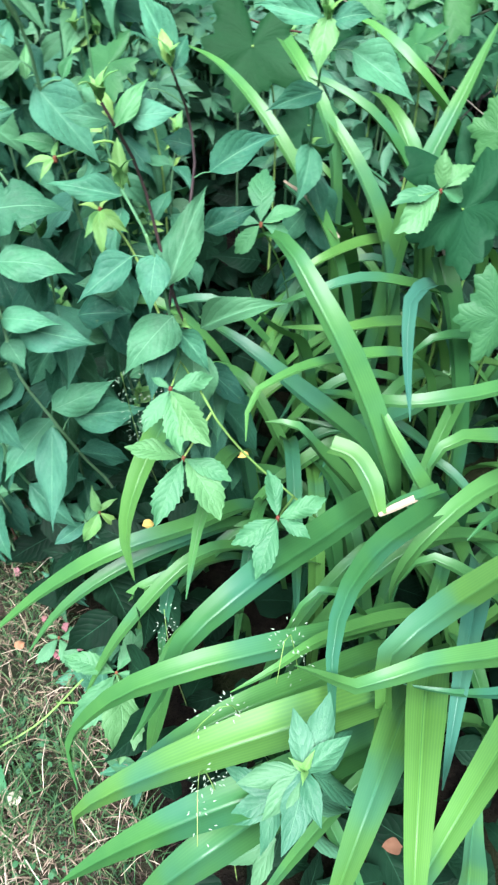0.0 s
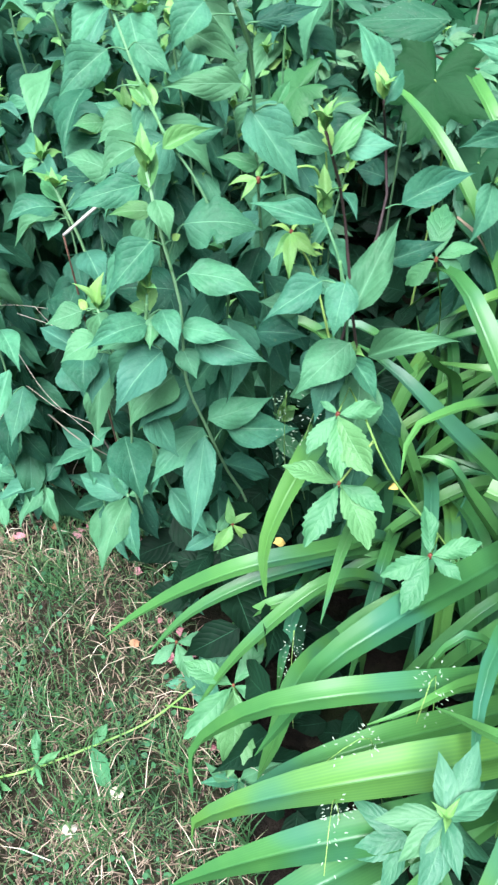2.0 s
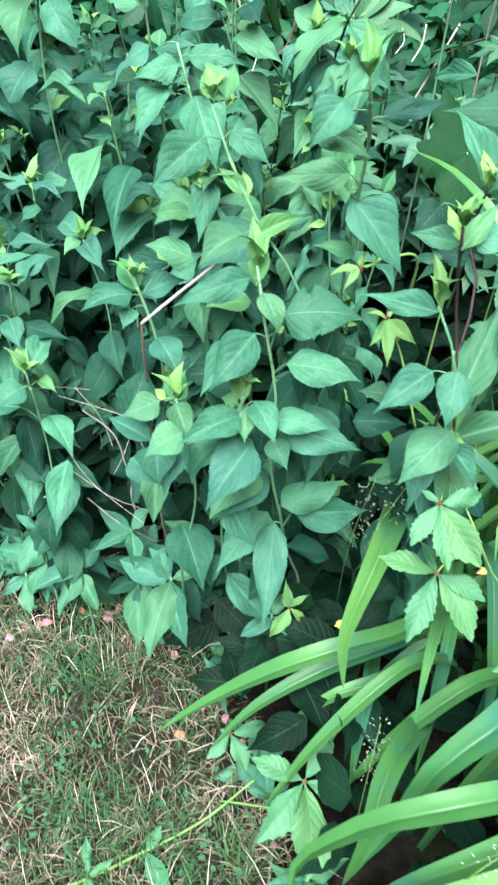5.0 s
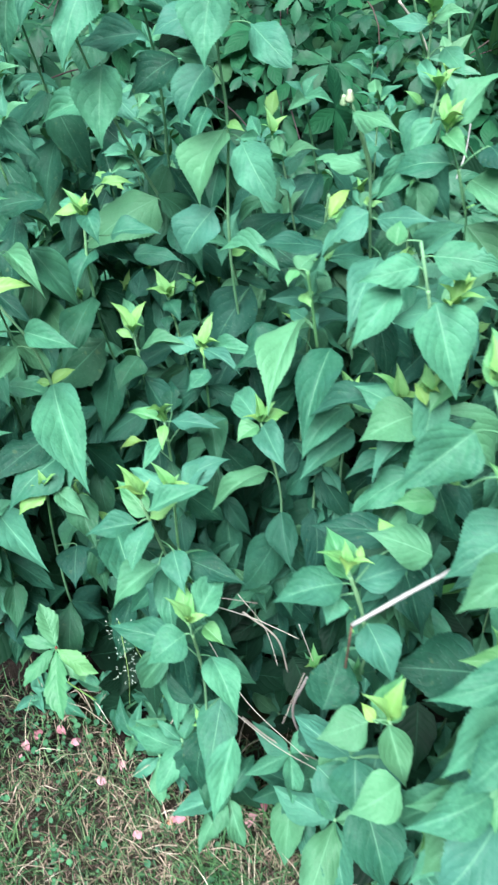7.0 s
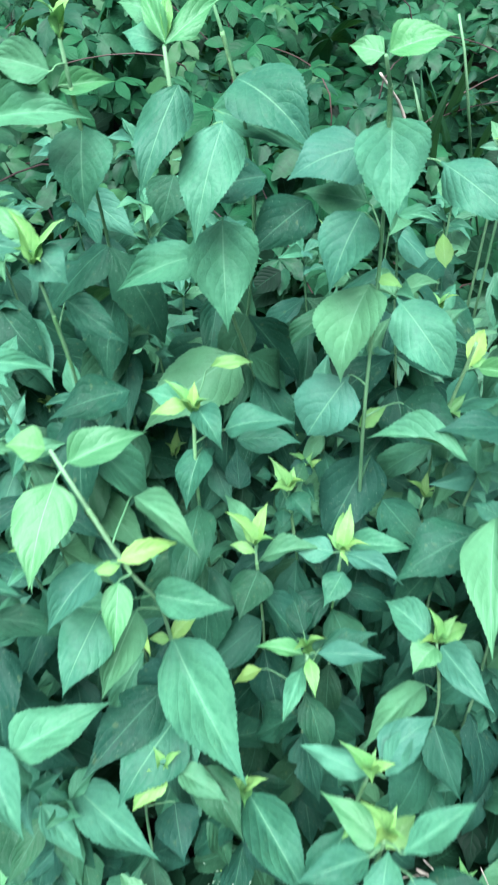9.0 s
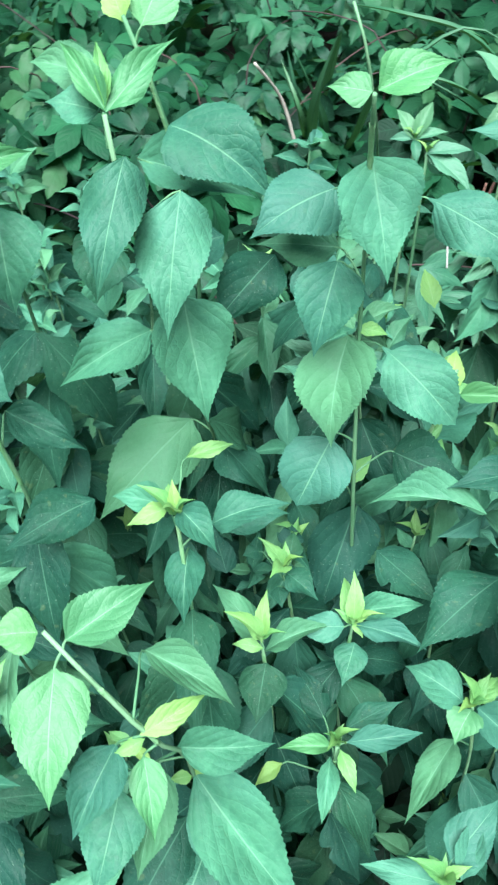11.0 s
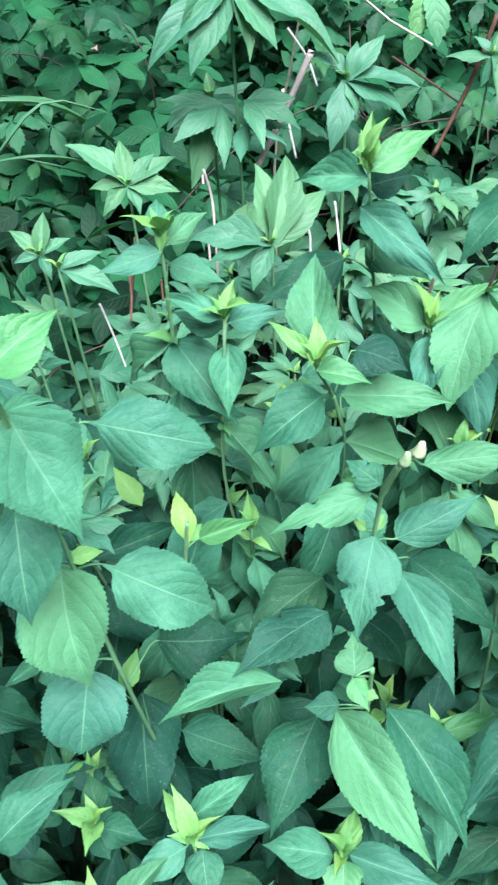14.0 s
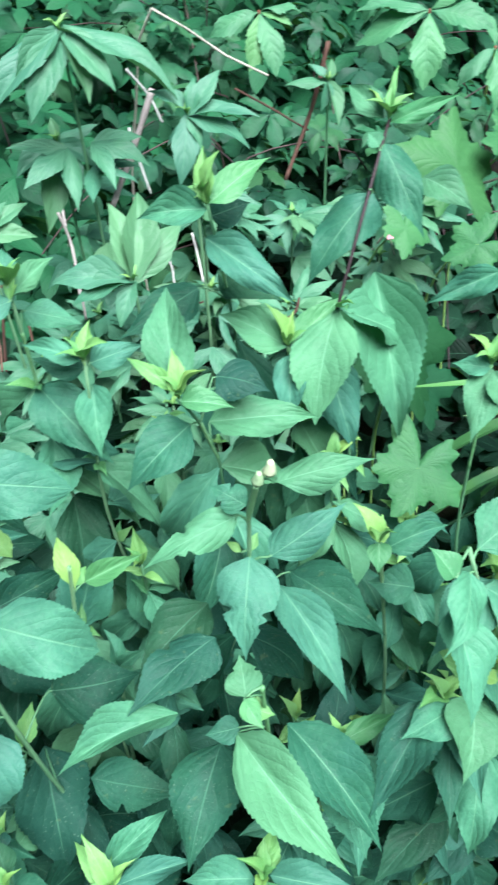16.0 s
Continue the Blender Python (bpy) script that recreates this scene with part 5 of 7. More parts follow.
sunflower([(-1.000, 1.350, 0.000), (-0.966, 1.263, 0.950), (-0.973, 1.251, 1.040)], [((-1.020, 1.250, 1.065), (-0.971, 1.252, 1.056), 0.021, "l"), ((-0.980, 1.261, 1.061), (-1.003, 1.280, 1.081), 0.022, "p"), ((-0.971, 1.259, 1.053), (-0.945, 1.245, 1.029), 0.036, "l"), ((-1.019, 1.193, 0.986), (-0.952, 1.198, 0.975), 0.021, "l"), ((-0.963, 1.287, 0.982), (-0.907, 1.264, 0.953), 0.033, "o")], face=(0.17, -0.60, 0.78), bare=0.14, seed=36, shade=True)
sunflower([(-0.950, 1.600, 0.000), (-0.936, 1.309, 1.200)], [((-0.945, 1.300, 1.180), (-0.997, 1.300, 1.191), 0.032, "l"), ((-1.000, 1.288, 1.149), (-0.918, 1.303, 1.145), 0.036, "l"), ((-0.937, 1.338, 1.122), (-0.936, 1.299, 1.059), 0.055, "l"), ((-0.949, 1.327, 1.157), (-0.904, 1.338, 1.158), 0.022, "p"), ((-0.874, 1.399, 1.046), (-0.887, 1.372, 1.006), 0.047, "o")], face=(0.15, -0.71, 0.69), bare=0.19, seed=37, shade=True)
sunflower([(-0.376, 1.222, 0.000), (-0.391, 1.172, 0.894)], [((-0.390, 1.169, 0.893), (-0.376, 1.191, 0.904), 0.017, "y"), ((-0.391, 1.173, 0.894), (-0.410, 1.160, 0.881), 0.021, "p"), ((-0.390, 1.165, 0.892), (-0.345, 1.137, 0.901), 0.027, "l"), ((-0.370, 1.148, 0.827), (-0.392, 1.184, 0.828), 0.037, "l")], face=(-0.32, -0.22, 0.92), bare=0.25, seed=40)
sunflower([(-0.384, 1.119, 0.000), (-0.399, 1.069, 0.953)], [((-0.403, 1.069, 0.950), (-0.465, 1.075, 0.919), 0.044, "l"), ((-0.396, 1.078, 0.788), (-0.459, 1.013, 0.741), 0.042, "l"), ((-0.385, 1.070, 0.864), (-0.407, 1.031, 0.845), 0.031, "p"), ((-0.397, 1.065, 0.954), (-0.360, 1.075, 0.969), 0.017, "l"), ((-0.397, 1.071, 0.955), (-0.391, 1.080, 0.958), 0.011, "p")], face=(-0.36, -0.14, 0.92), bare=0.25, seed=41)
sunflower([(-0.423, 1.124, 0.000), (-0.438, 1.074, 0.814)], [((-0.441, 1.079, 0.814), (-0.537, 1.072, 0.776), 0.044, "o"), ((-0.421, 1.059, 0.569), (-0.517, 1.075, 0.536), 0.049, "o"), ((-0.397, 1.030, 0.523), (-0.475, 1.043, 0.496), 0.038, "o"), ((-0.426, 1.068, 0.755), (-0.487, 1.027, 0.724), 0.029, "o")], face=(-0.27, -0.12, 0.96), bare=0.25, seed=42)
sunflower([(-0.209, 1.231, 0.000), (-0.224, 1.181, 0.966)], [((-0.225, 1.180, 0.964), (-0.274, 1.164, 0.921), 0.037, "l"), ((-0.225, 1.180, 0.964), (-0.240, 1.210, 0.964), 0.020, "l"), ((-0.226, 1.177, 0.962), (-0.240, 1.140, 0.937), 0.029, "l")], face=(-0.47, -0.22, 0.86), bare=0.25, seed=43)
sunflower([(-0.300, 0.880, 0.000), (-0.285, 0.805, 0.907), (-0.320, 0.821, 0.947), (-0.342, 0.837, 0.987), (-0.369, 0.860, 1.049)], [((-0.330, 0.829, 0.967), (-0.363, 0.846, 0.987), 0.018, "p"), ((-0.327, 0.829, 0.965), (-0.334, 0.850, 0.984), 0.013, "y"), ((-0.394, 0.848, 0.931), (-0.429, 0.839, 0.929), 0.023, "p"), ((-0.389, 0.830, 0.880), (-0.445, 0.834, 0.893), 0.038, "l"), ((-0.358, 0.862, 1.050), (-0.377, 0.891, 1.079), 0.038, "p"), ((-0.355, 0.863, 1.053), (-0.349, 0.893, 1.077), 0.021, "p"), ((-0.377, 0.846, 1.018), (-0.428, 0.808, 0.982), 0.048, "l"), ((-0.346, 0.852, 1.025), (-0.305, 0.840, 0.998), 0.029, "l"), ((-0.317, 0.811, 0.927), (-0.265, 0.839, 0.942), 0.024, "p"), ((-0.381, 0.828, 0.977), (-0.393, 0.838, 0.988), 0.013, "y"), ((-0.318, 0.849, 0.915), (-0.378, 0.804, 0.886), 0.064, "l")], face=(0.13, -0.64, 0.75), bare=0.25, seed=44)

# ---- daylilies ----
daylily = thing("daylily_clump", "daylily clump with long arching green strap leaves", "plant")
daylily_blade(daylily, [(0.332, 0.687, 0.000), (0.295, 0.690, 0.198), (0.232, 0.693, 0.320), (0.203, 0.695, 0.440), (0.152, 0.745, 0.580), (0.087, 0.815, 0.690), (0.048, 0.885, 0.720), (0.021, 0.935, 0.700), (-0.001, 0.966, 0.650)], 0.0440)
daylily_blade(daylily, [(0.396, 0.616, 0.000), (0.362, 0.630, 0.217), (0.304, 0.655, 0.350), (0.218, 0.691, 0.500), (0.185, 0.736, 0.550), (0.177, 0.758, 0.560)], 0.0417)
daylily_blade(daylily, [(0.278, 0.755, 0.000), (0.243, 0.767, 0.248), (0.183, 0.787, 0.400), (0.066, 0.827, 0.500), (-0.017, 0.867, 0.560), (-0.077, 0.920, 0.560)], 0.0412)
daylily_blade(daylily, [(0.346, 0.960, 0.000), (0.316, 0.939, 0.298), (0.264, 0.903, 0.480), (0.125, 0.808, 0.580), (0.028, 0.712, 0.640), (0.004, 0.691, 0.640), (-0.003, 0.664, 0.630), (-0.004, 0.642, 0.610)], 0.0251)
daylily_blade(daylily, [(0.272, 0.730, 0.000), (0.236, 0.726, 0.223), (0.173, 0.719, 0.360), (0.094, 0.711, 0.500), (0.056, 0.711, 0.560), (0.022, 0.723, 0.550)], 0.0413)
daylily_blade(daylily, [(0.161, 0.566, 0.560), (0.146, 0.598, 0.590), (0.126, 0.627, 0.600), (0.102, 0.639, 0.600)], 0.0301, blunt=True)
daylily_blade(daylily, [(0.161, 0.566, 0.560), (0.202, 0.598, 0.540), (0.253, 0.631, 0.520)], 0.0174, blunt=True)
daylily_blade(daylily, [(0.262, 0.754, 0.000), (0.238, 0.726, 0.260), (0.196, 0.679, 0.420), (0.085, 0.551, 0.520), (-0.007, 0.454, 0.570), (-0.072, 0.410, 0.530), (-0.105, 0.377, 0.460), (-0.142, 0.343, 0.400)], 0.0443)
daylily_blade(daylily, [(0.346, 0.738, 0.000), (0.324, 0.709, 0.279), (0.286, 0.659, 0.450), (0.208, 0.555, 0.560), (0.130, 0.462, 0.620), (0.093, 0.391, 0.640), (0.084, 0.344, 0.620), (0.087, 0.292, 0.580)], 0.0353)
daylily_blade(daylily, [(0.424, 0.710, 0.000), (0.396, 0.687, 0.322), (0.346, 0.648, 0.520), (0.254, 0.574, 0.550), (0.213, 0.543, 0.520), (0.191, 0.528, 0.460), (0.191, 0.526, 0.400)], 0.0310)
daylily_blade(daylily, [(0.463, 0.718, 0.000), (0.430, 0.701, 0.341), (0.374, 0.672, 0.550), (0.288, 0.629, 0.630), (0.240, 0.609, 0.650), (0.222, 0.599, 0.640), (0.224, 0.594, 0.590)], 0.0390)
daylily_blade(daylily, [(0.377, 1.092, 0.000), (0.356, 1.062, 0.310), (0.320, 1.010, 0.500), (0.251, 0.913, 0.620), (0.231, 0.886, 0.630), (0.220, 0.822, 0.600), (0.217, 0.715, 0.560)], 0.0291, mat=SKYSTRAP)
daylily_blade(daylily, [(0.376, 0.875, 0.000), (0.356, 0.905, 0.310), (0.321, 0.958, 0.500), (0.305, 0.983, 0.560), (0.294, 1.020, 0.590)], 0.0387, blunt=True)
daylily_blade(daylily, [(0.431, 1.083, 0.000), (0.396, 1.069, 0.298), (0.338, 1.046, 0.480), (0.250, 1.010, 0.540), (0.162, 0.976, 0.580), (0.097, 0.948, 0.580), (0.008, 0.984, 0.500)], 0.0281)
daylily_blade(daylily, [(0.533, 1.296, 0.000), (0.500, 1.279, 0.260), (0.444, 1.251, 0.420), (0.274, 1.167, 0.500), (0.160, 1.053, 0.580), (0.097, 0.989, 0.600), (0.045, 1.026, 0.520)], 0.0326)
daylily_blade(daylily, [(0.396, 1.083, 0.000), (0.364, 1.065, 0.260), (0.309, 1.034, 0.420), (0.219, 0.983, 0.480), (0.139, 0.931, 0.520), (0.036, 0.979, 0.480)], 0.0292)
daylily_blade(daylily, [(0.518, 0.896, 0.000), (0.485, 0.879, 0.298), (0.429, 0.850, 0.480), (0.317, 0.793, 0.520), (0.226, 0.779, 0.520), (0.136, 0.833, 0.480), (0.072, 0.900, 0.420)], 0.0292)
daylily_blade(daylily, [(0.543, 1.031, 0.000), (0.510, 1.015, 0.285), (0.453, 0.986, 0.460), (0.353, 0.935, 0.500), (0.275, 0.907, 0.520), (0.246, 0.903, 0.480)], 0.0377)
daylily_blade(daylily, [(0.322, 1.089, 0.000), (0.303, 1.121, 0.384), (0.271, 1.175, 0.620), (0.250, 1.209, 0.680), (0.227, 1.258, 0.700), (0.205, 1.342, 0.680)], 0.0446)
daylily_blade(daylily, [(0.276, 1.045, 0.000), (0.249, 1.070, 0.372), (0.203, 1.113, 0.600), (0.158, 1.154, 0.680), (0.118, 1.216, 0.720), (0.104, 1.292, 0.720)], 0.0383)
daylily_blade(daylily, [(0.345, 1.129, 0.000), (0.310, 1.141, 0.403), (0.251, 1.162, 0.650), (0.189, 1.183, 0.730), (0.128, 1.211, 0.760), (0.083, 1.252, 0.760), (0.064, 1.303, 0.750)], 0.0333)
daylily_blade(daylily, [(0.166, 1.124, 0.000), (0.144, 1.154, 0.459), (0.108, 1.205, 0.740), (0.082, 1.242, 0.770), (0.055, 1.315, 0.780)], 0.0247, blunt=True)
daylily_blade(daylily, [(0.209, 1.005, 0.000), (0.177, 1.024, 0.372), (0.123, 1.056, 0.600), (0.080, 1.081, 0.680), (0.012, 1.155, 0.760), (-0.040, 1.232, 0.780), (-0.106, 1.345, 0.760)], 0.0277)
daylily_blade(daylily, [(0.468, 1.245, 0.000), (0.432, 1.237, 0.384), (0.370, 1.222, 0.620), (0.307, 1.208, 0.720), (0.242, 1.229, 0.790), (0.187, 1.303, 0.810), (0.144, 1.367, 0.800)], 0.0426)
daylily_blade(daylily, [(0.212, 1.052, 0.000), (0.234, 1.082, 0.409), (0.272, 1.132, 0.660), (0.327, 1.204, 0.750), (0.390, 1.309, 0.820)], 0.0340)
daylily_blade(daylily, [(0.288, 1.356, 0.000), (0.257, 1.336, 0.260), (0.204, 1.302, 0.420), (0.167, 1.277, 0.520), (0.119, 1.298, 0.570), (0.072, 1.350, 0.570)], 0.0349)
daylily_blade(daylily, [(0.297, 1.359, 0.000), (0.266, 1.338, 0.260), (0.215, 1.302, 0.420), (0.184, 1.280, 0.500), (0.158, 1.268, 0.550)], 0.0203, blunt=True)
daylily_blade(daylily, [(0.214, 1.287, 0.000), (0.195, 1.256, 0.285), (0.162, 1.202, 0.460), (0.114, 1.125, 0.580), (0.058, 1.148, 0.630)], 0.0519, blunt=True)
daylily_blade(daylily, [(0.053, 1.110, 0.663), (0.094, 1.099, 0.634), (0.118, 1.070, 0.616), (0.139, 1.061, 0.591)], 0.0110, blunt=True, mat=DRYSTRAP)
daylily_blade(daylily, [(0.313, 1.021, 0.575), (0.308, 1.034, 0.590), (0.303, 1.049, 0.600)], 0.0240, blunt=True, mat=DRYSTRAP)
daylily_blade(daylily, [(0.160, 0.561, 0.565), (0.192, 0.586, 0.550), (0.212, 0.599, 0.545)], 0.0103, blunt=True, mat=DRYSTRAP)
daylily_blade(daylily, [(0.408, 0.422, 0.000), (0.374, 0.407, 0.360), (0.317, 0.380, 0.580), (0.236, 0.343, 0.640), (0.161, 0.320, 0.670), (0.107, 0.305, 0.660), (0.079, 0.332, 0.620), (0.048, 0.362, 0.580)], 0.0306)
daylily_blade(daylily, [(0.432, 0.393, 0.000), (0.396, 0.383, 0.310), (0.336, 0.365, 0.500), (0.256, 0.341, 0.550), (0.200, 0.333, 0.580), (0.165, 0.345, 0.570)], 0.0209)
daylily_blade(daylily, [(0.424, 0.598, 0.000), (0.397, 0.573, 0.310), (0.350, 0.530, 0.500), (0.249, 0.438, 0.600), (0.179, 0.378, 0.640), (0.149, 0.358, 0.630), (0.146, 0.350, 0.600), (0.147, 0.331, 0.530), (0.138, 0.282, 0.440)], 0.0369)
daylily_blade(daylily, [(0.258, 0.533, 0.000), (0.246, 0.498, 0.279), (0.225, 0.438, 0.450), (0.180, 0.312, 0.580), (0.158, 0.223, 0.620), (0.148, 0.151, 0.600), (0.153, 0.108, 0.520)], 0.0436)
daylily_blade(daylily, [(0.260, 0.528, 0.000), (0.245, 0.495, 0.248), (0.218, 0.438, 0.400), (0.159, 0.309, 0.540), (0.113, 0.213, 0.580), (0.089, 0.162, 0.540), (0.073, 0.125, 0.460)], 0.0437)
daylily_blade(daylily, [(0.440, 0.499, 0.000), (0.416, 0.471, 0.248), (0.376, 0.422, 0.400), (0.264, 0.287, 0.550), (0.203, 0.213, 0.580), (0.165, 0.162, 0.540), (0.148, 0.135, 0.460)], 0.0402)
daylily_blade(daylily, [(0.350, 0.657, 0.000), (0.336, 0.623, 0.273), (0.312, 0.565, 0.440), (0.258, 0.433, 0.540), (0.225, 0.346, 0.570), (0.212, 0.291, 0.540), (0.206, 0.256, 0.500)], 0.0320, mat=SKYSTRAP)
daylily_blade(daylily, [(0.306, 0.474, 0.000), (0.277, 0.452, 0.260), (0.227, 0.414, 0.420), (0.138, 0.347, 0.520), (0.058, 0.304, 0.570), (-0.024, 0.281, 0.560), (-0.115, 0.264, 0.510), (-0.175, 0.252, 0.460), (-0.198, 0.247, 0.420), (-0.199, 0.235, 0.390)], 0.0507)
daylily_blade(daylily, [(0.266, 0.510, 0.000), (0.236, 0.489, 0.248), (0.184, 0.453, 0.400), (0.064, 0.371, 0.500), (-0.025, 0.328, 0.520), (-0.104, 0.307, 0.460), (-0.161, 0.292, 0.380)], 0.0355)
daylily_blade(daylily, [(0.284, 0.428, 0.000), (0.254, 0.407, 0.223), (0.202, 0.371, 0.360), (0.102, 0.301, 0.460), (0.024, 0.260, 0.490), (-0.062, 0.235, 0.470), (-0.152, 0.213, 0.410), (-0.222, 0.196, 0.340)], 0.0490)
daylily_blade(daylily, [(0.166, 0.365, 0.000), (0.136, 0.343, 0.198), (0.085, 0.306, 0.320), (0.012, 0.252, 0.400), (-0.044, 0.212, 0.420), (-0.090, 0.191, 0.380), (-0.151, 0.166, 0.280)], 0.0511)
daylily_blade(daylily, [(0.292, 0.570, 0.000), (0.262, 0.547, 0.248), (0.212, 0.509, 0.400), (0.106, 0.429, 0.510), (0.018, 0.382, 0.570), (-0.067, 0.355, 0.580), (-0.137, 0.346, 0.540), (-0.185, 0.339, 0.480), (-0.214, 0.333, 0.420), (-0.216, 0.303, 0.330)], 0.0323)
daylily_blade(daylily, [(0.307, 0.549, 0.000), (0.276, 0.529, 0.260), (0.223, 0.495, 0.420), (0.119, 0.430, 0.520), (0.061, 0.385, 0.570), (0.023, 0.355, 0.580), (-0.020, 0.340, 0.560)], 0.0226)
daylily_blade(daylily, [(0.242, 0.537, 0.000), (0.210, 0.518, 0.248), (0.157, 0.485, 0.400), (0.111, 0.457, 0.550), (0.083, 0.452, 0.580), (0.061, 0.441, 0.560), (0.044, 0.425, 0.480)], 0.0170)
daylily_blade(daylily, [(-0.064, 0.912, 0.000), (-0.075, 0.876, 0.310), (-0.093, 0.816, 0.500), (-0.127, 0.699, 0.540), (-0.148, 0.648, 0.520), (-0.169, 0.603, 0.450), (-0.162, 0.573, 0.380)], 0.0378)
daylily_blade(daylily, [(0.010, 0.837, 0.000), (0.000, 0.802, 0.285), (-0.017, 0.741, 0.460), (-0.049, 0.632, 0.530), (-0.066, 0.574, 0.510), (-0.081, 0.502, 0.460)], 0.0260)
daylily_blade(daylily, [(0.070, 0.832, 0.000), (0.044, 0.806, 0.174), (-0.001, 0.762, 0.280), (-0.094, 0.670, 0.360), (-0.187, 0.628, 0.370), (-0.281, 0.610, 0.310), (-0.375, 0.594, 0.220), (-0.435, 0.583, 0.150)], 0.0312)
daylily_blade(daylily, [(0.067, 0.805, 0.000), (0.039, 0.781, 0.161), (-0.010, 0.742, 0.260), (-0.104, 0.665, 0.330), (-0.191, 0.620, 0.330), (-0.282, 0.578, 0.280), (-0.345, 0.543, 0.200)], 0.0265)
daylily_blade(daylily, [(0.033, 0.759, 0.000), (0.007, 0.733, 0.149), (-0.038, 0.689, 0.240), (-0.104, 0.624, 0.310), (-0.163, 0.601, 0.300), (-0.210, 0.588, 0.250), (-0.251, 0.572, 0.170)], 0.0206)
daylily_blade(daylily, [(-0.084, 0.798, 0.000), (-0.091, 0.762, 0.149), (-0.103, 0.700, 0.240), (-0.120, 0.605, 0.300), (-0.129, 0.555, 0.270), (-0.134, 0.509, 0.200)], 0.0227)
daylily_blade(daylily, [(0.455, 0.677, 0.000), (0.425, 0.654, 0.310), (0.375, 0.616, 0.500), (0.306, 0.564, 0.560), (0.272, 0.531, 0.580), (0.261, 0.523, 0.570)], 0.0282)
daylily_blade(daylily, [(0.126, 1.016, 0.000), (0.105, 0.985, 0.310), (0.070, 0.933, 0.500), (0.041, 0.890, 0.560), (0.011, 0.858, 0.630), (-0.002, 0.859, 0.680)], 0.0299)
daylily_blade(daylily, [(0.434, 1.093, 0.000), (0.410, 1.066, 0.186), (0.368, 1.018, 0.300), (0.239, 0.872, 0.380), (0.140, 0.816, 0.420), (0.070, 0.839, 0.420)], 0.0354)
daylily_blade(daylily, [(0.447, 0.493, 0.000), (0.410, 0.496, 0.248), (0.348, 0.501, 0.400), (0.282, 0.506, 0.500), (0.225, 0.527, 0.520), (0.190, 0.520, 0.460)], 0.0292)
daylily_blade(daylily, [(0.282, 0.107, 0.000), (0.276, 0.143, 0.186), (0.267, 0.206, 0.300), (0.261, 0.252, 0.400), (0.270, 0.291, 0.420)], 0.0383)
daylily_blade(daylily, [(-0.108, 0.788, 0.000), (-0.117, 0.752, 0.124), (-0.133, 0.691, 0.200), (-0.159, 0.589, 0.240), (-0.184, 0.523, 0.200)], 0.0235)
daylily_blade(daylily, [(0.113, 0.938, 0.000), (0.115, 0.902, 0.124), (0.120, 0.839, 0.200), (0.131, 0.664, 0.300), (0.129, 0.548, 0.340)], 0.0357)
daylily_blade(daylily, [(-0.004, 0.647, 0.000), (-0.021, 0.614, 0.186), (-0.051, 0.559, 0.300), (-0.107, 0.455, 0.360), (-0.122, 0.400, 0.320), (-0.143, 0.371, 0.220)], 0.0322)
r = rng(3)
for i in range(75):
    random_daylily(daylily, (r.uniform(-0.02, 0.5), r.uniform(0.42, 1.25), 0), r, 0.3, 0.36)

# ---- vines, lobed weeds, sticks and small things ----
creeper((-0.090, 0.636, 0.715), [(-0.118, 0.593, 0.691), (-0.079, 0.573, 0.679), (-0.037, 0.584, 0.686), (-0.040, 0.644, 0.719), (-0.111, 0.648, 0.721)], tail=[(-0.080, 0.675, 0.720), (-0.044, 0.631, 0.680), (-0.008, 0.634, 0.600), (0.060, 0.634, 0.500), (0.154, 0.745, 0.200)])
creeper((-0.079, 0.605, 0.625), [(-0.149, 0.612, 0.628), (-0.111, 0.533, 0.590), (-0.034, 0.540, 0.594), (-0.022, 0.581, 0.614), (-0.098, 0.636, 0.640)], tail=[(-0.044, 0.640, 0.670)])
creeper((0.033, 0.525, 0.616), [(-0.022, 0.505, 0.602), (0.009, 0.463, 0.587), (0.069, 0.502, 0.610), (0.090, 0.540, 0.629), (0.024, 0.577, 0.638)], tail=[(0.060, 0.634, 0.500)])
creeper((-0.201, 0.504, 0.218), [(-0.162, 0.571, 0.235), (-0.280, 0.525, 0.229), (-0.264, 0.423, 0.199), (-0.191, 0.382, 0.183), (-0.147, 0.489, 0.211)], tail=[(-0.185, 0.507, 0.100), (-0.329, 0.529, 0.030)])
creeper((0.255, 0.949, 0.760), [(0.189, 0.924, 0.770), (0.245, 0.963, 0.810), (0.186, 0.912, 0.730), (0.300, 0.962, 0.740), (0.302, 0.983, 0.770)], tail=[(0.290, 1.056, 0.600), (0.364, 1.294, 0.300)])
creeper((-0.166, 0.776, 0.857), [(-0.186, 0.752, 0.839), (-0.162, 0.734, 0.824), (-0.146, 0.761, 0.843), (-0.128, 0.763, 0.843), (-0.190, 0.777, 0.859), (-0.157, 0.785, 0.863)], young=True, tail=[(-0.143, 0.791, 0.800), (-0.109, 0.764, 0.700)])
creeper((-0.203, 0.771, 0.925), [(-0.235, 0.763, 0.922), (-0.219, 0.752, 0.910), (-0.190, 0.772, 0.924), (-0.200, 0.786, 0.937)], young=True, tail=[(-0.150, 0.796, 0.930), (-0.138, 0.830, 0.850)])
creeper((0.016, 0.930, 0.720), [(0.021, 1.015, 0.750), (0.069, 0.952, 0.720), (0.052, 0.931, 0.690), (-0.032, 0.946, 0.720), (-0.021, 0.942, 0.680)], tail=[(0.056, 1.093, 0.500), (0.100, 1.334, 0.100)])
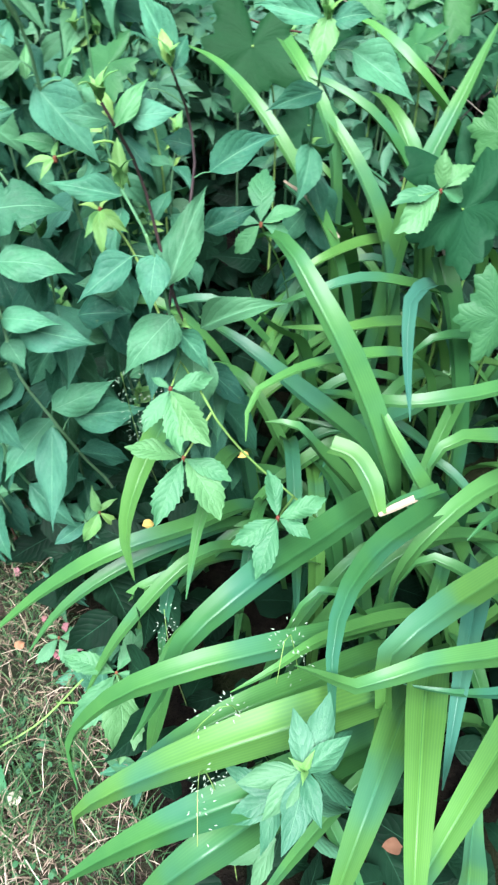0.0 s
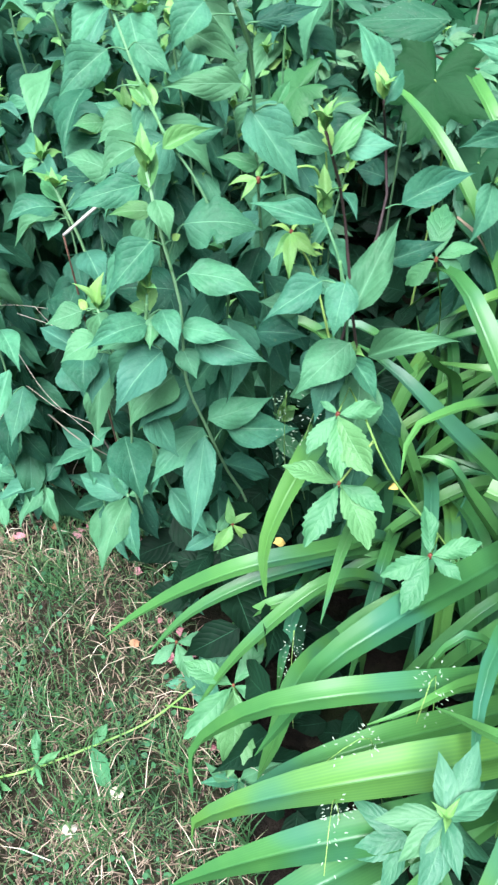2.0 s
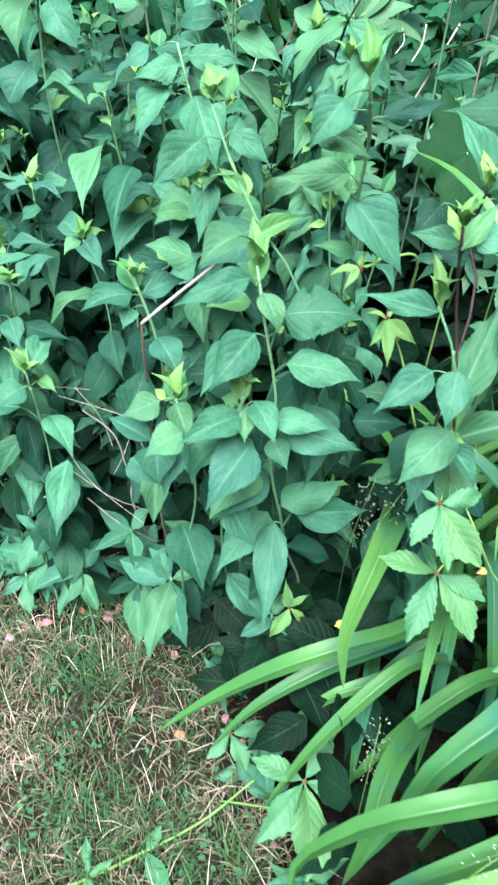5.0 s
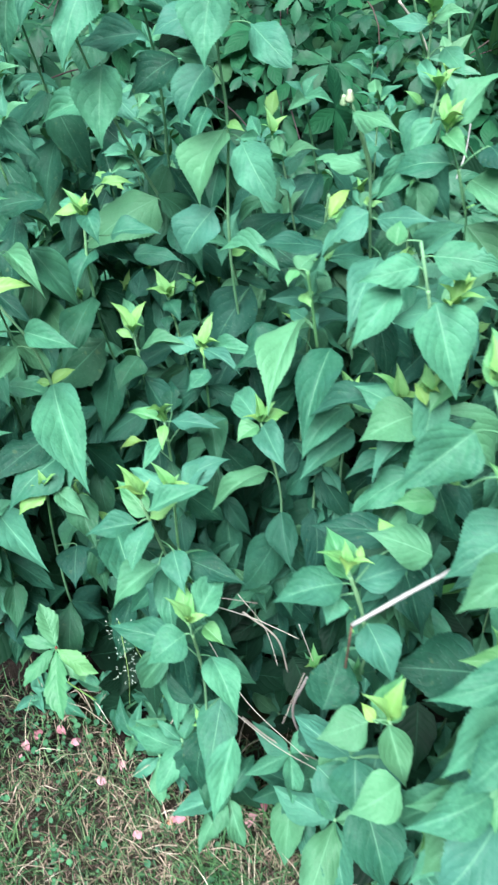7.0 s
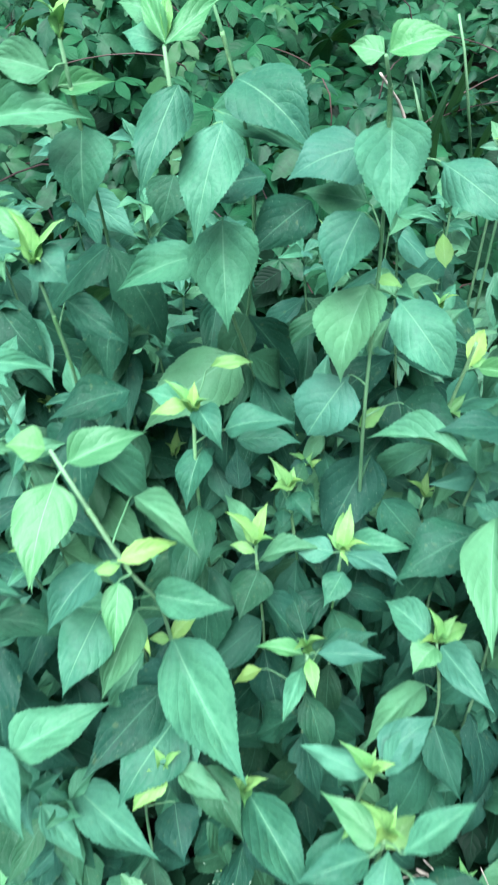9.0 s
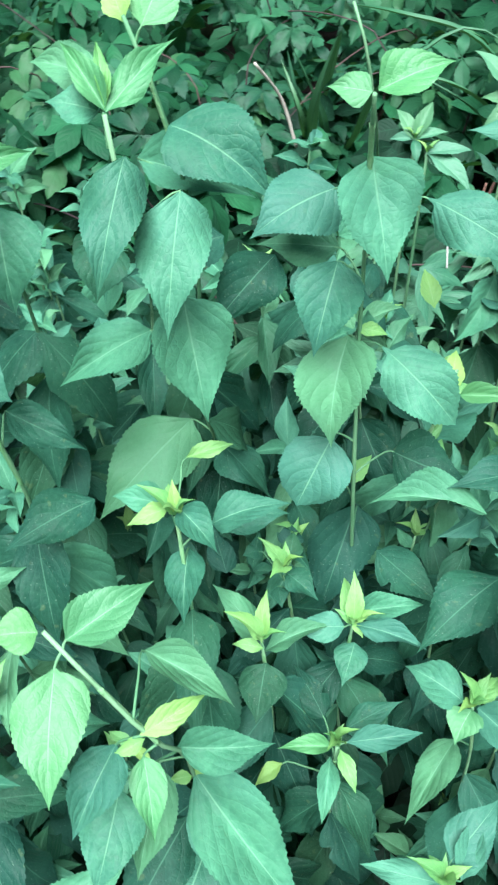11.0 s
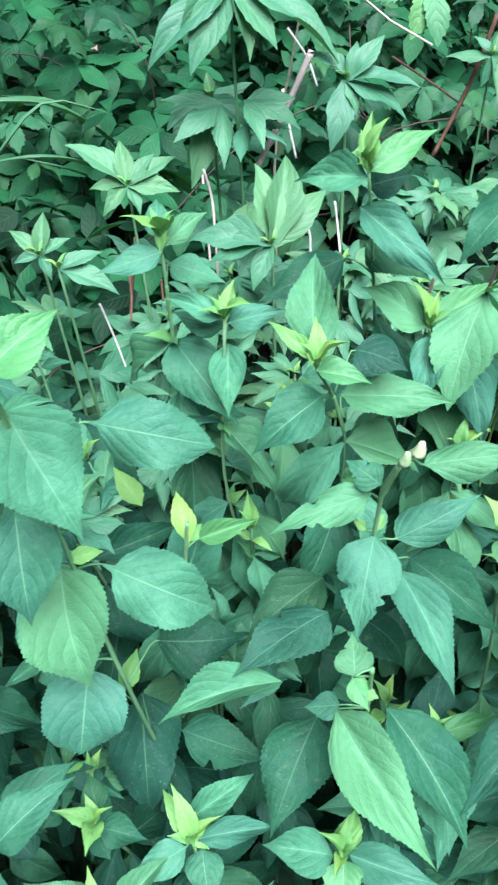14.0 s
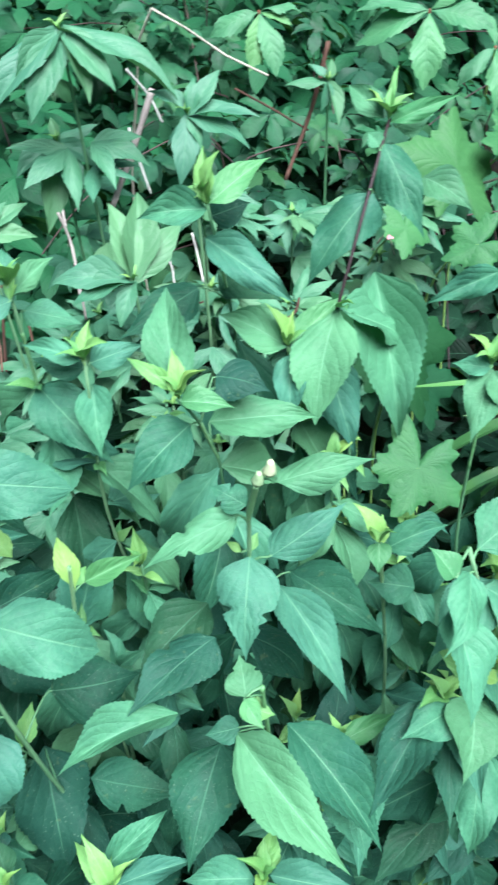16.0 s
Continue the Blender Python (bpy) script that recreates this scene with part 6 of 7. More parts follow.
creeper((-0.912, 0.958, 0.286), [(-0.941, 0.893, 0.274), (-0.872, 0.867, 0.246), (-0.857, 0.926, 0.261), (-0.838, 0.961, 0.266), (-0.966, 0.958, 0.301), (-0.953, 1.012, 0.315)], tail=[(-0.956, 0.992, 0.100), (-0.877, 0.992, 0.000)])
rosette((-0.443, 0.813, 0.235), [(-0.463, 0.687, 0.183), (-0.401, 0.719, 0.185), (-0.487, 0.857, 0.263), (-0.383, 0.827, 0.230), (-0.537, 0.822, 0.257)])
rosette((-0.597, 0.813, 0.239), [(-0.621, 0.734, 0.210), (-0.561, 0.760, 0.205), (-0.647, 0.822, 0.256), (-0.573, 0.871, 0.258), (-0.672, 0.769, 0.239)])
rosette((-0.328, 0.815, 0.307), [(-0.332, 0.743, 0.274), (-0.271, 0.810, 0.297), (-0.381, 0.847, 0.329), (-0.302, 0.872, 0.331)])
rosette((-0.520, 0.875, 0.279), [(-0.583, 0.895, 0.303), (-0.486, 0.921, 0.293), (-0.507, 0.816, 0.247), (-0.578, 0.833, 0.272)])
rosette((-0.268, 0.740, 0.270), [(-0.316, 0.706, 0.261), (-0.227, 0.715, 0.255), (-0.300, 0.768, 0.285), (-0.247, 0.778, 0.284)])
rosette((-0.676, 0.859, 0.281), [(-0.696, 0.789, 0.255), (-0.632, 0.836, 0.256), (-0.666, 0.899, 0.297), (-0.717, 0.873, 0.301)])
rosette((-0.520, 0.898, 0.100), [(-0.511, 0.792, 0.030), (-0.450, 0.810, 0.030), (-0.579, 0.860, 0.100), (-0.605, 0.900, 0.160), (-0.509, 0.956, 0.200), (-0.426, 0.916, 0.200)])
rosette((-0.675, 0.935, 0.060), [(-0.731, 0.903, 0.030), (-0.659, 0.873, 0.020), (-0.622, 0.905, 0.030), (-0.730, 0.924, 0.100), (-0.648, 0.972, 0.150)])
rosette((-0.755, 0.913, 0.050), [(-0.800, 0.883, 0.020), (-0.731, 0.846, 0.020), (-0.699, 0.894, 0.050), (-0.786, 0.928, 0.100)])
rosette((-0.703, 0.913, 0.100), [(-0.800, 0.923, 0.120), (-0.735, 0.867, 0.040), (-0.680, 0.878, 0.030), (-0.654, 0.942, 0.150)])
rosette((-0.500, 0.900, 0.080), [(-0.544, 0.931, 0.120), (-0.469, 0.837, 0.020), (-0.553, 0.881, 0.050), (-0.443, 0.896, 0.050), (-0.501, 0.857, 0.020)])
creeper((-0.319, 0.604, 0.124), [(-0.354, 0.565, 0.115), (-0.288, 0.555, 0.104), (-0.257, 0.621, 0.122), (-0.338, 0.607, 0.127)], tail=[(-0.317, 0.618, 0.000)])
creeper((-0.241, 0.740, 0.300), [(-0.259, 0.760, 0.340), (-0.212, 0.761, 0.310), (-0.216, 0.732, 0.260), (-0.281, 0.720, 0.260)], young=True, tail=[(-0.244, 0.842, 0.050)])
lobed_plant((0.051, 0.235, 0.636), [(0.042, 0.291, 0.647), (0.077, 0.305, 0.651), (0.095, 0.266, 0.644), (-0.012, 0.225, 0.631), (0.012, 0.194, 0.626), (0.029, 0.166, 0.620), (0.065, 0.188, 0.627)])
lobed_plant((-0.023, 1.760, 0.959), [(0.044, 1.691, 0.953), (0.015, 1.682, 0.925), (0.011, 1.774, 0.995), (0.038, 1.753, 0.999), (-0.076, 1.726, 0.893), (-0.034, 1.728, 0.926), (-0.041, 1.813, 0.988)])
lobed_plant((-0.279, 1.933, 0.845), [(-0.323, 2.012, 0.893), (-0.262, 1.976, 0.889), (-0.325, 1.961, 0.849), (-0.329, 1.929, 0.820), (-0.204, 1.919, 0.865), (-0.222, 1.888, 0.830), (-0.227, 1.938, 0.871), (-0.286, 1.901, 0.814)])
lobed_plant((-0.199, 1.712, 0.815), [(-0.158, 1.787, 0.886), (-0.117, 1.762, 0.890), (-0.101, 1.705, 0.859), (-0.277, 1.789, 0.828), (-0.276, 1.751, 0.803), (-0.247, 1.691, 0.777)])
lobed_plant((-0.112, 1.951, 0.906), [(-0.198, 1.909, 0.817), (-0.184, 1.962, 0.874), (-0.131, 1.887, 0.837), (-0.102, 1.974, 0.932), (-0.086, 1.896, 0.872), (-0.053, 1.926, 0.918)])
lobed_plant((-0.108, 1.885, 1.071), [(-0.194, 1.868, 0.991), (-0.133, 1.831, 0.997), (-0.233, 1.905, 1.001), (-0.091, 1.811, 1.007), (-0.030, 1.758, 0.996), (-0.183, 1.900, 1.032)])
lobed_plant((-0.448, 1.884, 0.835), [(-0.417, 1.917, 0.871), (-0.403, 1.878, 0.843), (-0.467, 1.923, 0.863), (-0.482, 1.894, 0.835), (-0.450, 1.857, 0.812)])
lobed_plant((0.382, 1.849, 0.834), [(0.377, 1.889, 0.857), (0.334, 1.907, 0.831), (0.345, 1.845, 0.799), (0.352, 1.805, 0.777), (0.407, 1.859, 0.863)])
lobed_plant((-0.449, 1.827, 0.844), [(-0.392, 1.813, 0.849), (-0.401, 1.771, 0.812), (-0.433, 1.805, 0.831)])
creeper((0.372, 1.992, 0.925), [(0.299, 2.044, 0.903), (0.305, 1.983, 0.857), (0.347, 1.926, 0.846), (0.398, 1.943, 0.907), (0.421, 1.940, 0.925)])
creeper((0.531, 1.751, 0.920), [(0.443, 1.838, 0.886), (0.477, 1.697, 0.827), (0.573, 1.655, 0.900), (0.589, 1.703, 0.948), (0.470, 1.855, 0.925)])
creeper((0.654, 1.688, 0.831), [(0.588, 1.716, 0.778), (0.600, 1.644, 0.751), (0.675, 1.729, 0.876)])
grape_leaf((0.295, 0.964, 0.720), (0.227, 0.967, 0.660), shaded=True)
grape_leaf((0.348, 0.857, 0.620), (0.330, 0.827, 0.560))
grape_leaf((0.320, 1.045, 0.700), (0.374, 1.004, 0.620), shaded=True)
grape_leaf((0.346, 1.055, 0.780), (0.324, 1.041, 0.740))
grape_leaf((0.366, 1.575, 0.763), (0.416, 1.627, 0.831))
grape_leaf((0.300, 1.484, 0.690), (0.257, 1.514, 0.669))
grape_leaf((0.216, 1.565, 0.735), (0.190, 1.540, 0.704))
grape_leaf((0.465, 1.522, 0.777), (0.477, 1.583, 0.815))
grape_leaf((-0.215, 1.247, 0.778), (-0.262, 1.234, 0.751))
grape_leaf((0.006, 1.431, 0.714), (-0.008, 1.356, 0.638), shaded=True)
grape_leaf((0.113, 1.453, 0.550), (0.094, 1.401, 0.500), shaded=True)
stick("dry_stalk", [(-0.355, 0.834, 0.880), (-0.403, 0.812, 0.845), (-0.447, 0.791, 0.811)], 0.0021, 0.0018, PALEWOOD, "broken dry pale stalk lying across the leaves")
stick("dry_stalk", [(0.130, 2.140, 0.000), (0.118, 2.060, 0.820), (0.110, 1.935, 1.020), (0.113, 1.893, 1.000), (0.148, 1.861, 0.960), (0.178, 1.798, 0.930)], 0.0030, 0.0016, STRAW, "thin curved dry pale stalk")
stick("twig", [(-0.172, 2.162, 0.600), (-0.241, 2.124, 0.450)], 0.0030, 0.0030, BROWN, "thin brown twig among leaves")
stick("twig", [(0.085, 2.314, 0.600), (-0.060, 2.106, 0.400)], 0.0030, 0.0030, TWIG, "thin grey twig among leaves")
stick("dry_stalk", [(-0.586, 2.456, 0.720), (-0.525, 2.506, 0.620), (-0.489, 2.519, 0.500)], 0.0030, 0.0040, STRAW, "curved dry pale stalk")
stick("flower_stalk", [(-0.542, 1.904, 1.020), (-0.530, 1.888, 0.980), (-0.510, 1.897, 0.900), (-0.465, 1.996, 0.750), (-0.343, 2.322, 0.400)], 0.0018, 0.0030, STEM, "thin green flower stalk")
stick("twig", [(-0.056, 1.873, 0.600), (0.039, 1.890, 0.550), (0.114, 1.925, 0.500)], 0.0018, 0.0018, BROWN, "thin brown twig among leaves")
stick("twig", [(0.435, 1.501, 0.750), (0.414, 1.708, 0.600), (0.400, 1.774, 0.500)], 0.0022, 0.0016, STRAW, "thin dry vine twig")
stick("twig", [(-0.043, 1.600, 0.700), (0.032, 1.639, 0.650), (0.126, 1.708, 0.600)], 0.0025, 0.0020, BROWN, "thin brown twig among leaves")
stick("twig", [(-0.609, 0.989, 0.450), (-0.562, 0.987, 0.400), (-0.543, 0.974, 0.330)], 0.0016, 0.0012, STRAW, "thin curled dry twig")
stick("twig", [(-0.508, 0.937, 0.400), (-0.525, 0.925, 0.330), (-0.507, 0.925, 0.200)], 0.0022, 0.0016, TWIG, "thin grey twig among leaves")
stick("twig", [(-0.589, 0.884, 0.350), (-0.549, 0.882, 0.300), (-0.485, 0.899, 0.220)], 0.0014, 0.0010, STRAW, "thin dry twig among leaves")
stick("dry_stalk", [(-0.611, 0.979, 0.512), (-0.568, 0.961, 0.456), (-0.548, 0.930, 0.432)], 0.0006, 0.0004, STRAW, "thin dry pale stalk among the lower leaves")
stick("dry_stalk", [(-0.642, 0.926, 0.476), (-0.583, 0.888, 0.396), (-0.489, 0.849, 0.340)], 0.0006, 0.0004, STRAW, "thin dry pale stalk among the lower leaves")
stick("dry_stalk", [(-0.678, 0.928, 0.546), (-0.636, 0.955, 0.532), (-0.580, 0.963, 0.525)], 0.0006, 0.0004, STRAW, "thin dry pale stalk among the lower leaves")
stick("dry_stalk", [(-0.693, 0.869, 0.311), (-0.670, 0.930, 0.335)], 0.0006, 0.0004, STRAW, "thin dry pale stalk among the lower leaves")
stick("dry_stalk", [(-0.630, 0.951, 0.518), (-0.584, 0.955, 0.499), (-0.522, 0.941, 0.494)], 0.0006, 0.0004, STRAW, "thin dry pale stalk among the lower leaves")
stick("dry_stalk", [(-0.585, 0.837, 0.473), (-0.525, 0.816, 0.445), (-0.467, 0.798, 0.443)], 0.0006, 0.0004, STRAW, "thin dry pale stalk among the lower leaves")
stick("dry_stalk", [(-0.504, 0.888, 0.509), (-0.512, 0.867, 0.488), (-0.520, 0.830, 0.483)], 0.0006, 0.0004, STRAW, "thin dry pale stalk among the lower leaves")
stick("dry_stalk", [(-0.533, 1.003, 0.422), (-0.507, 0.977, 0.372)], 0.0006, 0.0004, STRAW, "thin dry pale stalk among the lower leaves")
stick("dry_stalk", [(-0.302, 0.901, 0.534), (-0.290, 0.858, 0.477)], 0.0006, 0.0004, STRAW, "thin dry pale stalk among the lower leaves")
stick("twig", [(0.019, 1.878, 0.951), (-0.017, 1.887, 0.890), (-0.091, 1.880, 0.815)], 0.0052, 0.0042, TWIG, "weathered grey dead stick among the vines")
stick("dry_stalk", [(0.024, 1.937, 0.965), (0.041, 1.914, 0.922), (0.035, 1.887, 0.892)], 0.0020, 0.0016, PALEWOOD, "pale bleached dead stalk among the vines")
stick("dry_stalk", [(0.007, 1.934, 0.883), (0.005, 1.922, 0.838), (-0.009, 1.889, 0.794)], 0.0024, 0.0018, PALEWOOD, "pale bleached dead stalk among the vines")
stick("twig", [(0.308, 2.004, 0.814), (0.344, 1.958, 0.778), (0.369, 1.886, 0.742)], 0.0022, 0.0018, BROWN, "thin reddish brown twig among vines")
stick("twig", [(0.423, 1.881, 0.882), (0.390, 1.885, 0.799), (0.298, 1.884, 0.677)], 0.0042, 0.0034, BROWN, "reddish brown twig among the vines")
stick("dry_stalk", [(-0.109, 1.760, 0.793), (-0.102, 1.752, 0.772), (-0.117, 1.732, 0.753)], 0.0018, 0.0014, PALEWOOD, "pale dead stalk behind the leaves")
stick("dry_stalk", [(-0.066, 1.737, 0.810), (-0.069, 1.728, 0.776), (-0.086, 1.704, 0.751)], 0.0018, 0.0014, PALEWOOD, "pale dead stalk behind the leaves")
stick("twig", [(-0.178, 1.890, 0.845), (-0.177, 1.880, 0.810), (-0.197, 1.850, 0.771), (-0.218, 1.826, 0.708)], 0.0022, 0.0018, TWIG, "thin grey twig among leaves")
stick("dry_stalk", [(-0.395, 1.860, 0.741), (-0.396, 1.837, 0.696), (-0.405, 1.801, 0.667)], 0.0018, 0.0014, PALEWOOD, "thin dry pale stalk")
stick("twig", [(-0.322, 1.897, 0.743), (-0.336, 1.883, 0.700), (-0.354, 1.863, 0.682)], 0.0020, 0.0016, BROWN, "thin brown twig among leaves")
stick("twig", [(-0.271, 1.902, 0.695), (-0.279, 1.894, 0.663)], 0.0020, 0.0016, BROWN, "thin brown twig among leaves")
stick("dry_stalk", [(-0.447, 0.791, 0.812), (-0.449, 0.800, 0.740), (-0.452, 0.830, 0.400), (-0.455, 0.860, 0.000)], 0.0012, 0.0018, BROWN, "broken dry pale stalk standing among leaves")
runner = stick("runner", [(-0.650, 0.346, 0.015), (-0.544, 0.383, 0.020), (-0.444, 0.440, 0.020), (-0.358, 0.491, 0.030), (-0.275, 0.542, 0.100)], 0.0022, 0.0018, VINE, "pale green creeper runner lying on the lawn")
for root, ends, wide in (((-0.437, 0.443, 0.024), ((-0.384, 0.380, 0.03), (-0.414, 0.473, 0.05)), 0.46), ((-0.520, 0.398, 0.024), ((-0.528, 0.447, 0.05), (-0.520, 0.374, 0.03), (-0.494, 0.366, 0.03), (-0.480, 0.415, 0.045)), 0.3), ((-0.580, 0.368, 0.022), ((-0.540, 0.352, 0.035), (-0.570, 0.320, 0.03), (-0.552, 0.332, 0.04)), 0.3)):
    for tip in ends:
        part("leaf", LEAFLETS[len(ends) % 5], runner, m=lay(root, tip, wide * (Vector(tip) - Vector(root)).length, 8))
stick("dry_stalk", [(-0.561, 0.543, 0.012), (-0.576, 0.437, 0.012)], 0.0012, 0.0009, STRAW, "dry grass stalk on the lawn")
stick("dry_stalk", [(-0.526, 0.750, 0.012), (-0.592, 0.626, 0.012), (-0.658, 0.540, 0.012)], 0.0014, 0.0010, STRAW, "dry grass stalk on the lawn")
stick("dry_stalk", [(-0.561, 0.545, 0.012), (-0.580, 0.442, 0.012)], 0.0012, 0.0010, STRAW, "dry grass stalk on the lawn")
scrap("fallen_petal", (-0.580, 0.858, 0.018), 0.020, PETAL, "dry pink fallen petal at the edge of the lawn", 68)
scrap("fallen_petal", (-0.568, 0.880, 0.018), 0.020, PETAL, "dry pink fallen petal at the edge of the lawn", 69)
scrap("fallen_petal", (-0.443, 0.789, 0.018), 0.020, PETAL, "dry pink fallen petal at the edge of the lawn", 70)
scrap("fallen_petal", (-0.586, 0.854, 0.018), 0.020, PETAL, "dry pink fallen petal at the edge of the lawn", 71)
scrap("fallen_petal", (-0.849, 0.862, 0.018), 0.020, PETAL, "dry pink fallen petal at the edge of the lawn", 72)
scrap("fallen_petal", (-0.759, 0.792, 0.018), 0.020, PETAL, "dry pink fallen petal at the edge of the lawn", 73)
scrap("fallen_petal", (-0.918, 0.918, 0.018), 0.020, PETAL, "dry pink fallen petal at the edge of the lawn", 74)
scrap("fallen_petal", (-0.698, 0.833, 0.018), 0.020, PETAL, "dry pink fallen petal at the edge of the lawn", 75)
scrap("fallen_petal", (-0.772, 0.901, 0.018), 0.020, PETAL, "dry pink fallen petal at the edge of the lawn", 76)
scrap("fallen_petal", (-0.674, 0.904, 0.018), 0.020, PETAL, "dry pink fallen petal at the edge of the lawn", 77)
scrap("fallen_petal", (-0.457, 0.859, 0.018), 0.020, PETAL, "dry pink fallen petal at the edge of the lawn", 78)
scrap("pale_leaf", (-0.376, 0.377, 0.015), 0.030, WHITEPETAL, "pale yellowing fallen leaf on the lawn", 79)
scrap("pale_leaf", (-0.438, 0.309, 0.012), 0.032, STRAW, "pale dry fallen leaf on the lawn", 80)
scrap("dead_leaf", (-0.411, 0.635, 0.030), 0.020, DEADLEAF, "orange brown fallen leaf on the lawn", 81)
scrap("dead_leaf", (0.179, 0.244, 0.300), 0.026, DEADLEAF, "brown dead leaf among the daylilies", 82)
scrap("yellow_leaf", (-0.008, 0.659, 0.560), 0.016, YELLOWLEAF, "small yellow leaf on the creeper", 83)
scrap("yellow_leaf", (-0.161, 0.716, 0.300), 0.020, YELLOWLEAF, "yellow fallen leaf under plants", 84)
scrap("dead_leaf", (-0.267, 0.933, 0.200), 0.020, DEADLEAF, "orange dead leaf under the plants", 85)
scrap("dead_leaf", (-0.338, 0.810, 0.100), 0.045, WHITEPETAL, "pale dead leaf at the edge of the bed", 86)
scrap("dry_petal", (-0.249, 3.112, 0.200), 0.030, PETAL, "dry pinkish fallen petal among the vines", 87)
scrap("dry_petal", (-0.186, 3.134, 0.200), 0.030, PETAL, "dry pinkish fallen petal among the vines", 88)
scrap("dry_petal", (0.065, 2.904, 0.250), 0.030, PETAL, "dry pinkish fallen petal among the vines", 89)
scrap("dry_petal", (-0.277, 3.023, 0.200), 0.030, PETAL, "dry pinkish fallen petal among the vines", 90)
scrap("dry_petal", (-0.207, 3.065, 0.200), 0.030, PETAL, "dry pinkish fallen petal among the vines", 91)
scrap("dry_petal", (-0.327, 2.937, 0.200), 0.030, PETAL, "dry pinkish fallen petal among the vines", 92)
scrap("dry_petal", (-0.376, 2.816, 0.150), 0.030, PETAL, "dry pinkish fallen petal among the vines", 93)
scrap("fallen_petal", (0.036, 2.594, 0.750), 0.020, PETAL, "dry pink petal on a leaf", 94)
scrap("dry_petal", (0.121, 1.528, 0.780), 0.012, PETAL, "dry pale flower remnant", 95)
scrap("pale_leaf", (0.154, 0.316, 0.400), 0.020, WHITEPETAL, "small pale scrap among the daylilies", 96)
grass_head([(-0.017, 0.242, 0.100), (-0.032, 0.258, 0.450), (-0.050, 0.245, 0.580), (-0.050, 0.190, 0.550)], 0.030, 97)
grass_head([(0.051, 0.366, 0.100), (-0.001, 0.333, 0.450), (-0.035, 0.305, 0.600), (-0.059, 0.292, 0.570)], 0.025, 98)
grass_head([(0.107, 0.452, 0.100), (0.058, 0.388, 0.500), (0.038, 0.375, 0.620), (0.029, 0.342, 0.580)], 0.035, 99)
grass_head([(-0.105, 0.516, 0.050), (-0.115, 0.506, 0.300), (-0.115, 0.518, 0.400)], 0.030, 100)
grass_head([(-0.119, 0.881, 0.100), (-0.132, 0.731, 0.550), (-0.109, 0.694, 0.700)], 0.030, 101)
grass_head([(-0.152, 0.881, 0.100), (-0.162, 0.751, 0.500), (-0.156, 0.694, 0.680)], 0.025, 102)
grass_head([(-0.772, 1.013, 0.020), (-0.804, 1.016, 0.200), (-0.833, 1.032, 0.280)], 0.050, 103)
grass_head([(-0.844, 1.001, 0.020), (-0.801, 0.972, 0.300), (-0.809, 0.991, 0.350)], 0.040, 104)
stick("dry_stalk", [(0.121, 1.528, 0.780), (0.313, 1.648, 0.600), (0.909, 2.014, 0.000)], 0.0012, 0.0016, STRAW, "thin dry flower stalk among leaves")
back_clump = thing("daylily_clump", "daylily clump with bluish green strap leaves behind the sunflowers", "plant")
daylily_blade(back_clump, [(-0.301, 3.186, 0.000), (-0.389, 2.829, 0.300), (-0.418, 2.597, 0.600), (-0.389, 2.567, 0.720)], 0.0300, mat=BLUESTRAP)
daylily_blade(back_clump, [(-0.284, 3.181, 0.000), (-0.382, 2.858, 0.300), (-0.467, 2.670, 0.550), (-0.481, 2.741, 0.600)], 0.0260, mat=BLUESTRAP)
daylily_blade(back_clump, [(-0.284, 3.181, 0.000), (-0.339, 2.875, 0.300), (-0.378, 2.769, 0.450), (-0.452, 2.777, 0.620)], 0.0240, mat=BLUESTRAP)
daylily_blade(back_clump, [(-0.267, 3.175, 0.000), (-0.285, 2.789, 0.350), (-0.245, 2.576, 0.620), (-0.105, 2.561, 0.700), (-0.008, 2.508, 0.660)], 0.0200, mat=BLUESTRAP)
daylily_blade(back_clump, [(0.075, 2.820, 0.000), (0.071, 2.677, 0.500), (-0.040, 2.705, 0.620), (-0.191, 2.772, 0.660), (-0.266, 2.974, 0.620)], 0.0220, mat=BLUESTRAP)
daylily_blade(back_clump, [(0.089, 2.742, 0.000), (0.024, 2.656, 0.450), (-0.128, 2.630, 0.560), (-0.244, 2.729, 0.550)], 0.0200, mat=BLUESTRAP)
daylily_blade(back_clump, [(-0.343, 3.185, 0.000), (-0.347, 3.012, 0.250), (-0.348, 2.826, 0.500), (-0.356, 2.672, 0.680)], 0.0300, mat=BLUESTRAP)
daylily_blade(back_clump, [(-0.343, 3.185, 0.000), (-0.366, 2.996, 0.300), (-0.436, 2.825, 0.500), (-0.448, 2.832, 0.580)], 0.0280, mat=BLUESTRAP)
daylily_blade(back_clump, [(0.359, 3.390, 0.000), (0.105, 2.862, 0.450), (-0.006, 2.757, 0.600), (-0.084, 2.892, 0.600)], 0.0240, mat=BLUESTRAP)
daylily_blade(back_clump, [(0.105, 2.999, 0.100), (-0.063, 2.634, 0.500), (-0.154, 2.678, 0.550)], 0.0200, mat=BLUESTRAP)
daylily_blade(back_clump, [(0.289, 1.476, 0.400), (0.164, 1.461, 0.500), (0.067, 1.536, 0.520)], 0.0200, mat=BLUESTRAP)

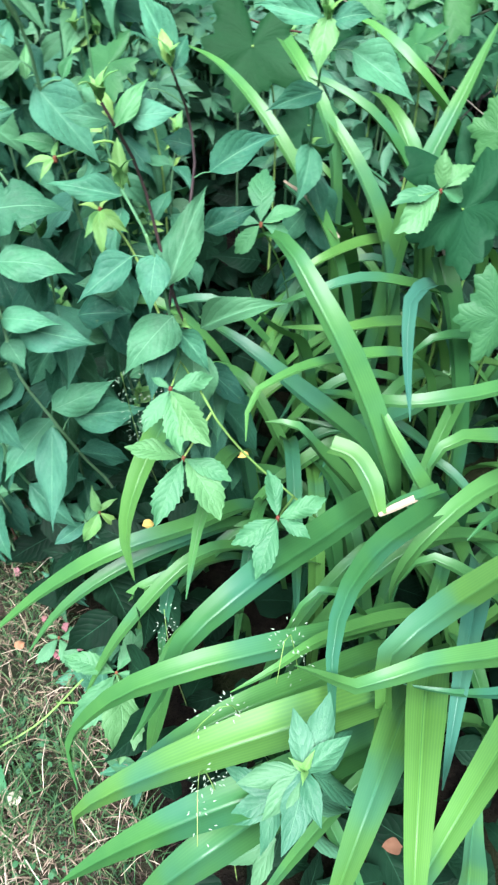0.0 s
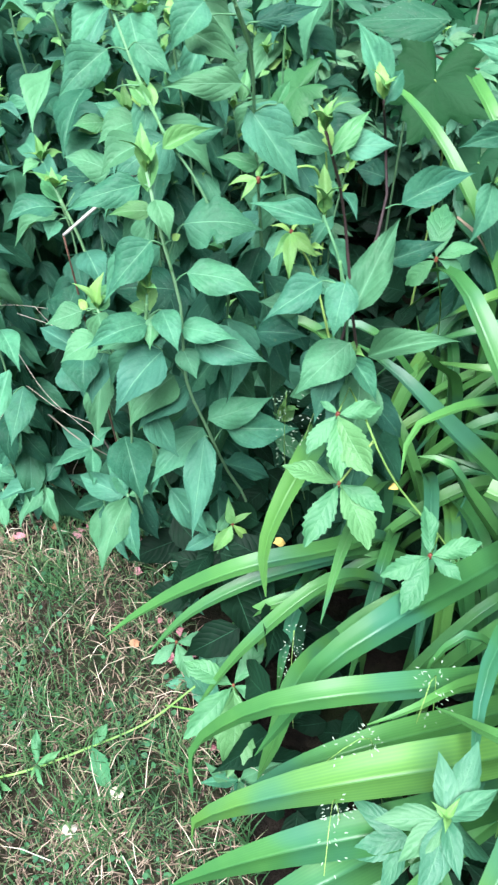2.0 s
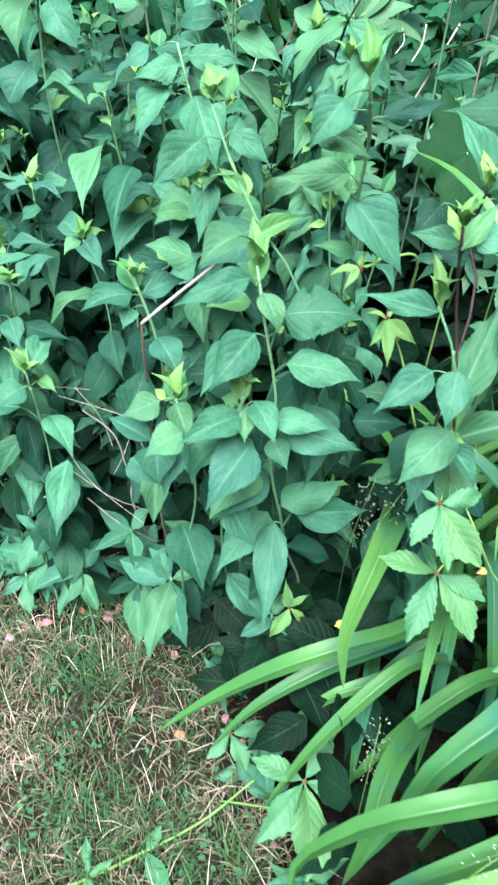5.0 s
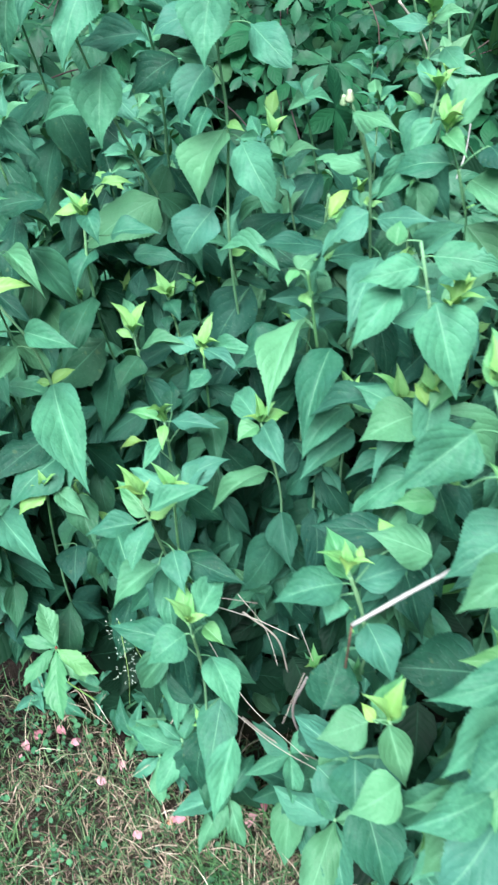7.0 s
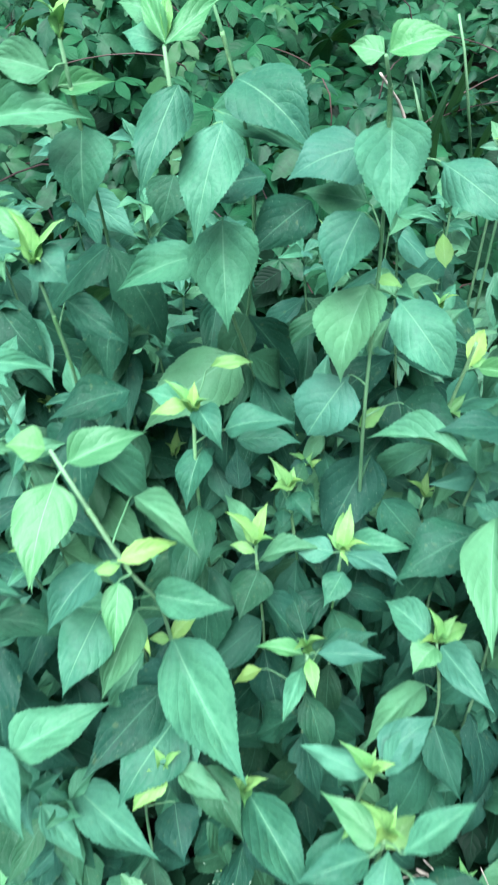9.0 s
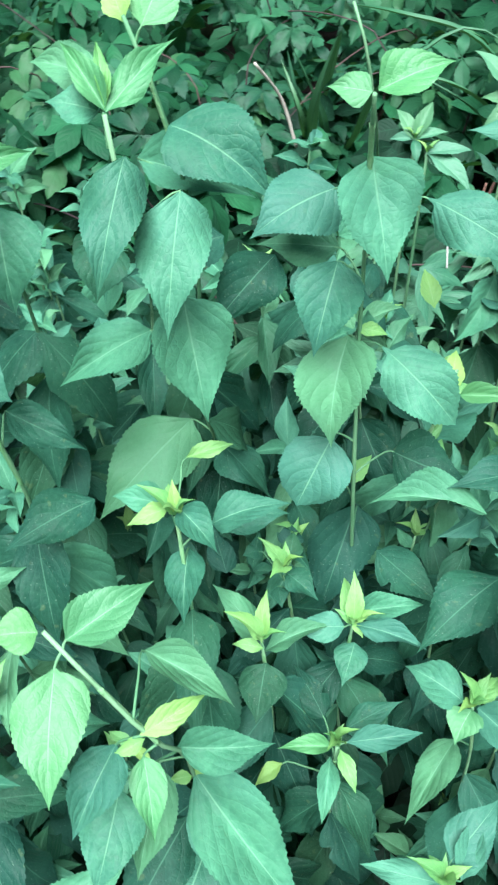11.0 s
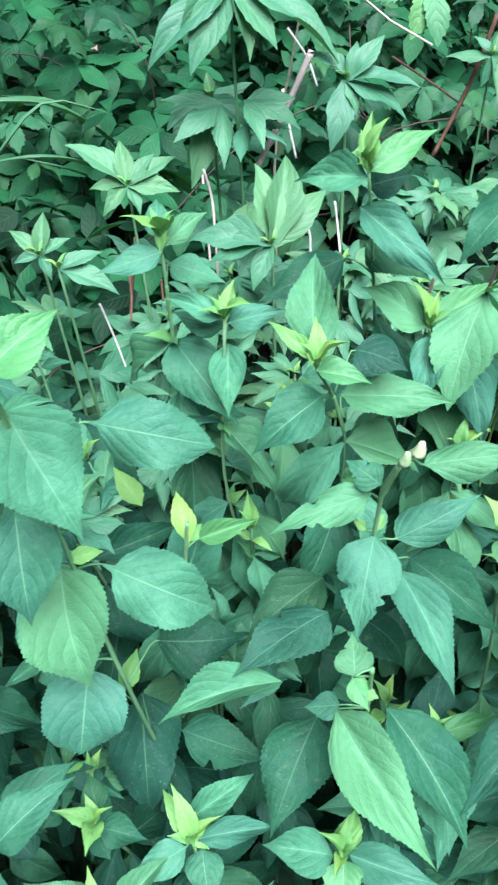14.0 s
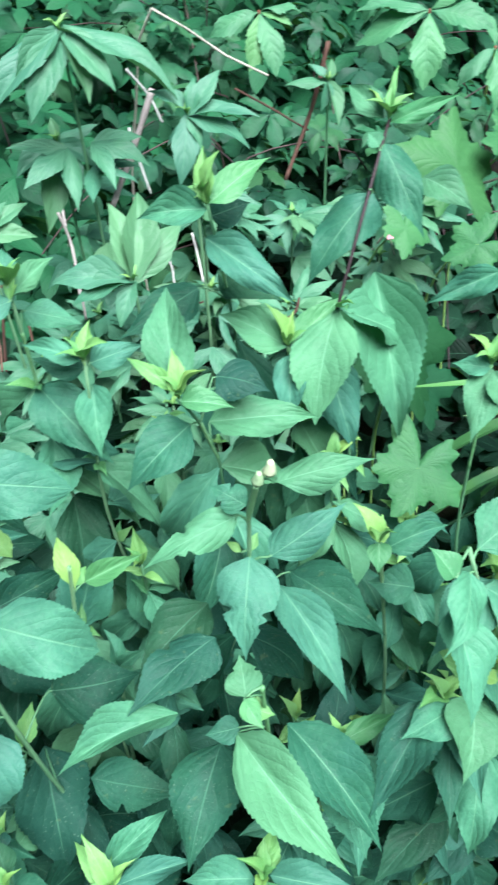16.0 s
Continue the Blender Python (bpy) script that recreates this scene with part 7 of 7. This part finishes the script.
# ---- more sunflowers between and behind, lower than the ones above ----
r = rng(11)
count = 0
for i in range(900):
    x, y = r.uniform(-1.9, -0.1), r.uniform(0.9, 1.8)
    if y < edge_y(x) + (0.17 if x > -0.85 else 0.06) or (x > -0.15 and y < 1.25) or y > 1.75 - 0.5 * max(0.0, x + 0.6):
        continue
    h = r.uniform(0.2, 0.38) if y < edge_y(x) + 0.26 and x > -1.0 else (r.uniform(0.34, 0.62) if y < 1.3 else r.uniform(0.5, 0.8)) if x > -1.02 else r.uniform(0.5, 0.85)
    sunflower([(x, y, 0), (x + r.uniform(-0.05, 0.05), y - r.uniform(0.0, 0.1), h)], seed=300 + i, auto=0.9, size=r.uniform(0.8, 1.0), shade=x < -0.5 and r.random() < 0.85, drop_top=x < -0.5 and r.random() < 0.6, label="lower sunflower plant with dark green toothed leaves, darkened further for shade")
    count += 1
    if count > 128:
        break

# ---- taller leafy ones behind ----
r = rng(12)
for i in range(46):
    x, y = r.uniform(-1.6, -0.5), r.uniform(1.5, 2.05)
    h = r.uniform(0.66, 0.92)
    sunflower([(x, y, 0), (x + r.uniform(-0.05, 0.05), y - r.uniform(0.0, 0.12), h)], seed=500 + i, auto=0.95, size=1.2, shade=True, drop_top=True, label="tall sunflower plant behind others, its dark green leaves darkened further for shade")

# ---- young lobed weeds between the taller ones ----
r = rng(77)
for i in range(22):
    x, y = r.uniform(-0.62, 0.3), r.uniform(1.56, 2.0)
    z = r.uniform(0.5, 0.72)
    tips = []
    for k in range(6):
        a, n = k * 1.05 + r.uniform(-0.3, 0.3), r.uniform(0.06, 0.10)
        tips.append((x + math.cos(a) * n, y + math.sin(a) * n - 0.02, z + r.uniform(-0.04, 0.02)))
    lobed_plant((x, y, z), tips, whole=True)

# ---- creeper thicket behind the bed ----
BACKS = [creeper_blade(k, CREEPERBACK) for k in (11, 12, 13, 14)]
r = rng(21)
for i in range(72):
    x, y = r.uniform(-2.2, 1.5), r.uniform(1.6, 3.2)
    if y < 1.95 - 0.4 * max(0.0, x + 0.5) or (-0.1 < x < 0.5 and y < 2.1):
        continue
    top = min(0.85, 0.42 + 0.22 * (y - 1.5)) * r.uniform(0.7, 1.1)
    if abs(x + 0.38) < 0.4 and y < 3.1:
        top *= 0.7
    vine = thing("creeper_vine", "sprawling creeper vine, its five-fingered leaves darkened for shade", "vine", "creeper vines behind the bed")
    a = r.uniform(0, 6.28)
    way = Vector((math.cos(a), math.sin(a), 0))
    pts = [Vector((x, y, 0)), Vector((x, y, top)) - way * 0.05, Vector((x, y, top)) + way * 0.22, Vector((x, y, top * 0.75)) + way * 0.5]
    part("stem", tube("stem", pts, 0.0026, 0.0014, DARKSTEM, 20, 6), vine)
    line = smooth_path(pts, 30)
    for k in range(12):
        c = line[r.randint(7, 30)] + Vector((r.uniform(-0.14, 0.14), r.uniform(-0.14, 0.14), r.uniform(-0.12, 0.10)))
        g = r.uniform(0, 6.28)
        n = r.uniform(0.065, 0.11)
        d = Vector((math.cos(g), math.sin(g) - 0.5, r.uniform(-0.6, 0.0))).normalized()
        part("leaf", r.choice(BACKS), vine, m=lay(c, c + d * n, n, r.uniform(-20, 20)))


# ---- low weeds along the lawn ----
r = rng(61)
for i in range(26):
    x = r.uniform(-1.35, -0.15)
    y = edge_y(x) + r.uniform(-0.02, 0.10)
    tips = []
    for k in range(r.randint(5, 8)):
        a, n = r.uniform(0, 6.28), r.uniform(0.035, 0.075)
        tips.append((x + math.cos(a) * n, y + math.sin(a) * n, r.uniform(0.012, 0.055)))
    rosette((x, y, 0.012), tips)

# ---- petals blown to the edge of the bed ----
for i in range(26):
    x = r.uniform(-1.3, -0.2)
    y = edge_y(x) + r.uniform(-0.14, 0.04)
    kind = r.random()
    scrap("fallen_petal" if kind < 0.7 else "dead_leaf", (x, y, 0.014), r.uniform(0.012, 0.024), PETAL if kind < 0.7 else DEADLEAF, "dry pink fallen petal at the edge of the lawn" if kind < 0.7 else "small brown dead leaf at the lawn's edge", 900 + i)

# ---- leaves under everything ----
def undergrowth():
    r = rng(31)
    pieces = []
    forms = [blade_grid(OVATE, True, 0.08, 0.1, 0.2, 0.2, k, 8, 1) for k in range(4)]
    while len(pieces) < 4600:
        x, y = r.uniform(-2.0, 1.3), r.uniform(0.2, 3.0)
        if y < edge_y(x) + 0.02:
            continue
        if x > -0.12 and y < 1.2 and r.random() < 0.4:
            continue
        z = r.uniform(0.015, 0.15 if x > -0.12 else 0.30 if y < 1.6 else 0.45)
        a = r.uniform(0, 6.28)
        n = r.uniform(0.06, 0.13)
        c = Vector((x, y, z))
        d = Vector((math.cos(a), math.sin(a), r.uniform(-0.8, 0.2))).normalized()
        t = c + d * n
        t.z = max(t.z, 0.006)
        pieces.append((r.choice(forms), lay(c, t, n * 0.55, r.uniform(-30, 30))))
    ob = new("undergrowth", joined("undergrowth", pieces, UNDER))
    return tagged(ob, "low leaves and seedlings under the plants, darkened for shade", "plants", kind="stuff")


undergrowth()


def thicket():
    """The tangle of creeper leaves that closes the view behind."""
    r = rng(41)
    pieces = []
    forms = [[(blade_grid(LEAFLET, True, 0.1, 0.08, 0.2, 0.1, 5 * q + k, 6, 1), pose(0, 0, 0.01 * k, r.uniform(-25, 0), 0, -a) @ Matrix.Diagonal((0.5, 1, 1, 1))) for k, a in enumerate((-115, -57, 0, 57, 115))] for q in range(3)]
    for i in range(2400):
        x, y = r.uniform(-3.5, 3.0), r.uniform(2.3, 5.5)
        z = min(1.25, 0.3 + 0.28 * (y - 1.5)) * r.uniform(0.35, 1.1)
        if abs(x + 0.35) < 0.33 and y < 3.2:
            z *= 0.55
        c = Vector((x, y, z))
        a = r.uniform(0, 6.28)
        n = r.uniform(0.06, 0.11)
        m = lay(c, c + Vector((math.cos(a), math.sin(a) - 0.6, r.uniform(-0.7, 0.0))).normalized() * n, n, r.uniform(-20, 20))
        pieces += [(b, m @ p) for b, p in r.choice(forms)]
    for i in range(1500):
        x, y = r.uniform(-2.6, 2.6), r.uniform(2.3, 5.6)
        c = Vector((x, y, r.uniform(0.05, 0.42)))
        a = r.uniform(0, 6.28)
        n = r.uniform(0.09, 0.15)
        m = lay(c, c + Vector((math.cos(a), math.sin(a) - 0.6, r.uniform(-0.5, 0.1))).normalized() * n, n, r.uniform(-20, 20))
        pieces += [(b, m @ p) for b, p in r.choice(forms)]
    return tagged(new("thicket", joined("thicket", pieces, BACKMASS)), "dense creeper thicket behind the bed, its green darkened for shade", "thicket", kind="stuff")


# creeper green lowered to give the thicket a shadowed look by colour
BACKMASS = foliage("shaded_thicket_leaf", (0.005, 0.034, 0.015), (0.025, 0.125, 0.048), (0.04, 0.17, 0.07), veins=6.0, slant=2.0, island=True, vein_amount=0.25, sheen=0.12)
thicket()
